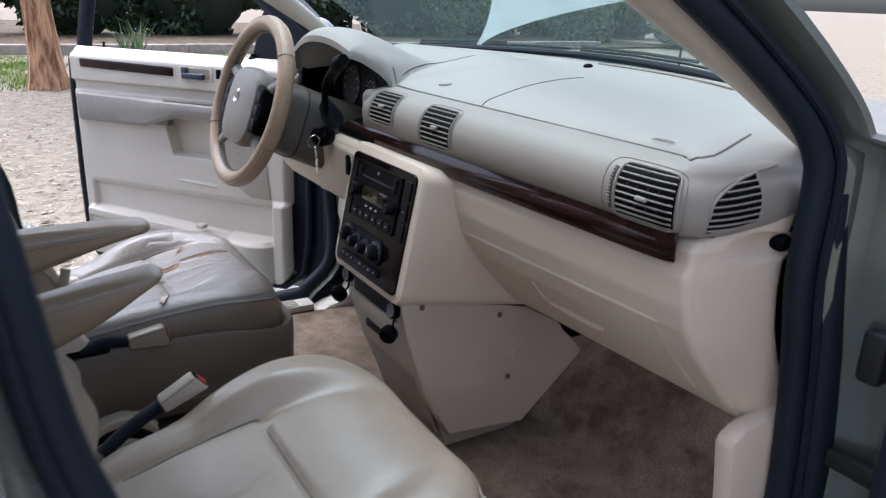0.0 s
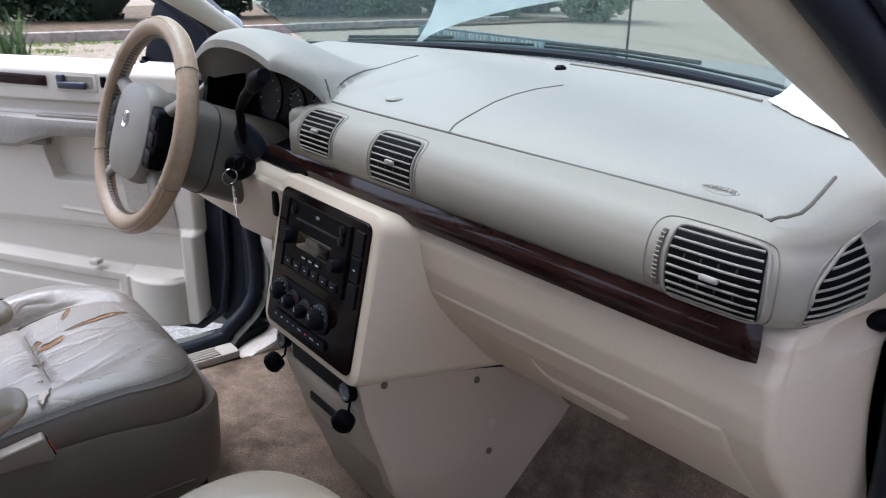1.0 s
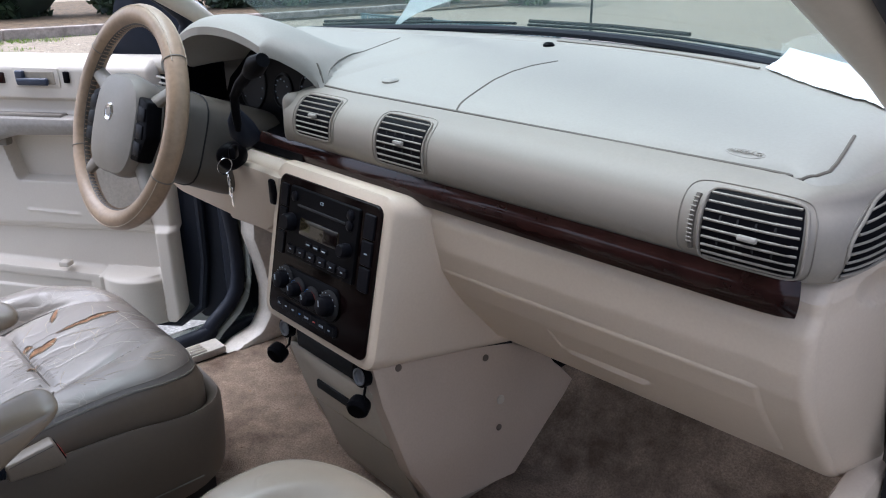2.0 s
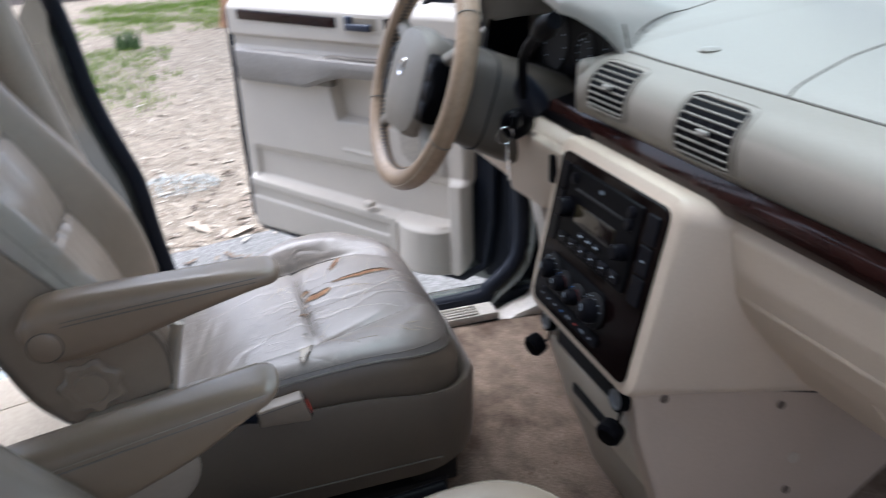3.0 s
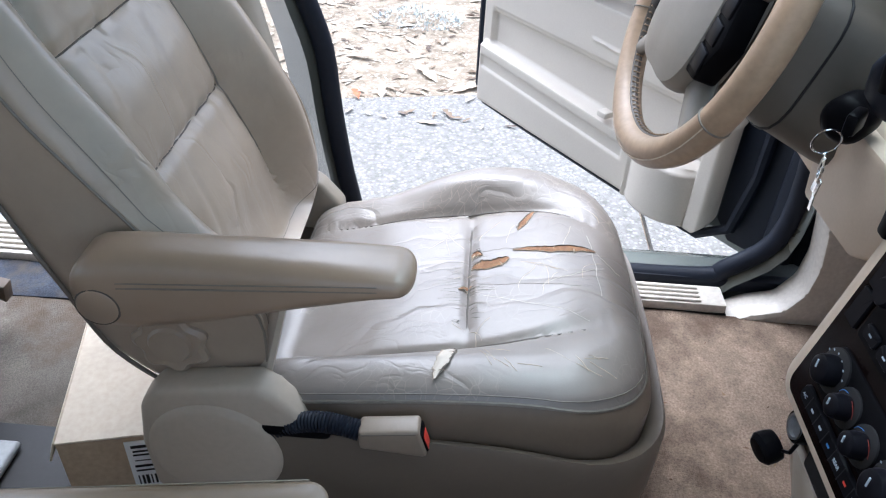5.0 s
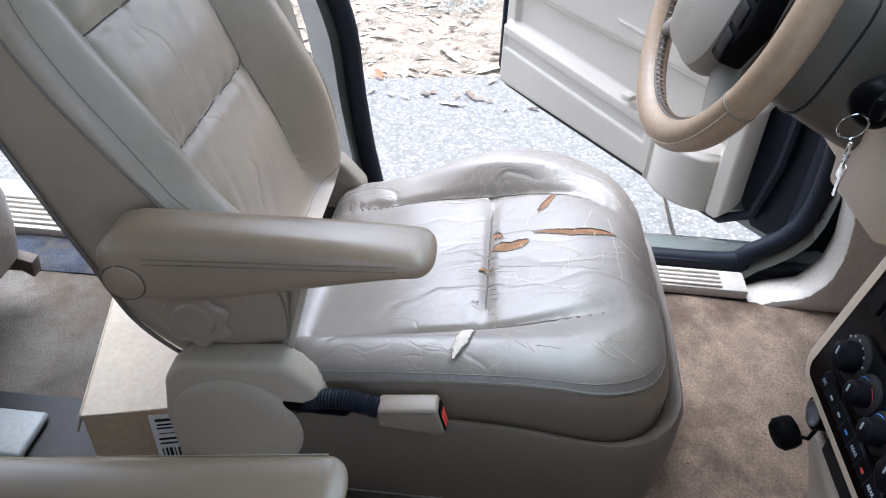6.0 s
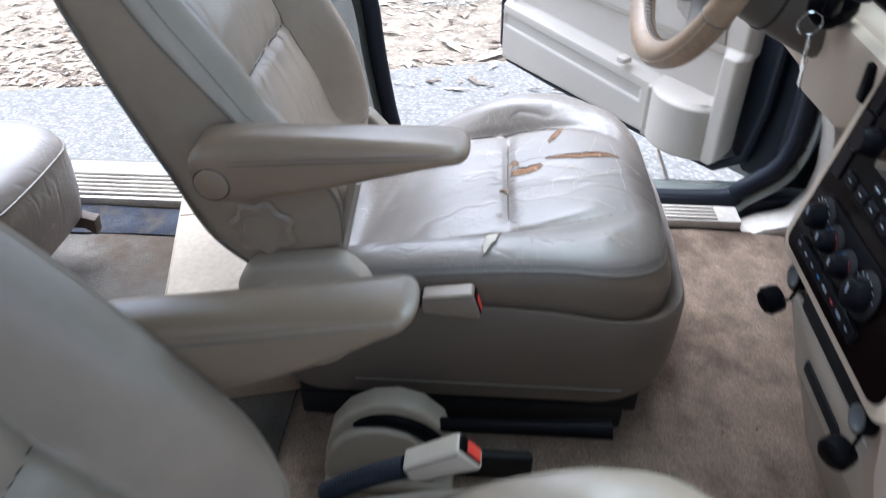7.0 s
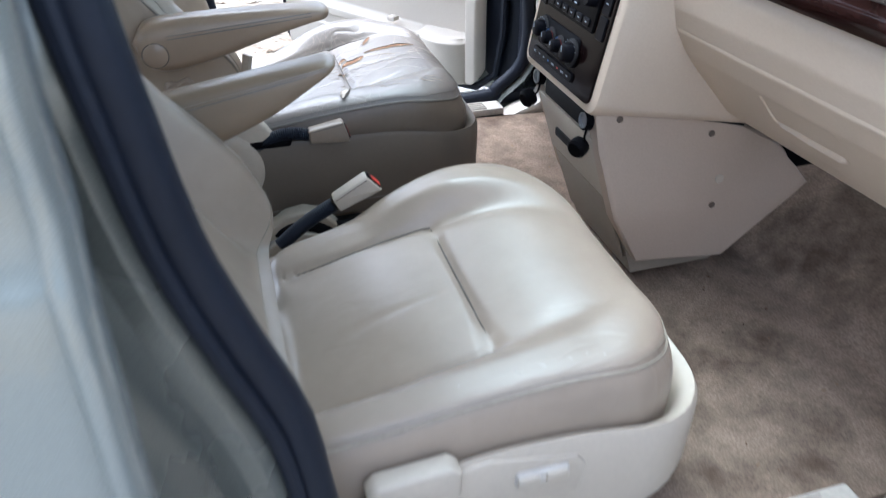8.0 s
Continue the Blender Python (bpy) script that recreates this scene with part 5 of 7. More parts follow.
    for inset, dy in ((0.0, 0.0), (0.0, -depth * 0.6), (min(0.0012, r * 0.5), -depth)):
        cx, cz = (x0 + x1) / 2, (z0 + z1) / 2
        kx, kz = 1 - inset * 2 / (x1 - x0), 1 - inset * 2 / (z1 - z0)
        rr.append([(cx + (x - cx) * kx, face_y(cz + (z - cz) * kz) - lift + dy, cz + (z - cz) * kz) for x, z in o])
    return loft(rr)


part("bezel", plate(-0.138, 0.138, 0.832, 1.068, 0.014, 0.005, -0.002), M_GLOSSBLACK, stack, "dark glossy burl panel")
radio = part("radio", plate(-0.098, 0.092, 0.940, 1.056, 0.004, 0.005, 0.002), M_BLACK, stack, "black radio with disc slot")
part("disc_slot", plate(-0.072, 0.060, 1.026, 1.030, 0.001, 0.001, 0.0068), M_DARK, radio)
part("display", plate(-0.060, 0.048, 0.983, 1.010, 0.003, 0.001, 0.0068), M_LCD, radio, "amber and grey display")
part("display_glint", plate(0.006, 0.046, 0.985, 1.007, 0.002, 0.001, 0.0072), M_GLOSSBLACK, radio)
for x, z, r in ((-0.084, 0.997, 0.015), (0.073, 0.990, 0.011)):
    part("knob", lathe([(r, 0), (r * 1.02, 0.004), (r * 0.92, 0.016), (r * 0.8, 0.018), (0, 0.018)], (x, face_y(z) - 0.006, z), (0, -0.98, 0.2), 24), M_BUTTON, radio)
for x, z in ((-0.082, 1.040), (0.072, 1.043), (0.072, 1.027)):
    part("round_button", lathe([(0.0085, 0), (0.0085, 0.003), (0.006, 0.0045), (0, 0.0045)], (x, face_y(z) - 0.006, z), (0, -0.98, 0.2), 16), M_BUTTON, radio)
for k in range(6):
    x = -0.078 + 0.029 * k
    b = part("preset_button", plate(x - 0.0125, x + 0.0125, 0.947, 0.961, 0.004, 0.003, 0.0066), M_BUTTON, radio)
    part("mark", plate(x - 0.0028, x + 0.0028, 0.9534, 0.9552, 0.0006, 0.0003, 0.0098), M_WHITE, b)
for k in range(3):
    x = -0.030 + 0.022 * k
    b = part("small_button", plate(x - 0.009, x + 0.009, 0.968, 0.976, 0.003, 0.002, 0.0066), M_BUTTON, radio)
    part("mark", plate(x - 0.005, x + 0.005, 0.9712, 0.9732, 0.0006, 0.0003, 0.0088), M_WHITE, b)
wording("CD", 0.007, (-0.004, face_y(1.044) - 0.0080, 1.044), (1, 0, 0), (0, 0.2, 0.98), M_WHITE, radio, "disc_lettering", 0.0002)
for x0, x1, n in ((-0.128, -0.106, 3), (0.103, 0.128, 3)):
    for k in range(n):
        z1 = 1.054 - 0.040 * k
        b = part("blank_switch", plate(x0, x1, z1 - 0.037, z1, 0.002, 0.003, 0.003), M_BUTTON, stack)
        if x0 > 0 and k == 1:
            part("mark", plate(0.112, 0.119, z1 - 0.0195, z1 - 0.0175, 0.0006, 0.0003, 0.0064), M_WHITE, b)
climate = part("climate_panel", plate(-0.104, 0.062, 0.870, 0.922, 0.010, 0.003, 0.003), M_BLACK, stack, "black climate control panel")
for x, z, r, ring in ((-0.088, 0.899, 0.017, None), (-0.047, 0.893, 0.0135, M_BLUE), (-0.006, 0.890, 0.0135, M_BLUE), (0.042, 0.893, 0.019, None)):
    part("dial", lathe([(r + 0.006, 0), (r + 0.006, 0.002), (r + 0.004, 0.003), (0, 0.003)], (x, face_y(z) - 0.006, z), (0, -0.98, 0.2), 28), M_DARK, climate)
    kn = part("knob", lathe([(r * 0.92, 0), (r * 0.92, 0.008), (r * 0.80, 0.015), (r * 0.6, 0.017), (0, 0.017)], (x, face_y(z) - 0.0085, z), (0, -0.98, 0.2), 24), M_BUTTON, climate, "black rotary knob")
    part("pointer", rbox((x, face_y(z) - 0.0265, z + 0.003 + r * 0.35), (0.0014, 0.0012, r * 0.55), 0, 1), M_WHITE, kn)
    if ring:
        for c, a0 in ((M_BLUE, 100), (M_REDMARK, 10)):
            part("arc", tube([(x + (r + 0.003) * math.cos(radians(a)), face_y(z) - 0.0105, z + (r + 0.003) * math.sin(radians(a))) for a in range(a0, a0 + 62, 12)], 0.00035, 5), c, climate)
    else:
        for a in range(20, 170, 25):
            part("mark", rbox((x + (r + 0.004) * math.cos(radians(a)), face_y(z) - 0.0098, z + (r + 0.004) * math.sin(radians(a))), (0.0018, 0.0004, 0.0018), 0), M_WHITE, climate)
strip = part("button_strip", plate(-0.108, 0.066, 0.846, 0.863, 0.006, 0.004, 0.003), M_BUTTON, stack, "row of small climate buttons")
for k, c in enumerate((M_WHITE, M_WHITE, M_WHITE, M_BLUE, M_WHITE, M_RED, M_WHITE, M_WHITE)):
    x = -0.098 + 0.021 * k
    if k in (4, 6):
        wording("REAR", 0.0052, (x, face_y(0.8545) - 0.0078, 0.8545), (1, 0, 0), (0, 0.2, 0.98), M_WHITE, strip, "rear_lettering", 0.0002)
    elif k == 0:
        wording("A/C", 0.0052, (x, face_y(0.8545) - 0.0078, 0.8545), (1, 0, 0), (0, 0.2, 0.98), M_WHITE, strip, "climate_lettering", 0.0002)
    else:
        part("mark", plate(x - 0.003, x + 0.003, 0.8532, 0.8556, 0.0006, 0.0003, 0.0074), c, strip)
    part("gap", plate(x + 0.0100, x + 0.0110, 0.8465, 0.8625, 0.0003, 0.0004, 0.0070), M_DARK, strip)

# ---------------------------------------------------------------- lower console
console = thing("lower_console", (0, 0.1, 0.46), "tapered cream lower console with screws in its side", "console")
side_poly = [(-0.036, 0.834), (0.115, 0.800), (0.250, 0.756), (0.362, 0.700), (0.450, 0.612), (0.270, 0.480), (0.076, 0.502), (0.022, 0.60), (-0.022, 0.745)]


def along(poly, f):
    """A point at share f of a broken line, segment by segment."""
    k = f * (len(poly) - 1)
    i = min(int(k), len(poly) - 2)
    return Vector(poly[i]).lerp(Vector(poly[i + 1]), k - i)


def flank_x(y, z):
    return 0.148 + 0.08 * (y - 0.01) + 0.12 * min(0.79 - z, 0.17)


FLANK_TOP = [(-0.036, 0.834), (0.10, 0.810), (0.24, 0.778), (0.330, 0.728), (0.401, 0.645)]
FLANK_LOW = [(0.069, 0.511), (0.248, 0.501)]
FLANK_FRONT = [(-0.036, 0.834), (-0.024, 0.748), (0.014, 0.608), (0.069, 0.511)]
FLANK_BACK = [(0.401, 0.645), (0.248, 0.501)]


def flank_point(u, v):
    p = along(FLANK_TOP, u) * (1 - v) + along(FLANK_LOW, u) * v + along(FLANK_FRONT, v) * (1 - u) + along(FLANK_BACK, v) * u
    p -= Vector(FLANK_TOP[0]) * (1 - u) * (1 - v) + Vector(FLANK_TOP[-1]) * u * (1 - v) + Vector(FLANK_LOW[0]) * (1 - u) * v + Vector(FLANK_LOW[1]) * u * v
    edge = min(1.0, min(u, 1 - u, v, 1 - v) / 0.02)
    return Vector((flank_x(p.x, p.y) - 0.004 * (1 - edge) ** 2, p.x, p.y))


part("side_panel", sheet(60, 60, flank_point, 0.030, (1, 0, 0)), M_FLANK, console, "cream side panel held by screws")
part("side_panel", prism(side_poly, lambda p, q, t: (-t + 0.03 * max(0, (0.8 - q)) / 0.3, p, q), 0.128, 0.142, 0.005), M_DASH_LOW, console)
part("core", prism([(-0.018, 0.815), (0.26, 0.75), (0.33, 0.66), (0.40, 0.60), (0.25, 0.47), (0.075, 0.47), (0.036, 0.60), (-0.008, 0.745)], lambda p, q, t: (t + 0.02 * max(0, (0.8 - q)) / 0.3, p, q), -0.128, 0.128), M_CONSOLE, console, "taupe console body")


def front_y(z):
    return lerp_table([(0.47, 0.075), (0.60, 0.030), (0.745, -0.014), (0.83, -0.026)], z)


part("outlet_bar", prism([(-0.006, 0.770), (0.002, 0.770), (0.0, 0.822), (-0.010, 0.822)], lambda p, q, t: (t, p - 0.012, q), -0.128, 0.128, 0.002), M_SHELL2, console)
part("pocket", rbox((-0.002, front_y(0.785) - 0.007, 0.786), (0.165, 0.010, 0.034), 0.004), M_DARK, console, "dark open slot")
part("drawer", prism([(front_y(0.762) - 0.012, 0.762), (front_y(0.640) - 0.012, 0.640), (front_y(0.640), 0.640), (front_y(0.762), 0.762)], lambda p, q, t: (t + 0.015 * max(0, (0.8 - q)) / 0.3, p, q), -0.122, 0.122, 0.004), M_SHELL2, console, "cream pull-out drawer")
part("drawer_pull", rbox((0.0, front_y(0.700) - 0.013, 0.700), (0.11, 0.008, 0.018), 0.004), M_DARK, console)
part("lower_front", prism([(front_y(0.634) - 0.008, 0.634), (front_y(0.50) - 0.008, 0.50), (front_y(0.50), 0.50), (front_y(0.634), 0.634)], lambda p, q, t: (t + 0.018 * max(0, (0.8 - q)) / 0.3, p, q), -0.120, 0.120, 0.004), M_CONSOLE, console)
for x in (-0.108, 0.117):
    c0 = Vector((x, front_y(0.797) - (0.012 if x < 0 else 0.017), 0.797))
    o = part("power_outlet", lathe([(0.0180, -0.006), (0.0180, 0.006), (0.0165, 0.0075), (0.0125, 0.006), (0.0115, -0.002), (0, -0.004)], c0, (0, -1, 0.1), 28), M_BLACK, console, "black power outlet")
    part("socket_ring", lathe([(0.0140, 0.004), (0.0143, 0.0085), (0.0112, 0.0085), (0.0108, 0)], c0, (0, -1, 0.1), 28), M_STEEL, o, "dull metal socket rim")
    c = Vector((x - 0.012 if x < 0 else x + 0.004, -0.052, 0.748))
    part("strap", tube([c0 + Vector((0.012, -0.004, -0.012)), c0 + Vector((0.013, -0.008, -0.026)), tuple(c + Vector((0.010, 0.010, 0.008)))], 0.0022, 6), M_BLACK, o)
    part("outlet_cap", lathe([(0.004, -0.012), (0.017, -0.011), (0.0185, -0.004), (0.0185, 0.006), (0.014, 0.011), (0, 0.012)], c, (0.25 if x < 0 else 0.5, -0.9, -0.25), 24), M_BLACK, o, "hanging black outlet cap")
for y, z in ((0.010, 0.804), (0.187, 0.762), (0.205, 0.622)):
    part("screw", lathe([(0.0062, 0), (0.0062, 0.0014), (0.003, 0.0022), (0, 0.0022)], (flank_x(y, z) - 0.0004, y, z), (1, -0.08, 0.12), 12), M_BPILLAR, console, "dark brown screw")
part("plug", lathe([(0.009, 0), (0.008, 0.002), (0, 0.003)], (flank_x(0.214, 0.673) - 0.0004, 0.214, 0.673), (1, -0.08, 0.12), 16), M_SHELL2, console, "pale round plug")
part("side_gap", tube([(flank_x(y, z) + 0.004, y, z) for y, z in ((-0.040, 0.834), (0.00, 0.824), (0.05, 0.812), (0.12, 0.800), (0.20, 0.784), (0.245, 0.774))], 0.0022, 5), M_DARK, console)
part("duct_gap", rbox((0.166, 0.385, 0.70), (0.04, 0.08, 0.05), 0.006), M_BLACK, console, "black gap of the duct")

# ---------------------------------------------------------------- steering
wheel = thing("steering_wheel", (-0.40, -0.16, 0.95), "steering wheel in a stitched tan leather cover", "steering wheel")
AX = Vector((0, -0.951, 0.309)).normalized()
WC = Vector((-0.432, -0.140, 1.138))
AX = Matrix.Rotation(radians(2.5), 3, "Z") @ AX
E1 = Matrix.Rotation(radians(2.5), 3, "Z") @ Vector((1, 0, 0))
E2 = AX.cross(E1)
if E2.z < 0:
    E2 = -E2
RIM = 0.186


def on_wheel(a, r, h=0.0):
    return WC + E1 * (r * math.cos(a)) + E2 * (r * math.sin(a)) + AX * h


rim_tube = tube([on_wheel(k * 2 * math.pi / 96, RIM) for k in range(96)], 0.0185, 18, closed=True)
rim = part("rim_cover", rim_tube, M_COVER, wheel, "tan leather cover with stitched seams")
part("inner_lacing", tube([on_wheel(k * 2 * math.pi / 96, RIM - 0.0135) for k in range(96)], 0.0075, 8, closed=True), M_RIM, wheel, "dark laced inner edge")
stitch_me = None
for k in range(120):
    a = k * 2 * math.pi / 120
    p = on_wheel(a, RIM - 0.0205, 0.0)
    if stitch_me is None:
        first = part("stitch", tube([(0, 0, -0.005), (0, 0, 0.005)], 0.0011, 5), M_COVER, rim)
        stitch_me = first.data
        ob = first
    else:
        ob = new("stitch", stitch_me)
        ob.parent, ob.matrix_parent_inverse = rim, first.matrix_parent_inverse.copy()
    ob.matrix_basis = Matrix.Translation(p) @ AX.to_track_quat("Z", "Y").to_matrix().to_4x4()
for a in (38, 142, 205, 335):
    t = radians(a)
    ring = [on_wheel(t, RIM + 0.0188 * math.cos(b), 0.0188 * math.sin(b)) for b in [k * 2 * math.pi / 20 for k in range(20)]]
    part("cover_seam", tube(ring, 0.0012, 5, closed=True), M_PIPING, rim)
for a0, a1 in ((205, 335), (35, 145)):
    for h in (-0.0135, 0.0135):
        part("seam_line", tube([on_wheel(radians(a), RIM + 0.0132, h) for a in range(a0, a1 + 1, 5)], 0.0009, 5), M_FRAY, rim)
# hub, with its pad, spokes, switches and badge
rings = []
for sc, h in ((0.90, -0.030), (1.0, 0.0), (0.985, 0.012), (0.93, 0.022), (0.70, 0.029), (0.35, 0.032), (0.02, 0.033)):
    ring = []
    for k in range(48):
        a = k * 2 * math.pi / 48
        ca, sa = math.cos(a), math.sin(a)
        q = (abs(ca / 0.090) ** 3.0 + abs(sa / 0.100) ** 3.0) ** (-1 / 3.0)
        if sa < 0:
            q *= 1 - 0.16 * (-sa) ** 3
        ring.append(WC + E1 * (q * sc * ca) + E2 * (q * sc * sa - 0.020) + AX * h)
    rings.append(ring)
hub = part("hub_pad", loft(rings), M_HUB, wheel, "taupe airbag pad")
for a in (24, 156, 222, 318):
    t = radians(a)
    wide = 0.019 if a in (24, 156) else 0.022
    part("spoke", tube([on_wheel(t, 0.06, -0.008), on_wheel(t, 0.115, -0.008), on_wheel(t, RIM - 0.006, -0.003)], [wide, wide * 0.9, wide * 0.7], 12, flat=0.6), M_HUB, wheel)
part("badge", lathe([(0.016, 0), (0.0165, 0.003), (0.014, 0.005), (0.012, 0.0035), (0, 0.0035)], WC + E2 * 0.006 + AX * 0.0295, AX, 24), M_CHROME, hub, "round chrome badge")
part("badge_inlay", lathe([(0.008, 0), (0.008, 0.0012), (0, 0.0014)], WC + E2 * 0.006 + AX * 0.0332, AX, 20), M_HUB, hub)
part("pad_mark", tube([WC + E1 * (0.004 + 0.012 * f) - E2 * (0.068 + 0.004 * abs(f)) + AX * 0.0285 for f in (-1, -0.5, 0, 0.5, 1)], 0.0012, 5), M_PIPING, hub)
for sx in (-1, 1):
    pod = part("switch_pod", prism([(0.076, 0.046), (0.112, 0.038), (0.126, -0.02), (0.108, -0.066), (0.070, -0.066)], lambda p, q, t: tuple(WC + E1 * (sx * p) + E2 * q + AX * t), -0.010, 0.019, 0.005), M_BLACK, wheel, "black thumb switches")
    for k in range(3):
        q = 0.030 - 0.030 * k
        part("button", prism([(0.086, q), (0.112, q - 0.003), (0.114, q - 0.026), (0.086, q - 0.026)], lambda p, r, t: tuple(WC + E1 * (sx * p) + E2 * r + AX * t), 0.0185, 0.0215, 0.0015), M_BUTTON, pod)
# column, ignition, gear lever
column = thing("steering_column", (-0.39, 0.0, 1.0), "dark taupe steering column shroud with ignition lock", "steering column")
rings = []
for d, w, h, dz, dx in ((-0.035, 0.066, 0.064, -0.010, 0.0), (-0.048, 0.086, 0.082, -0.012, 0.0), (-0.10, 0.098, 0.086, -0.016, 0.010), (-0.16, 0.112, 0.088, -0.020, 0.026), (-0.23, 0.118, 0.088, -0.022, 0.036)):
    ring = []
    for k in range(40):
        a = k * 2 * math.pi / 40
        ca, sa = math.cos(a), math.sin(a)
        q = (abs(ca) ** 4 + abs(sa) ** 4) ** -0.25
        ring.append(WC + AX * d + E1 * (w * q * ca + dx) + E2 * (h * q * sa + dz))
    rings.append(ring)
part("shroud", loft(rings), M_COLUMN, column)
part("shroud_joint", tube([p + (p - (WC + AX * -0.11)).normalized() * 0.0005 for p in [Vector(q) for q in rings[2]]], 0.0016, 6, closed=True), M_DARK, column)
part("ignition_lock", lathe([(0.024, -0.02), (0.024, 0.016), (0.018, 0.024), (0.012, 0.026), (0, 0.026)], (-0.264, -0.026, 1.078), (0.75, -0.65, 0.1), 24), M_BLACK, column, "black ignition lock")
lev = thing("gear_lever", (-0.19, -0.03, 1.1), "black column gear lever with a rubber boot", "gear lever")
part("boot", tube([(-0.212, -0.016, 1.118), (-0.204, -0.032, 1.136), (-0.194, -0.044, 1.156), (-0.186, -0.050, 1.172)], [0.021, 0.023, 0.017, 0.008], 14), M_RUBBER, lev)
part("lever", tube([(-0.190, -0.046, 1.140), (-0.176, -0.055, 1.170), (-0.170, -0.058, 1.198), (-0.140, -0.061, 1.222), (-0.095, -0.063, 1.248)], [0.007, 0.0075, 0.0075, 0.009, 0.010], 12), M_BLACK, lev)
part("grip", tube([(-0.105, -0.063, 1.242), (-0.082, -0.064, 1.255), (-0.056, -0.065, 1.266)], [0.011, 0.0165, 0.011], 14), M_BLACK, lev, "black lever grip")
keys = thing("keys", (-0.300, -0.08, 1.0), "black-headed key in the lock with a ring and a spare key", "keys")
part("key", rbox((-0.301, -0.079, 1.078), (0.030, 0.012, 0.022), 0.004, 2, Matrix.Rotation(radians(-40), 3, "Z")), M_BLACK, keys, "black-headed key")
part("ring", tube([(-0.296 + 0.003 * math.sin(a), -0.100 + 0.013 * math.cos(a), 1.058 + 0.014 * math.sin(a)) for a in [k * 2 * math.pi / 24 for k in range(24)]], 0.0011, 6, closed=True), M_CHROME, keys)
part("ring", tube([(-0.293 + 0.009 * math.cos(a), -0.097 - 0.003 * math.cos(a), 1.032 + 0.011 * math.sin(a)) for a in [k * 2 * math.pi / 24 for k in range(24)]], 0.0016, 6, closed=True), M_CHROME, keys, "chrome split ring")
part("spare_key", rbox((-0.292, -0.096, 1.013), (0.013, 0.0020, 0.018), 0.0009, 2, Matrix.Rotation(radians(8), 3, "Y")), M_CHROME, keys, "small metal spare key")
part("spare_blade", rbox((-0.289, -0.096, 0.997), (0.006, 0.0016, 0.020), 0.0006, 1, Matrix.Rotation(radians(-8), 3, "Y")), M_CHROME, keys)

keys.location += Vector((0.090, 0.030, 0.020))


# ---------------------------------------------------------------- front doors, open
def front_door(name, hinge, along, inward, label):
    """An open front door: painted shell, moulded cream trim, armrest, burl strip, handle and window frame."""
    H, D, N = Vector(hinge), Vector(along).normalized(), Vector(inward).normalized()

    def at(s, z, h=0.0):
        return H + D * s + N * h + Vector((0, 0, z))
    door = thing(name, tuple(at(0.5, 0.33)), label, "car door", kind="structure")

    def slope_z(s, z):
        """The moulded lines below the pocket climb gently away from the hinges."""
        return 0.05 * (s - 0.445) * min(1.0, max(0.0, (0.66 - z) / 0.06)) * min(1.0, max(0.0, (z - 0.41) / 0.06))

    def relief(s, z):
        h = 0.0
        h += 0.010 * bump01(z, 1.060, 1.30, 0.012)
        h -= 0.030 * max(0, (z - 1.135) / 0.03) ** 2
        h -= 0.006 * bump01(z, 1.025, 1.060, 0.01)
        h -= 0.040 * bump01(s, 0.445, 0.700 - 0.25 * (0.95 - z), 0.012) * bump01(z, 0.832, 0.955, 0.012)
        h -= 0.005 * groove(z - 0.697, 0.005) * bump01(s, 0.27, 1.05, 0.01)
        zs = z - slope_z(s, z)
        h -= 0.016 * bump01(zs, 0.565, 0.690, 0.012) * bump01(s, 0.275, 1.05, 0.015)
        h += 0.026 * bump01(zs, 0.30, 0.565, 0.010) * bump01(s, 0.445, 1.075, 0.02)
        h -= 0.007 * bump01(zs, 0.500, 0.536, 0.007) * bump01(s, 0.485, 1.06, 0.012)
        cup = max(0.0, 1 - ((s - 0.364) / 0.090) ** 2)
        h += 0.060 * cup ** 0.5 * bump01(z, 0.30, 0.572, 0.014)
        h += 0.020 * bump01(s, 0.16, 0.272, 0.02) * bump01(z, 0.30, 0.705, 0.02)
        h += 0.006 * bump01(zs, 0.563, 0.573, 0.008) * bump01(s, 0.46, 1.07, 0.02)
        h += 0.004 * groove(z - (0.735 + 0.05 * (s - 0.5)), 0.004) * bump01(s, 0.5, 0.66, 0.02)
        edge = min(s - 0.211, 1.108 - s, z - 0.408)
        h -= 0.035 * max(0, 1 - edge / 0.022) ** 2
        return h

    def trim(u, v):
        s, z = 0.213 + 0.894 * u, 0.410 + 0.756 * v
        z += slope_z(s, z)
        corner = max(0.0, 1 - (z - 0.41) / 0.07)
        s += 0.07 * (1 - math.sqrt(max(0.0, 1 - corner * corner))) * max(0.0, 1 - u * 3)
        return at(s, z, relief(s, max(z, 0.4085)))
    part("trim_panel", sheet(230, 230, trim, 0.012, tuple(N)), M_DOOR, door, "moulded cream plastic trim, grubby")
    part("trim_top", tube([at(s, 1.150, -0.045) for s in (0.20, 0.4, 0.7, 0.95, 1.075, 1.098)], 0.026, 12, flat=1.0), M_DOOR, door)
    shell = prism([(0.02, 0.42), (0.12, 0.390), (1.07, 0.385), (1.125, 0.42), (1.13, 1.10), (1.11, 1.145), (0.06, 1.145), (0.0, 1.10)], lambda p, q, t: at(p, q, t), -0.145, -0.056, 0.012, 3)
    part("shell", shell, M_PAINT, door, "olive-grey painted door shell")
    loop = [(0.15, 1.12), (0.145, 0.9), (0.15, 0.6), (0.175, 0.46), (0.25, 0.402), (0.5, 0.394), (0.9, 0.394), (1.09, 0.398), (1.122, 0.44), (1.126, 0.7), (1.122, 1.0), (1.116, 1.13)]
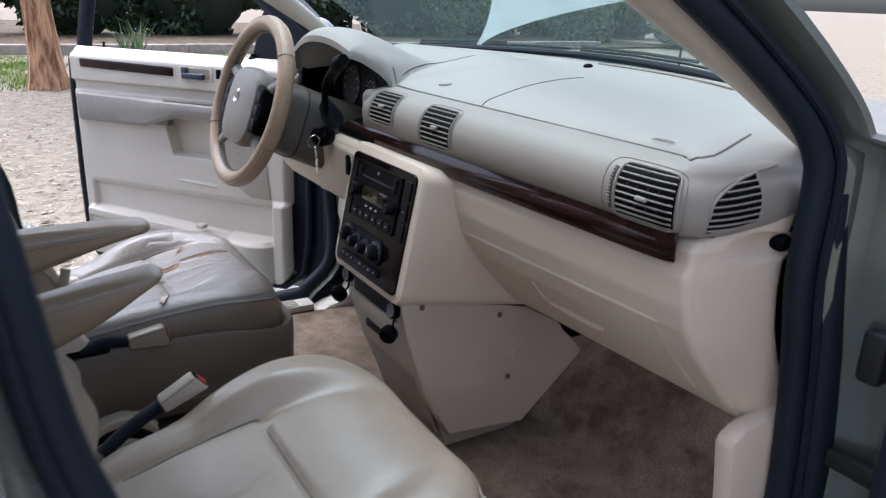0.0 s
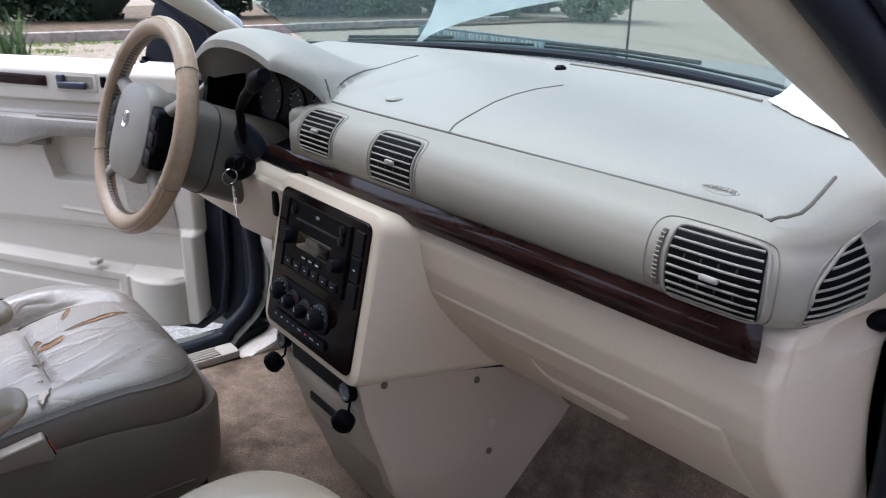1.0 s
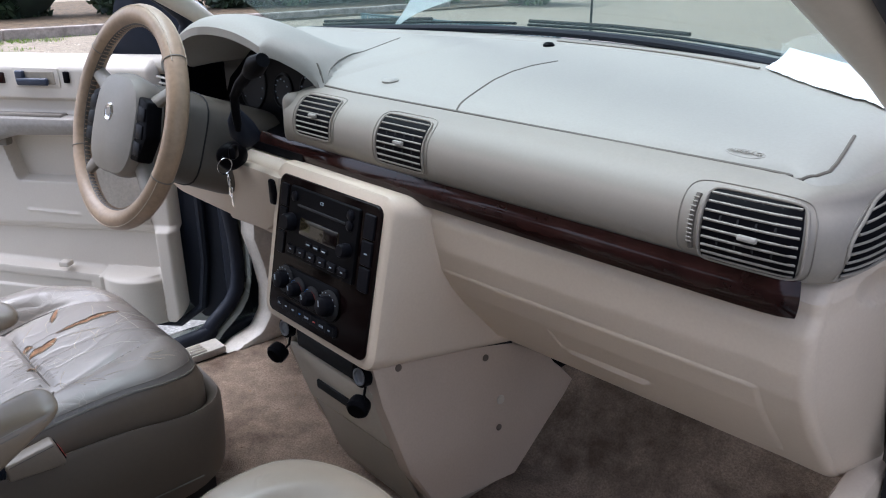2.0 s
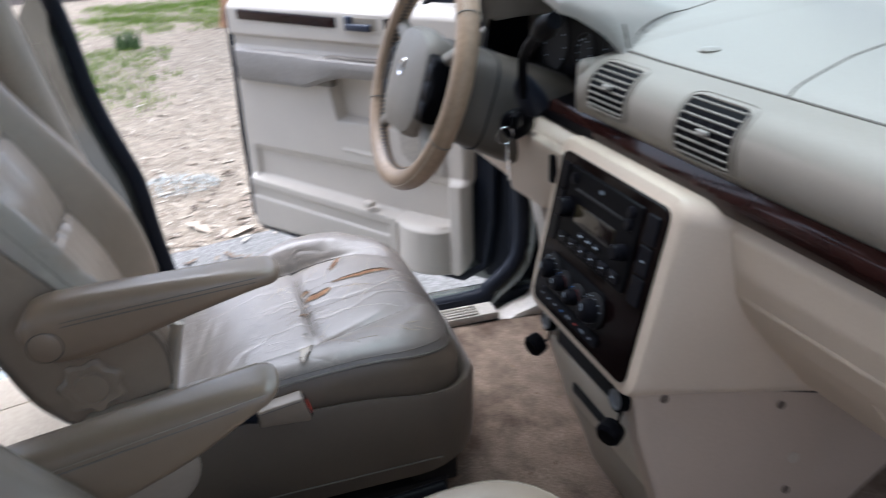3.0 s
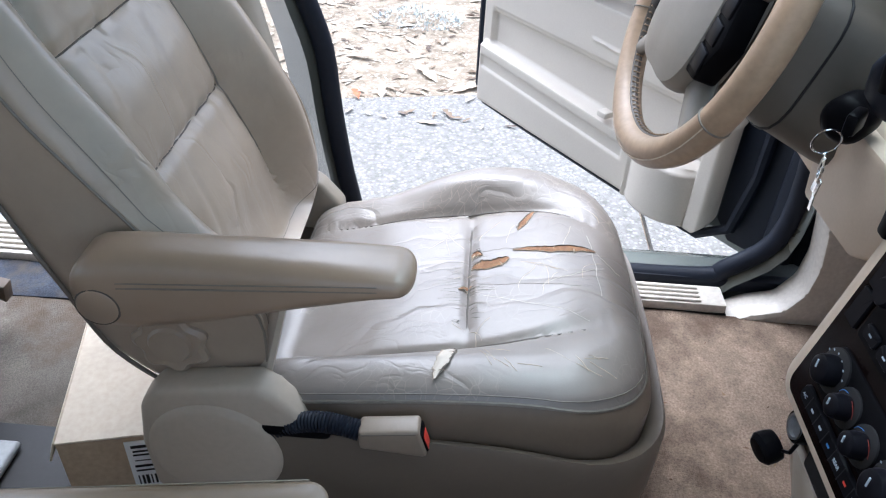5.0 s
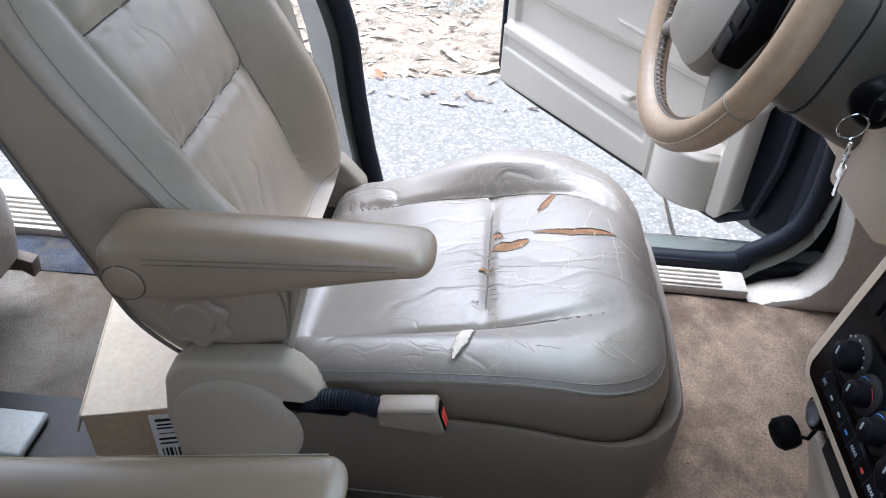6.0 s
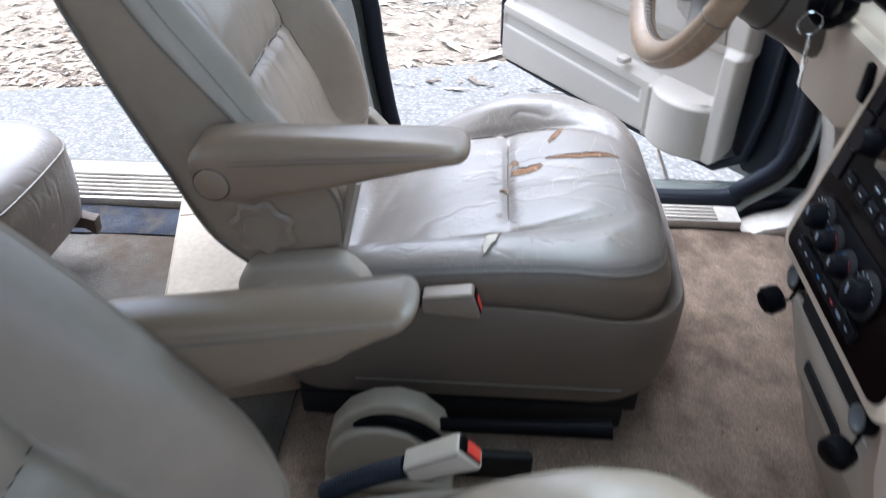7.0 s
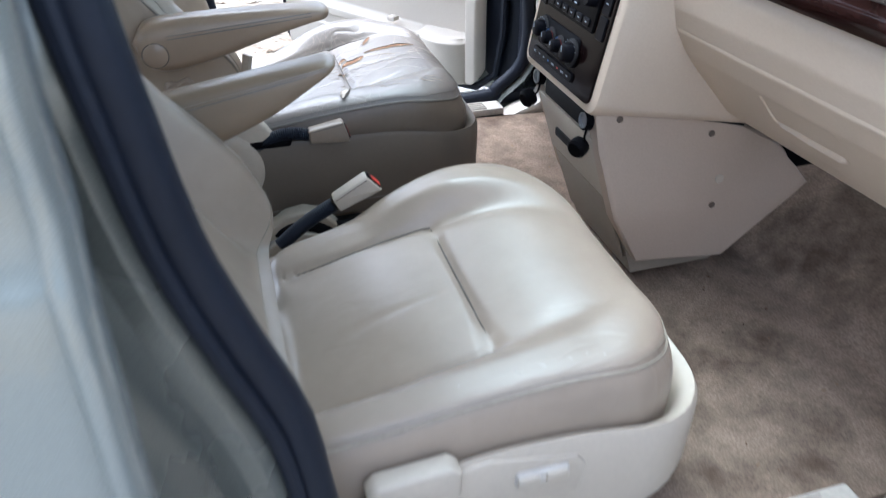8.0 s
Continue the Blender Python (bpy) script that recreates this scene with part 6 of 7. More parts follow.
    part("weather_seal", tube([at(s, z, -0.026) for s, z in loop], 0.013, 8), M_RUBBER, door, "dark rubber door seal")
    part("hinge_cover", tube([at(0.055, z, -0.02) for z in (0.42, 0.6, 0.9, 1.13)], 0.035, 10, flat=0.6), M_RUBBER, door)
    # added panel, dark for the shade on the shell edge and its rubber
    part("hinge_shade_panel", prism([(0.0, 0.43), (0.18, 0.420), (0.222, 0.46), (0.222, 1.135), (0.0, 1.12)], lambda p, q, t: at(p, q, t), -0.046, -0.037, 0.003), M_RUBBER, door, "dark panel for shaded paint and rubber by the hinges")
    # armrest band with its pull
    rings = []
    for k in range(41):
        s = 0.40 + 0.672 * k / 40
        e = min(1, (1.072 - s) / 0.012, 1.0)
        up = 1.022 - 0.005 * (1.07 - s)
        lo = lerp_table([(0.40, 0.972), (0.62, 0.966), (0.70, 0.945), (0.76, 0.924), (1.07, 0.922)], s)
        pr = lerp_table([(0.40, 0.048), (0.70, 0.050), (0.80, 0.040), (1.07, 0.030)], s) * max(0.3, e)
        rings.append([at(s, up - 0.004, -0.012), at(s, up, 0.004), at(s, up + 0.001, pr * 0.55), at(s, up - 0.006, pr * 0.92), at(s, up - 0.02, pr), at(s, (up + lo) / 2, pr * 0.98), at(s, lo + 0.012, pr * 0.9), at(s, lo, pr * 0.6), at(s, lo, 0.0), at(s, lo + 0.01, -0.012)])
    arm = part("armrest", loft(rings), M_DOOR_ARM, door, "taupe padded armrest band")
    # dark boxes put the shade of the pull's hollow and underside into colour
    part("pull_cup", rbox(at(0.575, 1.020, 0.020), (0.20, 0.030, 0.012), 0.005, 2, Matrix((D, N, Vector((0, 0, 1)))).transposed()), M_PIPING, arm, "hollow of the door pull")
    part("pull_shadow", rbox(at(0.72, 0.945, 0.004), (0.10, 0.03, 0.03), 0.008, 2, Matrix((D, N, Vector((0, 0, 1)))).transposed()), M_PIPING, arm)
    part("burl_strip", prism([(0.640, 1.101), (1.040, 1.108), (1.043, 1.138), (0.640, 1.130)], lambda p, q, t: at(p, q, t), 0.004, 0.0155, 0.003), M_WOOD, door, "dark burl wood strip")
    turn = Matrix((D, N, Vector((0, 0, 1)))).transposed()
    hp = part("handle_recess", prism([(0.478, 1.090), (0.612, 1.092), (0.612, 1.145), (0.478, 1.143)], lambda p, q, t: at(p, q, t), 0.002, 0.0125, 0.003), M_DOOR, door, "inside handle housing")
    part("recess_back", rbox(at(0.545, 1.117, 0.012), (0.110, 0.004, 0.034), 0.002, 1, turn), M_PIPING2, hp)
    part("handle", join(rbox(at(0.552, 1.108, 0.020), (0.092, 0.012, 0.020), 0.006, 3, turn), rbox(at(0.588, 1.120, 0.017), (0.026, 0.012, 0.034), 0.005, 3, turn)), M_NAVY, hp, "navy blue pull handle")
    part("lock_switch", rbox(at(0.456, 1.120, 0.012), (0.016, 0.010, 0.030), 0.003, 2, turn), M_BLACK, door, "black lock switch")
    part("lock_knob", lathe([(0.004, 0), (0.004, 0.018), (0.0055, 0.024), (0, 0.026)], at(0.985, 1.168, -0.05), (0, 0, 1), 10), M_BLACK, door)
    part("mirror_switch", lathe([(0.016, 0), (0.014, 0.008), (0.008, 0.012), (0.006, 0.020), (0, 0.021)], at(0.360, 1.168, -0.045), (0, 0, 1), 14), M_BLACK, door, "black mirror switch")
    part("speaker_grille", prism([(0.30, 0.885), (0.455, 0.925), (0.435, 0.76), (0.36, 0.715), (0.28, 0.715)], lambda p, q, t: at(p, q, t), 0.0005, 0.004, 0.001), M_GRILLE, door, "perforated speaker grille")
    part("pocket_clip", rbox(at(0.556, 0.592, 0.024), (0.030, 0.03, 0.016), 0.004, 2, turn), M_DOOR, door)
    # window frame and mirror sail
    fr = [(1.098, 1.13), (1.080, 1.22), (1.045, 1.36), (0.995, 1.50), (0.93, 1.585), (0.80, 1.60), (0.62, 1.545), (0.44, 1.44), (0.28, 1.33), (0.14, 1.22)]
    part("window_frame", tube([at(s, z, -0.065) for s, z in fr], 0.030, 10, flat=0.6), M_RUBBER, door, "dark window frame, glass lowered")
    part("mirror_sail", prism([(0.06, 1.15), (0.375, 1.15), (0.330, 1.30), (0.285, 1.385), (0.20, 1.335), (0.06, 1.235)], lambda p, q, t: at(p, q, t), -0.075, -0.050, 0.006), M_RUBBER, door, "dark mirror sail panel")
    rings = []
    for t, w, h in ((-0.10, 0.05, 0.05), (-0.13, 0.10, 0.085), (-0.18, 0.115, 0.095), (-0.215, 0.10, 0.08), (-0.225, 0.05, 0.04)):
        rings.append([at(0.22 + 0.8 * w * math.cos(a) * (abs(math.cos(a)) + 0.02) ** -0.3, 1.235 + 0.8 * h * math.sin(a) * (abs(math.sin(a)) + 0.02) ** -0.3, t) for a in [k * 2 * math.pi / 28 for k in range(28)]])
    part("mirror", loft(rings), M_PAINT, door, "olive-grey mirror housing")
    return door


front_door("door_1", (-0.84, 0.285, 0), (-0.79, -0.613, 0), (0.613, -0.79, 0), "open driver's door with cream trim and burl strip")
front_door("door_2", (0.885, 0.275, 0), (0.93, -0.37, 0), (-0.37, -0.93, 0), "open passenger's door with cream trim and burl strip")


# ---------------------------------------------------------------- seats
def footprint(n, half, y0, y1, r_front, r_back, bulge):
    """A seat's plan outline, anticlockwise from the rear inboard corner."""
    pts = []
    for cx, cy, r, a0 in ((half - r_front, y1 - r_front, r_front, 0), (-half + r_front, y1 - r_front, r_front, 90), (-half + r_back, y0 + r_back, r_back, 180), (half - r_back, y0 + r_back, r_back, 270)):
        for k in range(n):
            a = radians(a0 + 90 * k / (n - 1))
            pts.append(Vector((cx + r * math.cos(a), cy + r * math.sin(a))))
    dense = []
    for i, p in enumerate(pts):
        q = pts[(i + 1) % len(pts)]
        m = max(1, int((q - p).length / 0.018))
        for k in range(m):
            dense.append(p.lerp(q, k / m))
    out = []
    for p in dense:
        f = max(0, (p.y - (y0 + y1) / 2) / ((y1 - y0) / 2))
        out.append(Vector((p.x, p.y + bulge * (1 - (p.x / half) ** 2) * f)))
    return out


def car_seat(cx, mir, dy, dz, lean, mats, label, torn, seed):
    """A front seat. mir is +1 when the inboard side lies towards +x, -1 otherwise."""
    leather, vinyl, armmat, shellmat, piping = mats
    seat = thing("car_seat", (cx, -0.45 + dy, FLOOR), label, "car seat", group="front seats")

    def W(u, y, z):
        return Vector((cx + mir * u, y + dy, z + dz))
    # cushion
    out = footprint(9, 0.257, -0.66, -0.163, 0.110, 0.05, 0.018)
    mid = Vector((0.0, -0.40))

    def smooth01(t):
        t = min(1, max(0, t))
        return t * t * (3 - 2 * t)

    def seam_u(y):
        return smooth_table([(-0.66, 0.158), (-0.39, 0.150), (-0.28, 0.136), (-0.20, 0.104), (-0.16, 0.07)], y)

    def edge_z(y, u=-1.0):
        high = smooth_table([(-0.66, 0.744), (-0.57, 0.754), (-0.42, 0.770), (-0.30, 0.775), (-0.22, 0.764), (-0.16, 0.744), (-0.10, 0.73)], y)
        if torn and u < 0:
            far_low = smooth_table([(-0.66, 0.676), (-0.60, 0.688), (-0.55, 0.706), (-0.50, 0.733), (-0.44, 0.764), (-0.38, 0.784), (-0.30, 0.788), (-0.22, 0.768), (-0.16, 0.744), (-0.10, 0.73)], y)
            return high + (far_low - high) * smooth01(-u / 0.2)
        if torn or u <= 0:
            return high
        low = smooth_table([(-0.66, 0.645), (-0.60, 0.658), (-0.56, 0.678), (-0.52, 0.706), (-0.44, 0.758), (-0.36, 0.790), (-0.30, 0.796), (-0.22, 0.785), (-0.16, 0.762), (-0.10, 0.74)], y)
        return high + (low - high) * smooth01(u / 0.2)

    def top_z(u, y):
        zi = smooth_table([(-0.66, 0.694), (-0.60, 0.703), (-0.50, 0.728), (-0.40, 0.750), (-0.30, 0.772), (-0.22, 0.777), (-0.17, 0.764), (-0.10, 0.735)], y)
        s = seam_u(y)
        crest = max(zi, edge_z(y, u)) + 0.010
        z = zi + (crest - zi) * smooth01((abs(u) - s + 0.012) / 0.060)
        ahead = bump01(y, -0.385, 0.2, 0.03)
        z -= (0.007 - (0.004 if not torn else 0.001) * ahead) * groove(abs(u) - s, 0.0065 + (0.012 * ahead if not torn else 0)) * bump01(y, -0.70, -0.19, 0.05)
        z -= 0.007 * groove(y + 0.388, 0.0065) * bump01(u, -0.150, 0.150, 0.01)
        z += 0.006 * bump01(u, -s, s, 0.07) * (groove(y + 0.48, 0.09) + groove(y + 0.28, 0.08))
        if torn:
            z += 0.0020 * noise.noise((u * 10, y * 14 + u * 8, seed)) * bump01(abs(u), -1, 0.23, 0.04)
            pucker = groove(y + 0.57, 0.035) * bump01(u, -0.10, 0.16, 0.05)
            z += 0.0022 * pucker * noise.noise((u * 14, y * 75 + u * 25, 1.7))
            z += 0.0022 * bump01(abs(u), 0.165, 0.23, 0.02) * max(0, noise.noise((u * 6, y * 34 + abs(u) * 22, seed))) ** 1.0 * 1.6
        else:
            z += 0.0012 * noise.noise((u * 6, y * 6, seed))
            z -= 0.0018 * groove(u + 0.02 - 0.08 * (y + 0.5), 0.006) * bump01(y, -0.56, -0.42, 0.05)
        return z
    rings = []
    for z, k in ((0.585, 0.955), (0.60, 0.985), (0.64, 1.0), (0.685, 1.006), (0.715, 1.004)):
        rings.append([W(mid.x + (p.x - mid.x) * k, mid.y + (p.y - mid.y) * k, min(z, edge_z(p.y, p.x) - 0.038)) for p in out])

    def seam_z(p):
        return edge_z(p.y, p.x) - (0.010 if torn else 0.0)
    soft_edge = 0.052 if torn else 0.034
    K = 0.955
    rings.append([W(p.x * 0.992, mid.y + (p.y - mid.y) * 0.992, seam_z(p) - 0.024) for p in out])
    rings.append([W(p.x * 0.974, mid.y + (p.y - mid.y) * 0.974, seam_z(p) - 0.008) for p in out])
    rings.append([W(p.x * K, mid.y + (p.y - mid.y) * K, seam_z(p)) for p in out])
    for k in range(1, 61):
        f = K * max(0.0, 1 - (k / 60) ** 0.95)
        ring = []
        for p in out:
            q = mid + (p - mid) * f
            edge = (p - mid).length * (K - f)
            t = min(1, edge / soft_edge)
            t = math.sqrt(1 - (1 - t) ** 2)
            ring.append(W(q.x, q.y, seam_z(p) + (top_z(q.x, q.y) - seam_z(p)) * t))
        rings.append(ring)
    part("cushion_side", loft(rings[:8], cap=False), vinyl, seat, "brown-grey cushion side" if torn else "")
    cushion = part("cushion", loft(rings[7:], cap=False), M_CRACKED if torn else leather, seat, "creased leather seat cushion" if torn else "smooth cream leather seat cushion")
    loop = [W(p.x * K * 1.004, mid.y + (p.y - mid.y) * K * 1.004, seam_z(p) - 0.0012) for p in out]
    part("piping", tube(loop, 0.0022, 6, closed=True), piping, cushion)
    thread = []
    for p in out:
        q = mid + (p - mid) * (K - 0.012)
        e = (p - mid).length * 0.012
        t = math.sqrt(1 - (1 - min(1, e / soft_edge)) ** 2)
        thread.append(W(q.x, q.y, seam_z(p) + (top_z(q.x, q.y) - seam_z(p)) * t + 0.0001))
    part("stitching", tube(thread, 0.0007, 4, closed=True), piping, cushion)
    far_y = -0.235 if torn else -0.388
    for su in (-1, 1):
        part("seam", tube([W(su * seam_u(y), y, top_z(su * seam_u(y), y) + 0.0004) for y in [-0.60 + (far_y + 0.60) * k / 30 for k in range(31)]], 0.0014, 5), M_SEAM, cushion)
    part("seam", tube([W(u, -0.388, top_z(u, -0.388) + 0.0005) for u in [-0.148 + 0.296 * k / 20 for k in range(21)]], 0.0015, 5), M_SEAM, cushion)
    # backrest in its own leaning frame
    O = Vector((cx, -0.680 + dy - 0.003, 0.775 + dz))
    a = radians(lean)
    UP, FW = Vector((0, -math.sin(a), math.cos(a))), Vector((0, math.cos(a), math.sin(a)))

    def B(u, w, d):
        return O + Vector((mir * u, 0, 0)) + UP * w + FW * d
    half_w = [(-0.02, 0.234 if torn else 0.212), (0.08, 0.238 if torn else 0.230), (0.22, 0.240), (0.38, 0.232), (0.46, 0.215), (0.53, 0.19)]
    outline = []
    for k in range(27):
        w = -0.005 + 0.460 * k / 26
        outline.append(Vector((smooth_table(half_w, w), w)))
    for k in range(1, 10):
        b = radians(90 * k / 9)
        outline.append(Vector((0.212 - 0.095 + 0.095 * math.cos(b), 0.455 + 0.075 * math.sin(b))))
    top = [Vector((0.117 - 0.234 * k / 12, 0.530)) for k in range(1, 12)]
    outline = [p for p in outline if p.y > 0.01]
    low_r = 0.234 if torn else 0.214
    low = [Vector((low_r - 0.045 + 0.045 * math.cos(radians(d)), 0.000 + 0.045 * math.sin(radians(d)))) for d in range(-90, 1, 10)]
    outline = low + outline
    outline = outline + top + [Vector((-p.x * (1 + (0.05 if torn else 0.0) * bump01(p.y, 0.02, 0.44, 0.10)), p.y)) for p in outline[::-1]]
    outline = outline + [Vector(((low_r - 0.045) * (k / 8 - 1), -0.045)) for k in range(1, 16)]
    even = []
    for i, p in enumerate(outline):
        q = outline[(i + 1) % len(outline)]
        m = max(1, round((q - p).length / 0.012))
        even += [p.lerp(q, k / m) for k in range(m)]
    outline = even
    cen = Vector((0, 0.25))

    if torn:
        mid_t = [(-0.05, 0.004), (0.02, 0.004), (0.19, -0.002), (0.35, -0.010), (0.535, -0.024)]
        crest_t = [(-0.05, 0.030), (0.0, 0.050), (0.10, 0.066), (0.18, 0.060), (0.26, 0.048), (0.35, 0.026), (0.47, 0.004), (0.535, -0.010)]
        seam_t = [(-0.05, 0.026), (0.02, 0.044), (0.10, 0.050), (0.187, 0.036), (0.25, 0.018), (0.33, -0.004), (0.43, -0.020), (0.535, -0.030)]
        lobe_t = [(-0.05, 0.030), (0.0, 0.044), (0.05, 0.052), (0.10, 0.038), (0.15, 0.012), (0.19, 0.0)]
    else:
        mid_t = [(-0.05, 0.014), (0.02, 0.014), (0.19, 0.012), (0.35, 0.010), (0.535, 0.004)]
        crest_t = [(-0.05, 0.050), (0.0, 0.062), (0.10, 0.078), (0.25, 0.080), (0.40, 0.066), (0.535, 0.038)]
        seam_t = [(-0.05, 0.040), (0.06, 0.064), (0.25, 0.068), (0.40, 0.056), (0.535, 0.030)]
        lobe_t = [(-0.05, 0.016), (0.05, 0.016), (0.12, 0.008), (0.19, 0.0)]

    def lobe(u, w):
        """The inboard side swells forward low down, round the hinge."""
        f = min(1.0, max(0.0, (u - 0.16) / 0.05))
        return f * f * (3 - 2 * f) * (smooth_table(lobe_t, w) if w < 0.19 else 0.0)

    def front_d(u, w):
        mid_d, crest = smooth_table(mid_t, w), smooth_table(crest_t, w)
        bol = min(1, max(0, (abs(u) - 0.132) / 0.062))
        d = mid_d + (crest - mid_d) * bol * bol * (3 - 2 * bol) + lobe(u, w)
        d -= 0.016 * max(0.0, (abs(u) - 0.192) / 0.04) ** 2 * (1 if torn else 0)
        d -= 0.008 * groove(abs(u) - 0.140, 0.008) * bump01(w, 0.0, 0.45, 0.05)
        for c in (0.187, 0.341):
            d -= 0.007 * groove(w - c, 0.008) * bump01(u, -0.140, 0.140, 0.02)
        d += 0.010 * bump01(u, -0.13, 0.13, 0.06) * (groove(w - 0.264, 0.06) + groove(w - 0.10, 0.06) + groove(w - 0.42, 0.05))
        pull = groove(w - 0.187, 0.030) + groove(w - 0.341, 0.030)
        d += 0.0020 * pull * noise.noise((u * 46, w * 5, seed)) * bump01(u, -0.13, 0.13, 0.03)
        d += 0.0016 * noise.noise((u * 22 + w * 3, w * 3 + seed, 1.3))
        if torn:
            d -= 0.0022 * max(0.0, 1 - 7 * abs(noise.noise((u * 17 + w * 4, w * 4.5, 5.1)))) * bump01(abs(u), -1, 0.13, 0.02)
        return d

    def seam_d(w):
        return smooth_table(seam_t, w)

    def rim_d(p):
        side = min(1, max(0, (abs(p.x) - 0.13) / 0.08))
        low = 1 - min(1, max(0, (p.y - 0.0) / 0.10))
        return seam_d(p.y) + (0.030 - seam_d(p.y)) * low * (1 - side * side * (3 - 2 * side)) + lobe(p.x, p.y)

    def rear_d(w):
        return smooth_table([(-0.05, -0.045), (0.0, -0.070), (0.06, -0.090), (0.15, -0.089), (0.42, -0.088), (0.535, -0.078)], w)
    rings = [[B(cen.x + (p.x - cen.x) * 0.80, cen.y + (p.y - cen.y) * 0.86, rear_d(p.y) - 0.010) for p in outline],
             [B(cen.x + (p.x - cen.x) * 0.965, cen.y + (p.y - cen.y) * 0.975, rear_d(p.y) - 0.002) for p in outline],
             [B(p.x, p.y, rear_d(p.y) + 0.018) for p in outline],
             [B(p.x * 1.006, p.y, 0.5 * (rear_d(p.y) + rim_d(p))) for p in outline],
             [B(p.x * 1.002, p.y, rim_d(p) - 0.012) for p in outline],
             [B(p.x * 0.996, cen.y + (p.y - cen.y) * 0.997, rim_d(p)) for p in outline]]
    for k in range(1, 41):
        f = max(0.0, 1 - (k / 40) ** 0.9)
        ring = []
        for p in outline:
            q = cen + (p - cen) * f
            e = (p - cen).length * (1 - f)
            t = min(1, e / 0.045)
            t = math.sqrt(1 - (1 - t) ** 2)
            ring.append(B(q.x, q.y, rim_d(p) + (front_d(q.x, q.y) - rim_d(p)) * t))
        rings.append(ring)
    back = part("backrest", loft(rings), leather, seat, "creased leather backrest with side bolsters")
    part("piping", tube([B(p.x * 1.002, p.y, rim_d(p) - 0.003) for p in outline], 0.0017, 6, closed=True), piping, back)
    part("edge_piping", tube([B(p.x * 0.992, p.y * 0.995, rear_d(p.y) + 0.004) for p in outline], 0.0026, 6, closed=True), piping, back)
    for su in (-1, 1):
        part("seam", tube([B(su * 0.140, w, front_d(su * 0.140, w) + 0.0008) for w in [0.07 + 0.39 * k / 24 for k in range(25)]], 0.0015, 5), piping, back)
    for c in (0.187, 0.341):
        part("seam", tube([B(u, c, front_d(u, c) + 0.0008) for u in [-0.138 + 0.276 * k / 14 for k in range(15)]], 0.0012, 5), M_SEAM, back)
    thread = []
    for p in outline:
        q = cen + (p - cen) * 0.952
        e = (p - cen).length * 0.048
        t = math.sqrt(1 - (1 - min(1, e / 0.045)) ** 2)
        thread.append(B(q.x, q.y, rim_d(p) + (front_d(q.x, q.y) - rim_d(p)) * t + 0.0002))
    part("stitching", tube(thread, 0.0007, 4, closed=True), piping, back)
    # headrest
    rings = []
    for d, k in ((-0.050, 0.55), (-0.052, 0.8), (-0.040, 0.95), (-0.01, 1.0), (0.03, 0.98), (0.048, 0.85), (0.055, 0.5), (0.056, 0.05)):
        ring = []
        for i in range(36):
            b = i * 2 * math.pi / 36
            q = (abs(math.cos(b)) ** 3 + abs(math.sin(b)) ** 3) ** (-1 / 3)
            ring.append(B(0.130 * k * q * math.cos(b), 0.665 + 0.085 * k * q * math.sin(b), d))
        rings.append(ring)
    part("headrest", loft(rings), leather, seat, "padded leather headrest")
    for su in (-0.065, 0.065):
        part("headrest_post", tube([B(su, 0.50, -0.005), B(su, 0.64, -0.005)], 0.006, 10), M_CHROME, seat)
    # base shell, standing on rails
    base_out = footprint(9, 0.276, -0.745, -0.138 if torn else -0.126, 0.12, 0.10, 0.018)
    bm_mid = Vector((0, -0.42))
    rings = []
    for z, k in ((0.552, 0.95), (0.548, 0.985), (0.575, 0.995), (0.63, 1.0)):
        rings.append([W(bm_mid.x + (p.x - bm_mid.x) * k, bm_mid.y + (p.y - bm_mid.y) * k, z - dz * 0.7) for p in base_out])

    def rim_z(p):
        if not torn:
            return smooth_table([(-0.75, 0.640), (-0.66, 0.655), (-0.56, 0.690), (-0.46, 0.715), (-0.34, 0.716), (-0.24, 0.702), (-0.16, 0.684), (-0.10, 0.672)], p.y)
        if p.x < 0:
            return smooth_table([(-0.75, 0.648), (-0.50, 0.660), (-0.40, 0.688), (-0.30, 0.708), (-0.24, 0.702), (-0.16, 0.684), (-0.10, 0.672)], p.y)
        return smooth_table([(-0.75, 0.71), (-0.66, 0.745), (-0.58, 0.722), (-0.48, 0.720), (-0.34, 0.716), (-0.24, 0.702), (-0.16, 0.684), (-0.10, 0.672)], p.y)
    rings.append([W(p.x * 0.998, p.y, rim_z(p) - 0.010) for p in base_out])
    rings.append([W(bm_mid.x + (p.x - bm_mid.x) * 0.985, bm_mid.y + (p.y - bm_mid.y) * 0.985, rim_z(p)) for p in base_out])
    rings.append([W(bm_mid.x + (p.x - bm_mid.x) * 0.955, bm_mid.y + (p.y - bm_mid.y) * 0.955, rim_z(p) - 0.004) for p in base_out])
    rings.append([W(bm_mid.x + (p.x - bm_mid.x) * 0.93, bm_mid.y + (p.y - bm_mid.y) * 0.93, rim_z(p) - 0.012) for p in base_out])
    rings.append([W(bm_mid.x + (p.x - bm_mid.x) * 0.90, bm_mid.y + (p.y - bm_mid.y) * 0.90, 0.62) for p in base_out])
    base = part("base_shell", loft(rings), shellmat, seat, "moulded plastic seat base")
    part("shell_line", tube([W(0.2765, y, 0.578 - dz * 0.7) for y in (-0.60, -0.45, -0.30, -0.22)], 0.0014, 5), piping, base)
    for su in (-0.215, 0.215):
        part("rail", rbox(W(su, -0.45, 0.475 - dz), (0.045, 0.50, 0.05), 0.006), M_DARK, seat, "dark seat rail")
        for y in (-0.66, -0.22):
            part("riser", rbox(W(su, y, 0.525 - dz), (0.035, 0.08, 0.08), 0.006), M_DARK, seat)
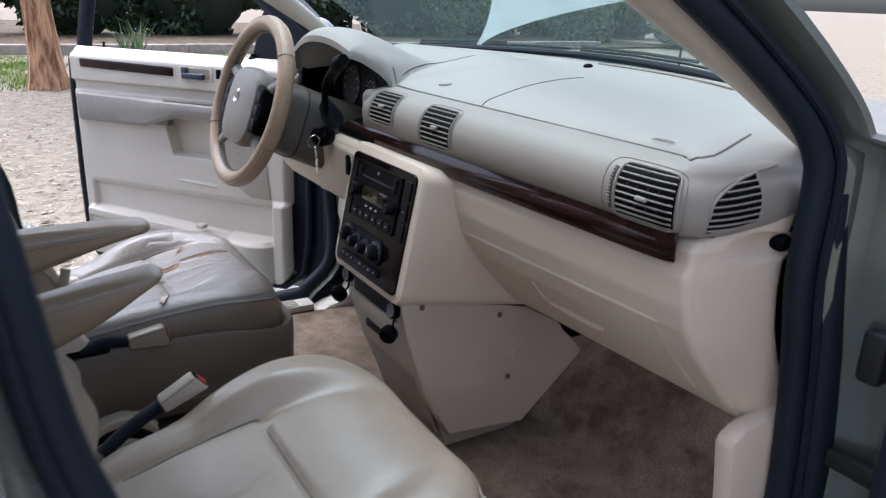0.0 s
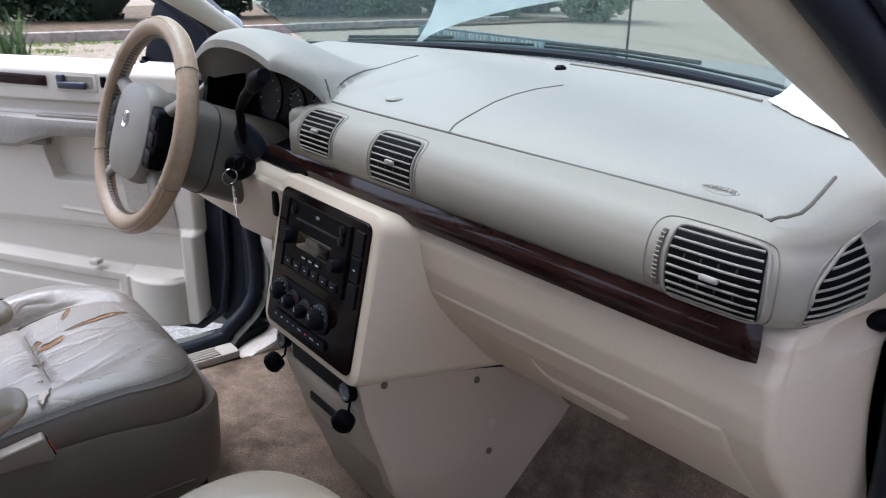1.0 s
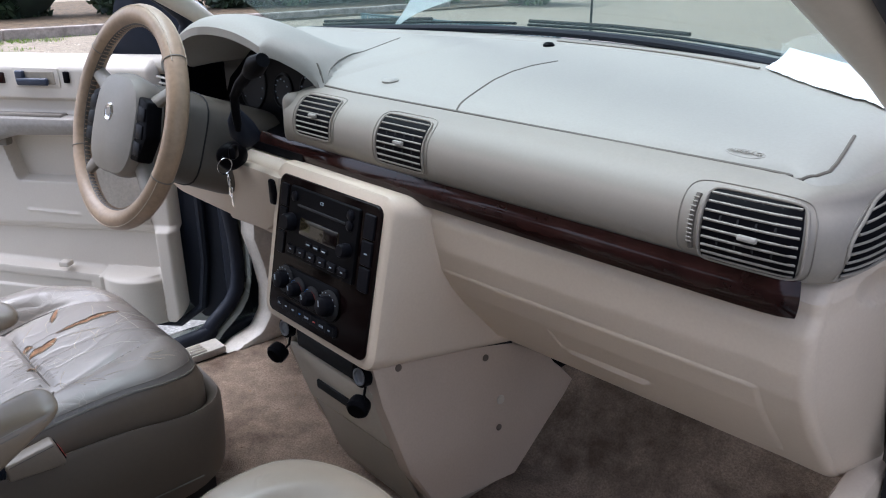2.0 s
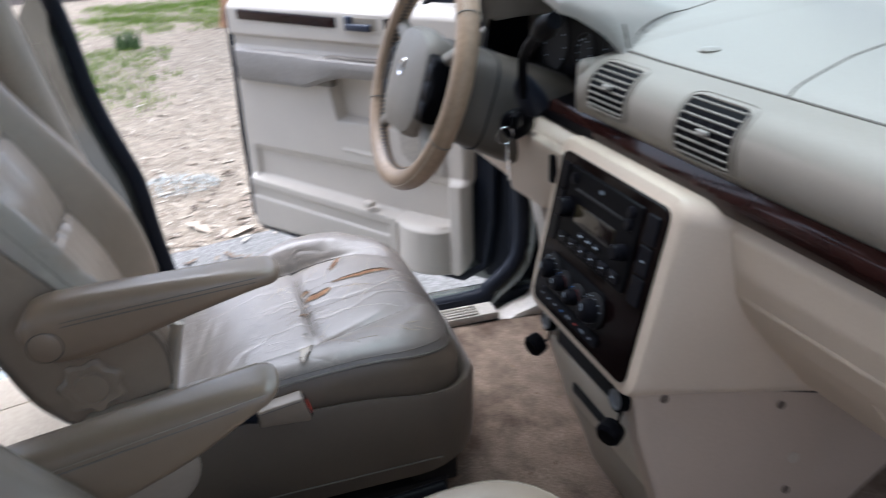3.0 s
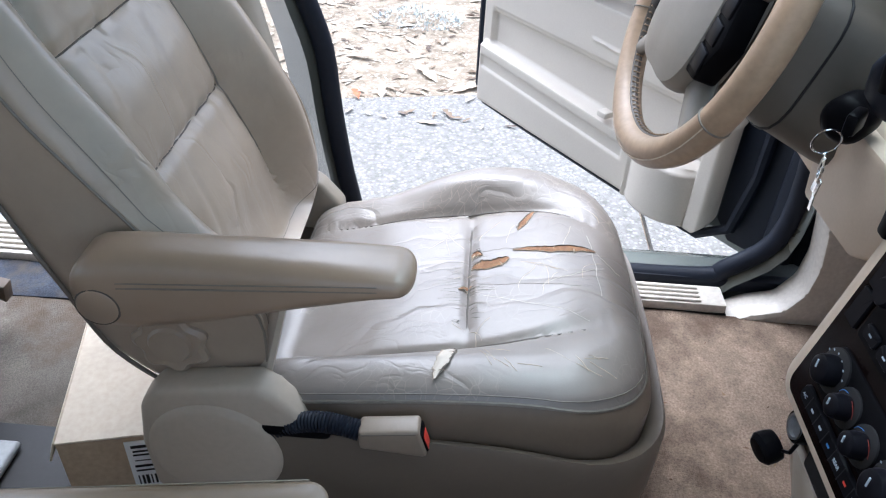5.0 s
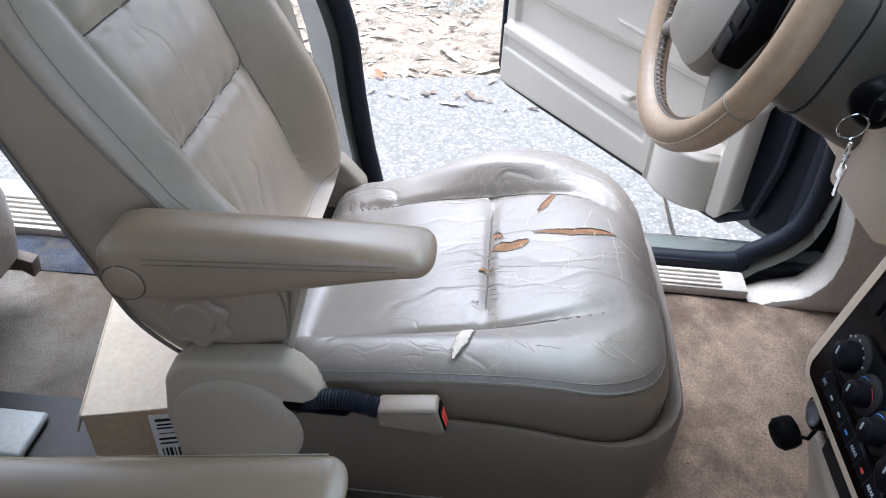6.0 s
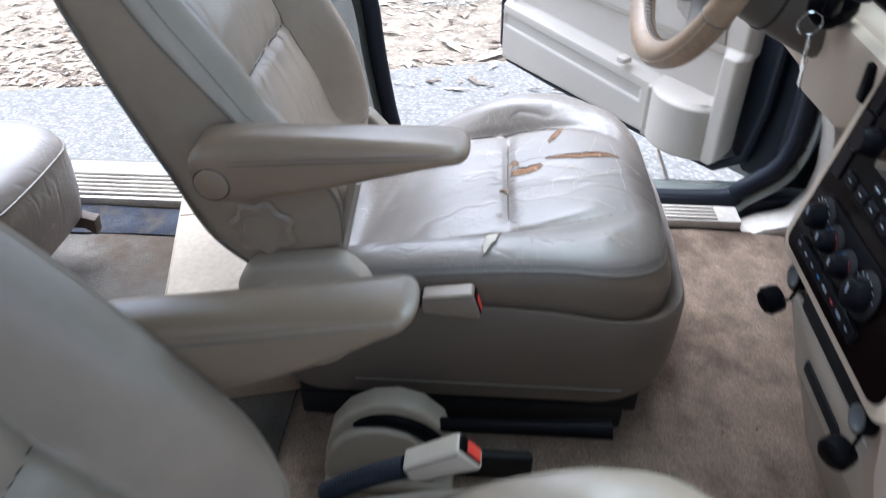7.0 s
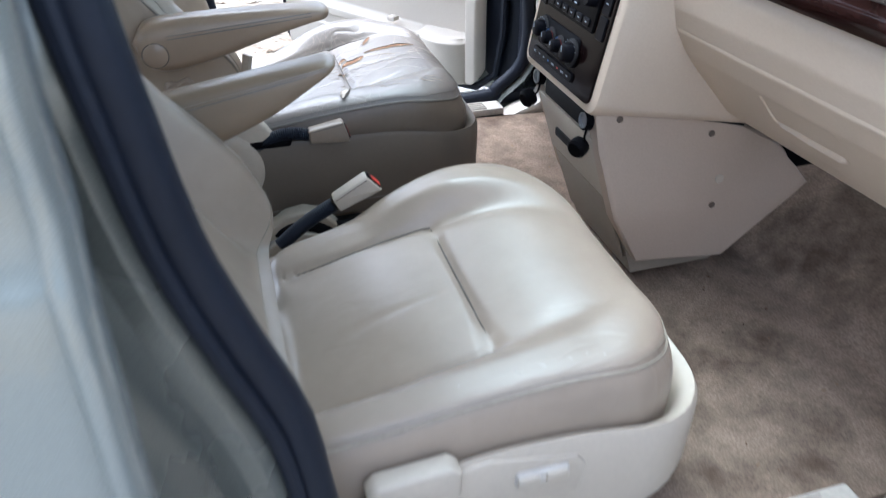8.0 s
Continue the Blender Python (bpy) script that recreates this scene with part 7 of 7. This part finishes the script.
    # hinge cover at the inboard rear corner
    if torn:
        # same plastic as the base shell, in its lit tone
        part("hinge_cover", prism([(-0.752, 0.60), (-0.757, 0.68), (-0.748, 0.745), (-0.726, 0.772), (-0.660, 0.780), (-0.612, 0.786), (-0.592, 0.772), (-0.575, 0.752), (-0.555, 0.722), (-0.53, 0.700), (-0.53, 0.60)], lambda p, q, t: W(t, p, q if torn else 0.60 + (q - 0.60) * 0.66), 0.232, 0.274, 0.010, 3), M_HINGE_LIT, seat)
        part("hinge_boss", lathe([(0.080, -0.002), (0.077, 0.003), (0.070, 0.006), (0.05, 0.008), (0, 0.009)], W(0.2748, -0.668, 0.676), (mir, 0, 0), 40), M_HINGE_LIT, seat, "round hinge cover")
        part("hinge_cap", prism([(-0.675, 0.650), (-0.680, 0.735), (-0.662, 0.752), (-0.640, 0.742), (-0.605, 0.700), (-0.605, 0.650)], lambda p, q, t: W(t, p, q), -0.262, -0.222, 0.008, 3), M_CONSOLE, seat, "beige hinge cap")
    if torn:
        part("hinge_strip", tube([W(0.222, -0.588, 0.880), W(0.224, -0.600, 0.830), W(0.226, -0.612, 0.780), W(0.228, -0.622, 0.735)], 0.011, 8, flat=0.6), M_SHELL2, seat, "pale hinge strip")
    # buckle on its corrugated sleeve
    if torn:
        pa, pb = W(0.264, -0.602, 0.712), W(0.272, -0.500, 0.731)
        bd = Vector((mir * 0.02, 1, 0.03)).normalized()
        bc = W(0.274, -0.463, 0.731)
        part("sleeve_hollow", rbox(W(0.262, -0.575, 0.722), (0.030, 0.085, 0.020), 0.008, 3), M_BLACK, seat)
    else:
        pa, pb = Vector((0.140, -0.588, 0.655)), Vector((0.148, -0.494, 0.722))
        bd = Vector((0.0, 0.90, 0.43)).normalized()
        bc = Vector((0.150, -0.459, 0.741))
    mids = [pa.lerp(pb, f) + Vector((0, 0, (0.014 if torn else 0.005) * math.sin(math.pi * f))) for f in [k / 56 for k in range(57)]]
    part("buckle_sleeve", tube(mids, [0.0112 if k % 2 else 0.0126 for k in range(57)], 10), M_RUBBER, seat, "black corrugated buckle sleeve")
    bu = Vector((0, -bd.z, bd.y))
    cut = [(-0.037, -0.013), (-0.037, 0.013), (0.030, 0.0225 if torn else 0.018), (0.040, -0.016), (0.036, -0.020 if torn else -0.017)]
    bk = part("buckle", prism(cut, lambda p, q, t: bc + bd * p + bu * q + Vector((t, 0, 0)), -0.0135, 0.0135, 0.004, 3), M_BUCKLE if torn else M_HINGE_LIT, seat, "beige seat belt buckle")
    slant = (bd * 0.010 - bu * 0.0365).normalized()
    rot = Matrix((Vector((1, 0, 0)), slant.cross(Vector((1, 0, 0))), slant)).transposed()
    face = bc + bd * 0.0352 + bu * 0.002
    part("button_hollow", rbox(face, (0.020, 0.004, 0.032), 0.0015, 1, rot), M_BLACK, bk, "dark hollow round the button")
    part("release_button", rbox(face + bd * 0.0012 - bu * 0.004, (0.017, 0.005, 0.022), 0.002, 2, rot), M_RED, bk, "red release button")
    part("buckle_joint", tube([bc + bd * -0.033 + bu * 0.0105 + Vector((0.0134, 0, 0)), bc + bd * 0.027 + bu * 0.0185 + Vector((0.0134, 0, 0))] if torn else [bc + bd * -0.033 + bu * 0.0095 + Vector((0.0134, 0, 0)), bc + bd * 0.027 + bu * 0.0135 + Vector((0.0134, 0, 0))], 0.0007, 4), M_SEAM, bk)
    # armrest, turned on the backrest's inboard side
    rings = []
    n_r = 52
    for k in range(n_r + 1):
        f = math.sin(math.pi / 2 * k / n_r)
        y = -0.772 + 0.330 * f
        up = smooth_table([(0, 0.945), (0.05, 0.964), (0.14, 0.974), (0.4, 0.977), (0.8, 0.977), (0.95, 0.975), (1.0, 0.972)], f)
        lo = smooth_table([(0, 0.925), (0.05, 0.900), (0.15, 0.887), (0.35, 0.897 if torn else 0.884), (0.7, 0.930 if torn else 0.913), (0.9, 0.948 if torn else 0.945), (1.0, 0.954 if torn else 0.962)], f)
        wd = smooth_table([(0, 0.036), (0.06, 0.036), (0.3, 0.034), (0.9, 0.033), (1.0, 0.032)], f)
        nose = max(0.0, 1 - max(0.0, (f - 0.93) / 0.07) ** 3.0) ** 0.4
        tail = math.sqrt(max(0.0, 1 - max(0.0, (0.08 - f) / 0.08) ** 2.2))
        mid_z, half_z = (up + lo) / 2, (up - lo) / 2
        wd, half_z = wd * max(0.04, nose * tail), half_z * max(0.04, nose * tail)
        c = 0.276 if torn else 0.262
        ring = []
        for i in range(24):
            b = i * 2 * math.pi / 24
            q = (abs(math.cos(b)) ** 3.4 + abs(math.sin(b)) ** 3.4) ** (-1 / 3.4)
            ring.append(W(c + wd * q * math.cos(b), y + (0.0 if torn else -0.055), mid_z + half_z * q * math.sin(b) - dz * 0.7 - (0.0 if torn else 0.046 * (1 - f) - 0.006)))
        rings.append(ring)
    arm = part("armrest", loft(rings), armmat, seat, "padded vinyl armrest folded down")
    def arm_pt(du, y, z):
        """A point in the armrest's own place; the passenger's droops towards its root."""
        f = min(1.0, max(0.0, (y + 0.772) / 0.330))
        if torn:
            return W(c + du, y, z - dz * 0.7)
        return W(c + du, y - 0.055, z - dz * 0.7 + 0.006 - 0.046 * (1 - f))
    seam_u0, seam_z0 = (0.0337, 0.946) if torn else (0.0318, 0.955)
    for side_u in ((seam_u0,) if torn else (seam_u0, -seam_u0)):
        for rise, r in ((0.0, 0.0011), (0.0055, 0.0007)):
            part("arm_seam", tube([arm_pt(side_u - (0.0015 * f * f if torn else 0.0), -0.715 + (0.240 if torn else 0.255) * f, seam_z0 + (0.017 if torn else 0.010) * f + rise) for f in [k / 12 for k in range(13)]], r, 5), M_PIPING if r > 0.001 else piping, arm)
    sh = arm_pt(0, -0.730, 0.917) - W(c, -0.730, 0.917)
    part("pivot_cap", lathe([(0.0200, 0), (0.0200, 0.002), (0.018, 0.0035), (0, 0.004)], W(c + 0.0335, -0.737, 0.922) + sh, (mir, 0, 0), 28), armmat, arm, "round pivot cap")
    part("pivot_ring", tube([W(c + 0.0345, -0.737 + 0.0206 * math.cos(b), 0.922 + 0.0206 * math.sin(b)) + sh for b in [k * 2 * math.pi / 28 for k in range(28)]], 0.0013, 5, closed=True), M_SEAM, arm)
    # recline knob, lobed
    if torn:
        kn = []
        for dd, k in ((0.0, 1.02), (0.008, 1.04), (0.016, 1.0), (0.020, 0.86), (0.018, 0.62), (0.022, 0.55), (0.022, 0.02)):
            ring = []
            for i in range(56):
                b = i * 2 * math.pi / 56
                r = 0.040 * k * (1 + (0.10 * math.cos(7 * b) if k > 0.8 else 0))
                ring.append(B(0.226 + dd, 0.046 + r * math.sin(b), -0.012 + r * math.cos(b)))
            kn.append(ring)
        part("recline_knob", loft(kn), leather, seat, "lobed plastic lumbar knob")
    return seat, W, top_z, cushion, base


DRIVER = (M_LEATHER, M_VINYL, M_ARM, M_SHELL_SHADED, M_PIPING)
PASSENGER = (M_LEATHER2, M_LEATHER2, M_ARM2, M_SHELL2, M_PIPING2)
d_seat, dW, d_top, d_cush, d_base = car_seat(-0.384, 1, 0.0, 0.0, 21.5, DRIVER, "grey-tan leather driver's seat with a torn cushion", True, 3)
p_seat, pW, p_top, p_cush, p_base = car_seat(0.424, -1, 0.022, -0.022, 36, PASSENGER, "cream leather passenger seat, worn but whole", False, 11)

# tears in the driver's cushion: foam showing between curled edges
fray = random.Random(21)


def tear(pts, widths, foam=M_FOAM, label="open tear showing orange foam"):
    """A ragged opening with the foam showing, thin curled lips, a dark strip for shade under one, and a few loose
    shreds.
    """
    n = 26
    line, wide = [], []
    for k in range(n + 1):
        f = k / n * (len(pts) - 1)
        i = min(int(f), len(pts) - 2)
        a, b = Vector(pts[i]), Vector(pts[i + 1])
        line.append(a.lerp(b, f - i) + Vector((noise.noise((k * 0.9, pts[0][0] * 90, 0)), noise.noise((k * 0.9, 7, pts[0][1] * 90)))) * 0.0012)
        wide.append(widths[i] + (widths[i + 1] - widths[i]) * (f - i))
    left, right = [], []
    for i, p in enumerate(line):
        d = (line[min(i + 1, n)] - line[max(i - 1, 0)]).normalized()
        s = Vector((-d.y, d.x))
        left.append(p + s * wide[i] * (1 + 0.45 * noise.noise((i * 0.8, pts[0][0] * 50, 3))))
        right.append(p - s * wide[i] * (1 + 0.45 * noise.noise((i * 0.8, pts[0][0] * 50, 9))))

    def lie(q, dz):
        return dW(q.x, q.y, d_top(q.x, q.y) + dz)
    bm = bmesh.new()
    rows = []
    for i in range(n + 1):
        rows.append([bm.verts.new(lie(left[i].lerp(right[i], f), 0.0008 + 0.0010 * math.sin(math.pi * f) * (0.5 + abs(noise.noise((i * 0.7, f * 5, 2)))))) for f in (0, 0.25, 0.5, 0.75, 1)])
    for r0, r1 in zip(rows, rows[1:]):
        for k in range(4):
            bm.faces.new((r0[k], r0[k + 1], r1[k + 1], r1[k]))
    t = part("tear", bm, foam, d_cush, label)
    # shade in the gap between lip and foam, drawn as a dark tube
    part("lip", tube([lie(q, 0.0016) for q in left], [0.0003 + 0.0010 * min(1, w / 0.006) for w in wide], 5, flat=0.7), M_PIPING, t, "dark strip for the shade under the torn lip")
    for edge in (right,):
        part("torn_edge", tube([lie(q, 0.0008 + 0.0010 * abs(noise.noise((q.x * 90, q.y * 90, 0)))) for q in edge], [0.0004 + 0.0011 * abs(noise.noise((q.x * 160, 3, q.y * 140))) for q in edge], 5, flat=0.6), M_FRAY, t, "pale frayed edge")
    for k in range(3):
        i = fray.randrange(3, n - 3)
        q = left[i] if fray.random() < 0.5 else right[i]
        e = line[i] - q
        v = Vector((-e.y, e.x)) * fray.uniform(-0.6, 0.6)
        part("shred", tube([lie(q - e * 0.5, 0.0006), lie(q + (e + v) * 0.4, 0.0020), lie(q + (e + v) * 0.9, 0.0016)], [0.0012, 0.0009, 0.0003], 4, flat=0.4), M_FRAY, t)


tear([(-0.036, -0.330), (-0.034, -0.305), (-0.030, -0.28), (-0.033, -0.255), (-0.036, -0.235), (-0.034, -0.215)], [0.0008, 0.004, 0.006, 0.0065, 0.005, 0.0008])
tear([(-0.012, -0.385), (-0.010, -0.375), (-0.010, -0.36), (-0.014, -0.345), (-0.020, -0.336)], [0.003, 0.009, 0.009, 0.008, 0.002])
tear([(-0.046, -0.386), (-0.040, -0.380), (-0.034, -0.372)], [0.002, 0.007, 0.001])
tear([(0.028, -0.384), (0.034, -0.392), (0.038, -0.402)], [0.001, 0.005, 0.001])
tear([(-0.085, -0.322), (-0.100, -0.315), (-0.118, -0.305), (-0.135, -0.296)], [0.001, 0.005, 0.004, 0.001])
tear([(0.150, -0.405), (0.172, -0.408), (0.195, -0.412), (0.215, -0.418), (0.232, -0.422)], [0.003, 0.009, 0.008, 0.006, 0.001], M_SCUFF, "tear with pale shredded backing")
# fine cracks running off the tears
crk = random.Random(8)
for k in range(44):
    u = crk.gauss(0.025, 0.05)
    way = -1 if crk.random() < 0.6 else 1
    size = crk.uniform(0.012, 0.045) * max(0.3, 1 - abs(u - 0.02) / 0.12)
    slope = crk.uniform(-0.15, 0.15) + way * (u - 0.02) * 3
    pts = [(u + slope * size * j / 6 + crk.uniform(-0.0012, 0.0012), -0.392 + way * (0.006 + size * j / 6)) for j in range(7)]
    if max(abs(p[0]) for p in pts) > 0.14:
        continue
    part("crack", tube([dW(p, q, d_top(p, q) - 0.0001) for p, q in pts], 0.00045, 4), M_PIPING, d_cush)
for (u0, y0), (u1, y1), r, mat in (((0.030, -0.382), (0.048, -0.240), 0.0006, M_PIPING), ((0.050, -0.380), (0.110, -0.235), 0.0004, M_SCUFF), ((-0.045, -0.375), (-0.040, -0.320), 0.0005, M_PIPING),
                                   ((0.045, -0.292), (0.000, -0.205), 0.0005, M_SCUFF), ((-0.075, -0.222), (0.060, -0.216), 0.0005, M_SCUFF), ((-0.034, -0.215), (0.006, -0.185), 0.0004, M_SCUFF)):
    pts = [(u0 + (u1 - u0) * j / 16 + 0.004 * noise.noise((j * 0.35, u0 * 60, 1)), y0 + (y1 - y0) * j / 16 + 0.004 * noise.noise((j * 0.35, 4, y0 * 60))) for j in range(17)]
    part("crack", tube([dW(p, q, d_top(p, q) - 0.0001) for p, q in pts], r, 4), mat, d_cush)
for k in range(16):
    u, y = crk.uniform(-0.15, 0.15), crk.uniform(-0.45, -0.18)
    a = crk.uniform(0, 6.3)
    pts = []
    for j in range(7):
        pts.append((u, y))
        a += crk.uniform(-0.5, 0.5)
        u += 0.009 * math.cos(a)
        y += 0.009 * math.sin(a)
    if any(abs(p[0]) > 0.22 or not -0.5 < p[1] < -0.16 for p in pts):
        continue
    part("crack", tube([dW(p, q, d_top(p, q) - 0.0001) for p, q in pts], 0.0005, 4), M_FRAY, d_cush)
for k in range(16):
    u, y = crk.uniform(0.17, 0.205), crk.uniform(-0.42, -0.24)
    lean_u = crk.uniform(-0.002, 0.008)
    pts = [(u + lean_u * j + crk.uniform(-0.0008, 0.0008), y + 0.007 * j * (1 if k % 2 else 0.5)) for j in range(5)]
    if max(p[0] for p in pts) > 0.215:
        continue
    part("crack", tube([dW(p, q, d_top(p, q) - 0.004 * max(0, (p - 0.2) / 0.05) ** 2) for p, q in pts], 0.0004, 4), M_FRAY, d_cush)
# wear marks along the passenger's outboard seam
for k in range(11):
    y = -0.46 + 0.017 * k + crk.uniform(-0.006, 0.006)
    u = -crk.uniform(0.205, 0.222)
    part("scuff", tube([pW(u - 0.003 * j, y + 0.003 * j, p_top(u - 0.003 * j, y + 0.003 * j) - 0.0006) for j in range(3)], 0.0006, 4), M_SCUFF, p_cush)
# passenger seat controls on the outboard side
part("recline_lever", prism([(-0.558, 0.686), (-0.545, 0.700), (-0.462, 0.706), (-0.450, 0.696), (-0.452, 0.660), (-0.52, 0.630)], lambda p, q, t: (t, p, q), 0.685, 0.714, 0.006, 3), M_SHELL2, p_seat, "cream recline lever")
part("control_panel", prism([(-0.470, 0.680), (-0.415, 0.690), (-0.310, 0.668), (-0.298, 0.650), (-0.306, 0.606), (-0.470, 0.60)], lambda p, q, t: (t, p, q), 0.685, 0.7025, 0.003, 3), M_SHELL2, p_seat)
sw = part("seat_switch", rbox((0.703, -0.354, 0.652), (0.012, 0.066, 0.022), 0.005, 3), M_SILL, p_seat, "pale power seat switch")
for y in (-0.372, -0.338):
    part("switch_rocker", rbox((0.709, y, 0.652), (0.006, 0.027, 0.015), 0.003, 2), M_SHELL2, sw)

# ---------------------------------------------------------------- between and behind the seats
brake = thing("parking_brake", (-0.03, -0.53, FLOOR), "black hand brake lever in a beige slotted cover", "parking brake")
arch = [(-0.635, 0.448), (-0.637, 0.50), (-0.625, 0.55), (-0.600, 0.585), (-0.565, 0.607), (-0.53, 0.612), (-0.495, 0.600), (-0.467, 0.570), (-0.455, 0.52), (-0.452, 0.448)]
part("cover", prism(arch, lambda p, q, t: (t, p, q), -0.068, -0.030, 0.006, 3), M_CONSOLE, brake, "beige rounded brake cover")
inner = [(-0.634 + (p + 0.634) * 0.86, 0.446 + (q - 0.446) * 0.80) for p, q in arch]
part("cover_step", prism(inner, lambda p, q, t: (t, p, q), -0.034, -0.012, 0.006, 3), M_CONSOLE, brake)
part("cover_foot", rbox((-0.034, -0.545, 0.462), (0.062, 0.185, 0.024), 0.008, 3), M_CONSOLE, brake)
part("slot", tube([(-0.030, -0.545 - 0.085 * math.cos(a), 0.485 + 0.098 * math.sin(a)) for a in [radians(d) for d in range(58, 169, 10)]], [0.004, 0.008, 0.010, 0.011, 0.012, 0.012, 0.012, 0.012, 0.012, 0.011, 0.010, 0.006], 8), M_BLACK, brake, "dark slot")
part("lever", tube([(-0.040, -0.50, 0.567), (-0.040, -0.44, 0.567), (-0.040, -0.33, 0.570), (-0.040, -0.240, 0.574)], [0.010, 0.010, 0.011, 0.014], 12), M_BLACK, brake, "black brake lever")
part("pivot_bracket", rbox((-0.050, -0.44, 0.475), (0.018, 0.20, 0.05), 0.008), M_DARK, brake)

box = thing("cardboard_box", (-0.30, -0.86, FLOOR), "brown cardboard box behind the driver's seat", "box")
bx0, bx1, by0, by1, bz = -0.56, -0.158, -0.930, -0.742, 0.615
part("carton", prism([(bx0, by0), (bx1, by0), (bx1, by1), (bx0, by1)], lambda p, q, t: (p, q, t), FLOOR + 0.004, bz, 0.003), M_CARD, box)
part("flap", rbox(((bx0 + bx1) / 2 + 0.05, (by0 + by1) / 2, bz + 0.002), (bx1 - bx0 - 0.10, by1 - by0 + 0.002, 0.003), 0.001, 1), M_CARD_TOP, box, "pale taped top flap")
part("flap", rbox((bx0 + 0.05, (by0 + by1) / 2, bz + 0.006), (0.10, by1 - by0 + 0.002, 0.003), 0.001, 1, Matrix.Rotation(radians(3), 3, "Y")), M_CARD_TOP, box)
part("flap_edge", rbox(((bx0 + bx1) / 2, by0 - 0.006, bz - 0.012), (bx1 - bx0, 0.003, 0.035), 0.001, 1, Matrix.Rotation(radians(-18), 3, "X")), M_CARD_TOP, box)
lab = part("label", rbox((bx1 + 0.001, -0.806, 0.564), (0.0015, 0.086, 0.090), 0), M_PAPER, box, "white shipping label with dark print")
for y, z, w, h in ((-0.824, 0.599, 0.036, 0.005), (-0.826, 0.590, 0.030, 0.003), (-0.822, 0.583, 0.040, 0.003), (-0.780, 0.592, 0.024, 0.022), (-0.806, 0.572, 0.070, 0.0015), (-0.826, 0.561, 0.034, 0.004), (-0.822, 0.552, 0.042, 0.003)):
    part("print_bar", rbox((bx1 + 0.0021, y, z), (0.0006, w, h), 0), M_DARK, lab)
for k in range(14):
    part("print_bar", rbox((bx1 + 0.0021, -0.842 + 0.0053 * k, 0.533), (0.0006, 0.0016 + 0.0012 * (k * 7 % 3), 0.018), 0), M_DARK, lab)

box.rotation_euler[2] = radians(14)

# dark mat strip and floor well in the rear
solo("floor_mat", sheet(10, 40, lambda u, v: (-0.695 + 0.10 * u + 0.012 * noise.noise((v * 5, u, 0)), -1.9 + 1.15 * v, FLOOR + 0.008 + 0.003 * noise.noise((u * 4, v * 12, 1))), 0.005, (0, 0, 1)), M_MATDIRT, "worn dark carpet mat strip along the sill", "mat")
well = thing("floor_well", (-0.14, -1.10, FLOOR), "dark floor recess with a pale grey seat latch", "floor recess")
part("recess", rbox((-0.19, -1.05, FLOOR + 0.004), (0.22, 0.30, 0.012), 0.004), M_DARK, well)
part("latch_plate", rbox((-0.215, -1.115, FLOOR + 0.018), (0.085, 0.16, 0.014), 0.008, 3), M_GREYPLASTIC, well, "pale grey latch plate")

# crumbs of dry leaf trodden into the carpet
crumbs = bmesh.new()
crm = random.Random(14)
for k in range(90):
    x, y = crm.uniform(0.0, 0.66), crm.uniform(-0.30, 0.30)
    if k % 3 == 0:
        x, y = crm.uniform(-0.65, -0.14), crm.uniform(-0.12, 0.2)
    size = crm.uniform(0.002, 0.007)
    a = crm.uniform(0, 6.3)
    pts = [(math.cos(a) * size, math.sin(a) * size), (math.cos(a + 1.9) * size * 0.5, math.sin(a + 1.9) * size * 0.5), (-math.cos(a) * size * 0.8, -math.sin(a) * size * 0.8), (math.cos(a - 1.7) * size * 0.4, math.sin(a - 1.7) * size * 0.4)]
    crumbs.faces.new([crumbs.verts.new((x + p, y + q, FLOOR + 0.010 + crm.uniform(-0.001, 0.003))) for p, q in pts])
tagged(new("leaf_crumbs", finish(crumbs, "leaf_crumbs", M_CRUMB, smooth=False)), "dark crumbs of dry leaf trodden into the carpet", "debris", kind="stuff")

# second-row seat behind the driver
rear = thing("rear_seat", (-0.40, -1.60, FLOOR), "grey leather second-row seat on a bracket", "car seat")
out = footprint(9, 0.165, -1.77, -1.190, 0.07, 0.05, 0.01)
mid = Vector((0, -1.53))
rings = []
for z, k in ((0.555, 0.90), (0.565, 0.97), (0.62, 0.995), (0.675, 1.0), (0.705, 0.99), (0.725, 0.96), (0.738, 0.90), (0.745, 0.75), (0.745, 0.4), (0.745, 0.02)):
    rings.append([Vector((-0.40 + (p.x) * k, mid.y + (p.y - mid.y) * k, z + 0.004 * noise.noise((p.x * 9 * k, p.y * 9, z)))) for p in out])
part("cushion", loft(rings), M_CRACKED, rear, "grey leather cushion with a stitched edge")
part("piping", tube([Vector((-0.40 + p.x * 0.992, mid.y + (p.y - mid.y) * 0.992, 0.706)) for p in out], 0.003, 6, closed=True), M_PIPING, rear)
part("backrest", rbox((-0.40, -1.80, 1.02), (0.32, 0.14, 0.62), 0.05, 4, Matrix.Rotation(radians(14), 3, "X")), M_CRACKED, rear)
for x in (-0.52, -0.28):
    part("leg", rbox((x, -1.50, 0.505), (0.03, 0.36, 0.11), 0.01), M_DARK, rear)
    part("hook", prism([(-1.215, 0.56), (-1.175, 0.55), (-1.18, 0.515), (-1.20, 0.53), (-1.235, 0.53)], lambda p, q, t: (t, p, q), x - 0.012, x + 0.012, 0.002), M_BPILLAR, rear, "brown bracket hook")
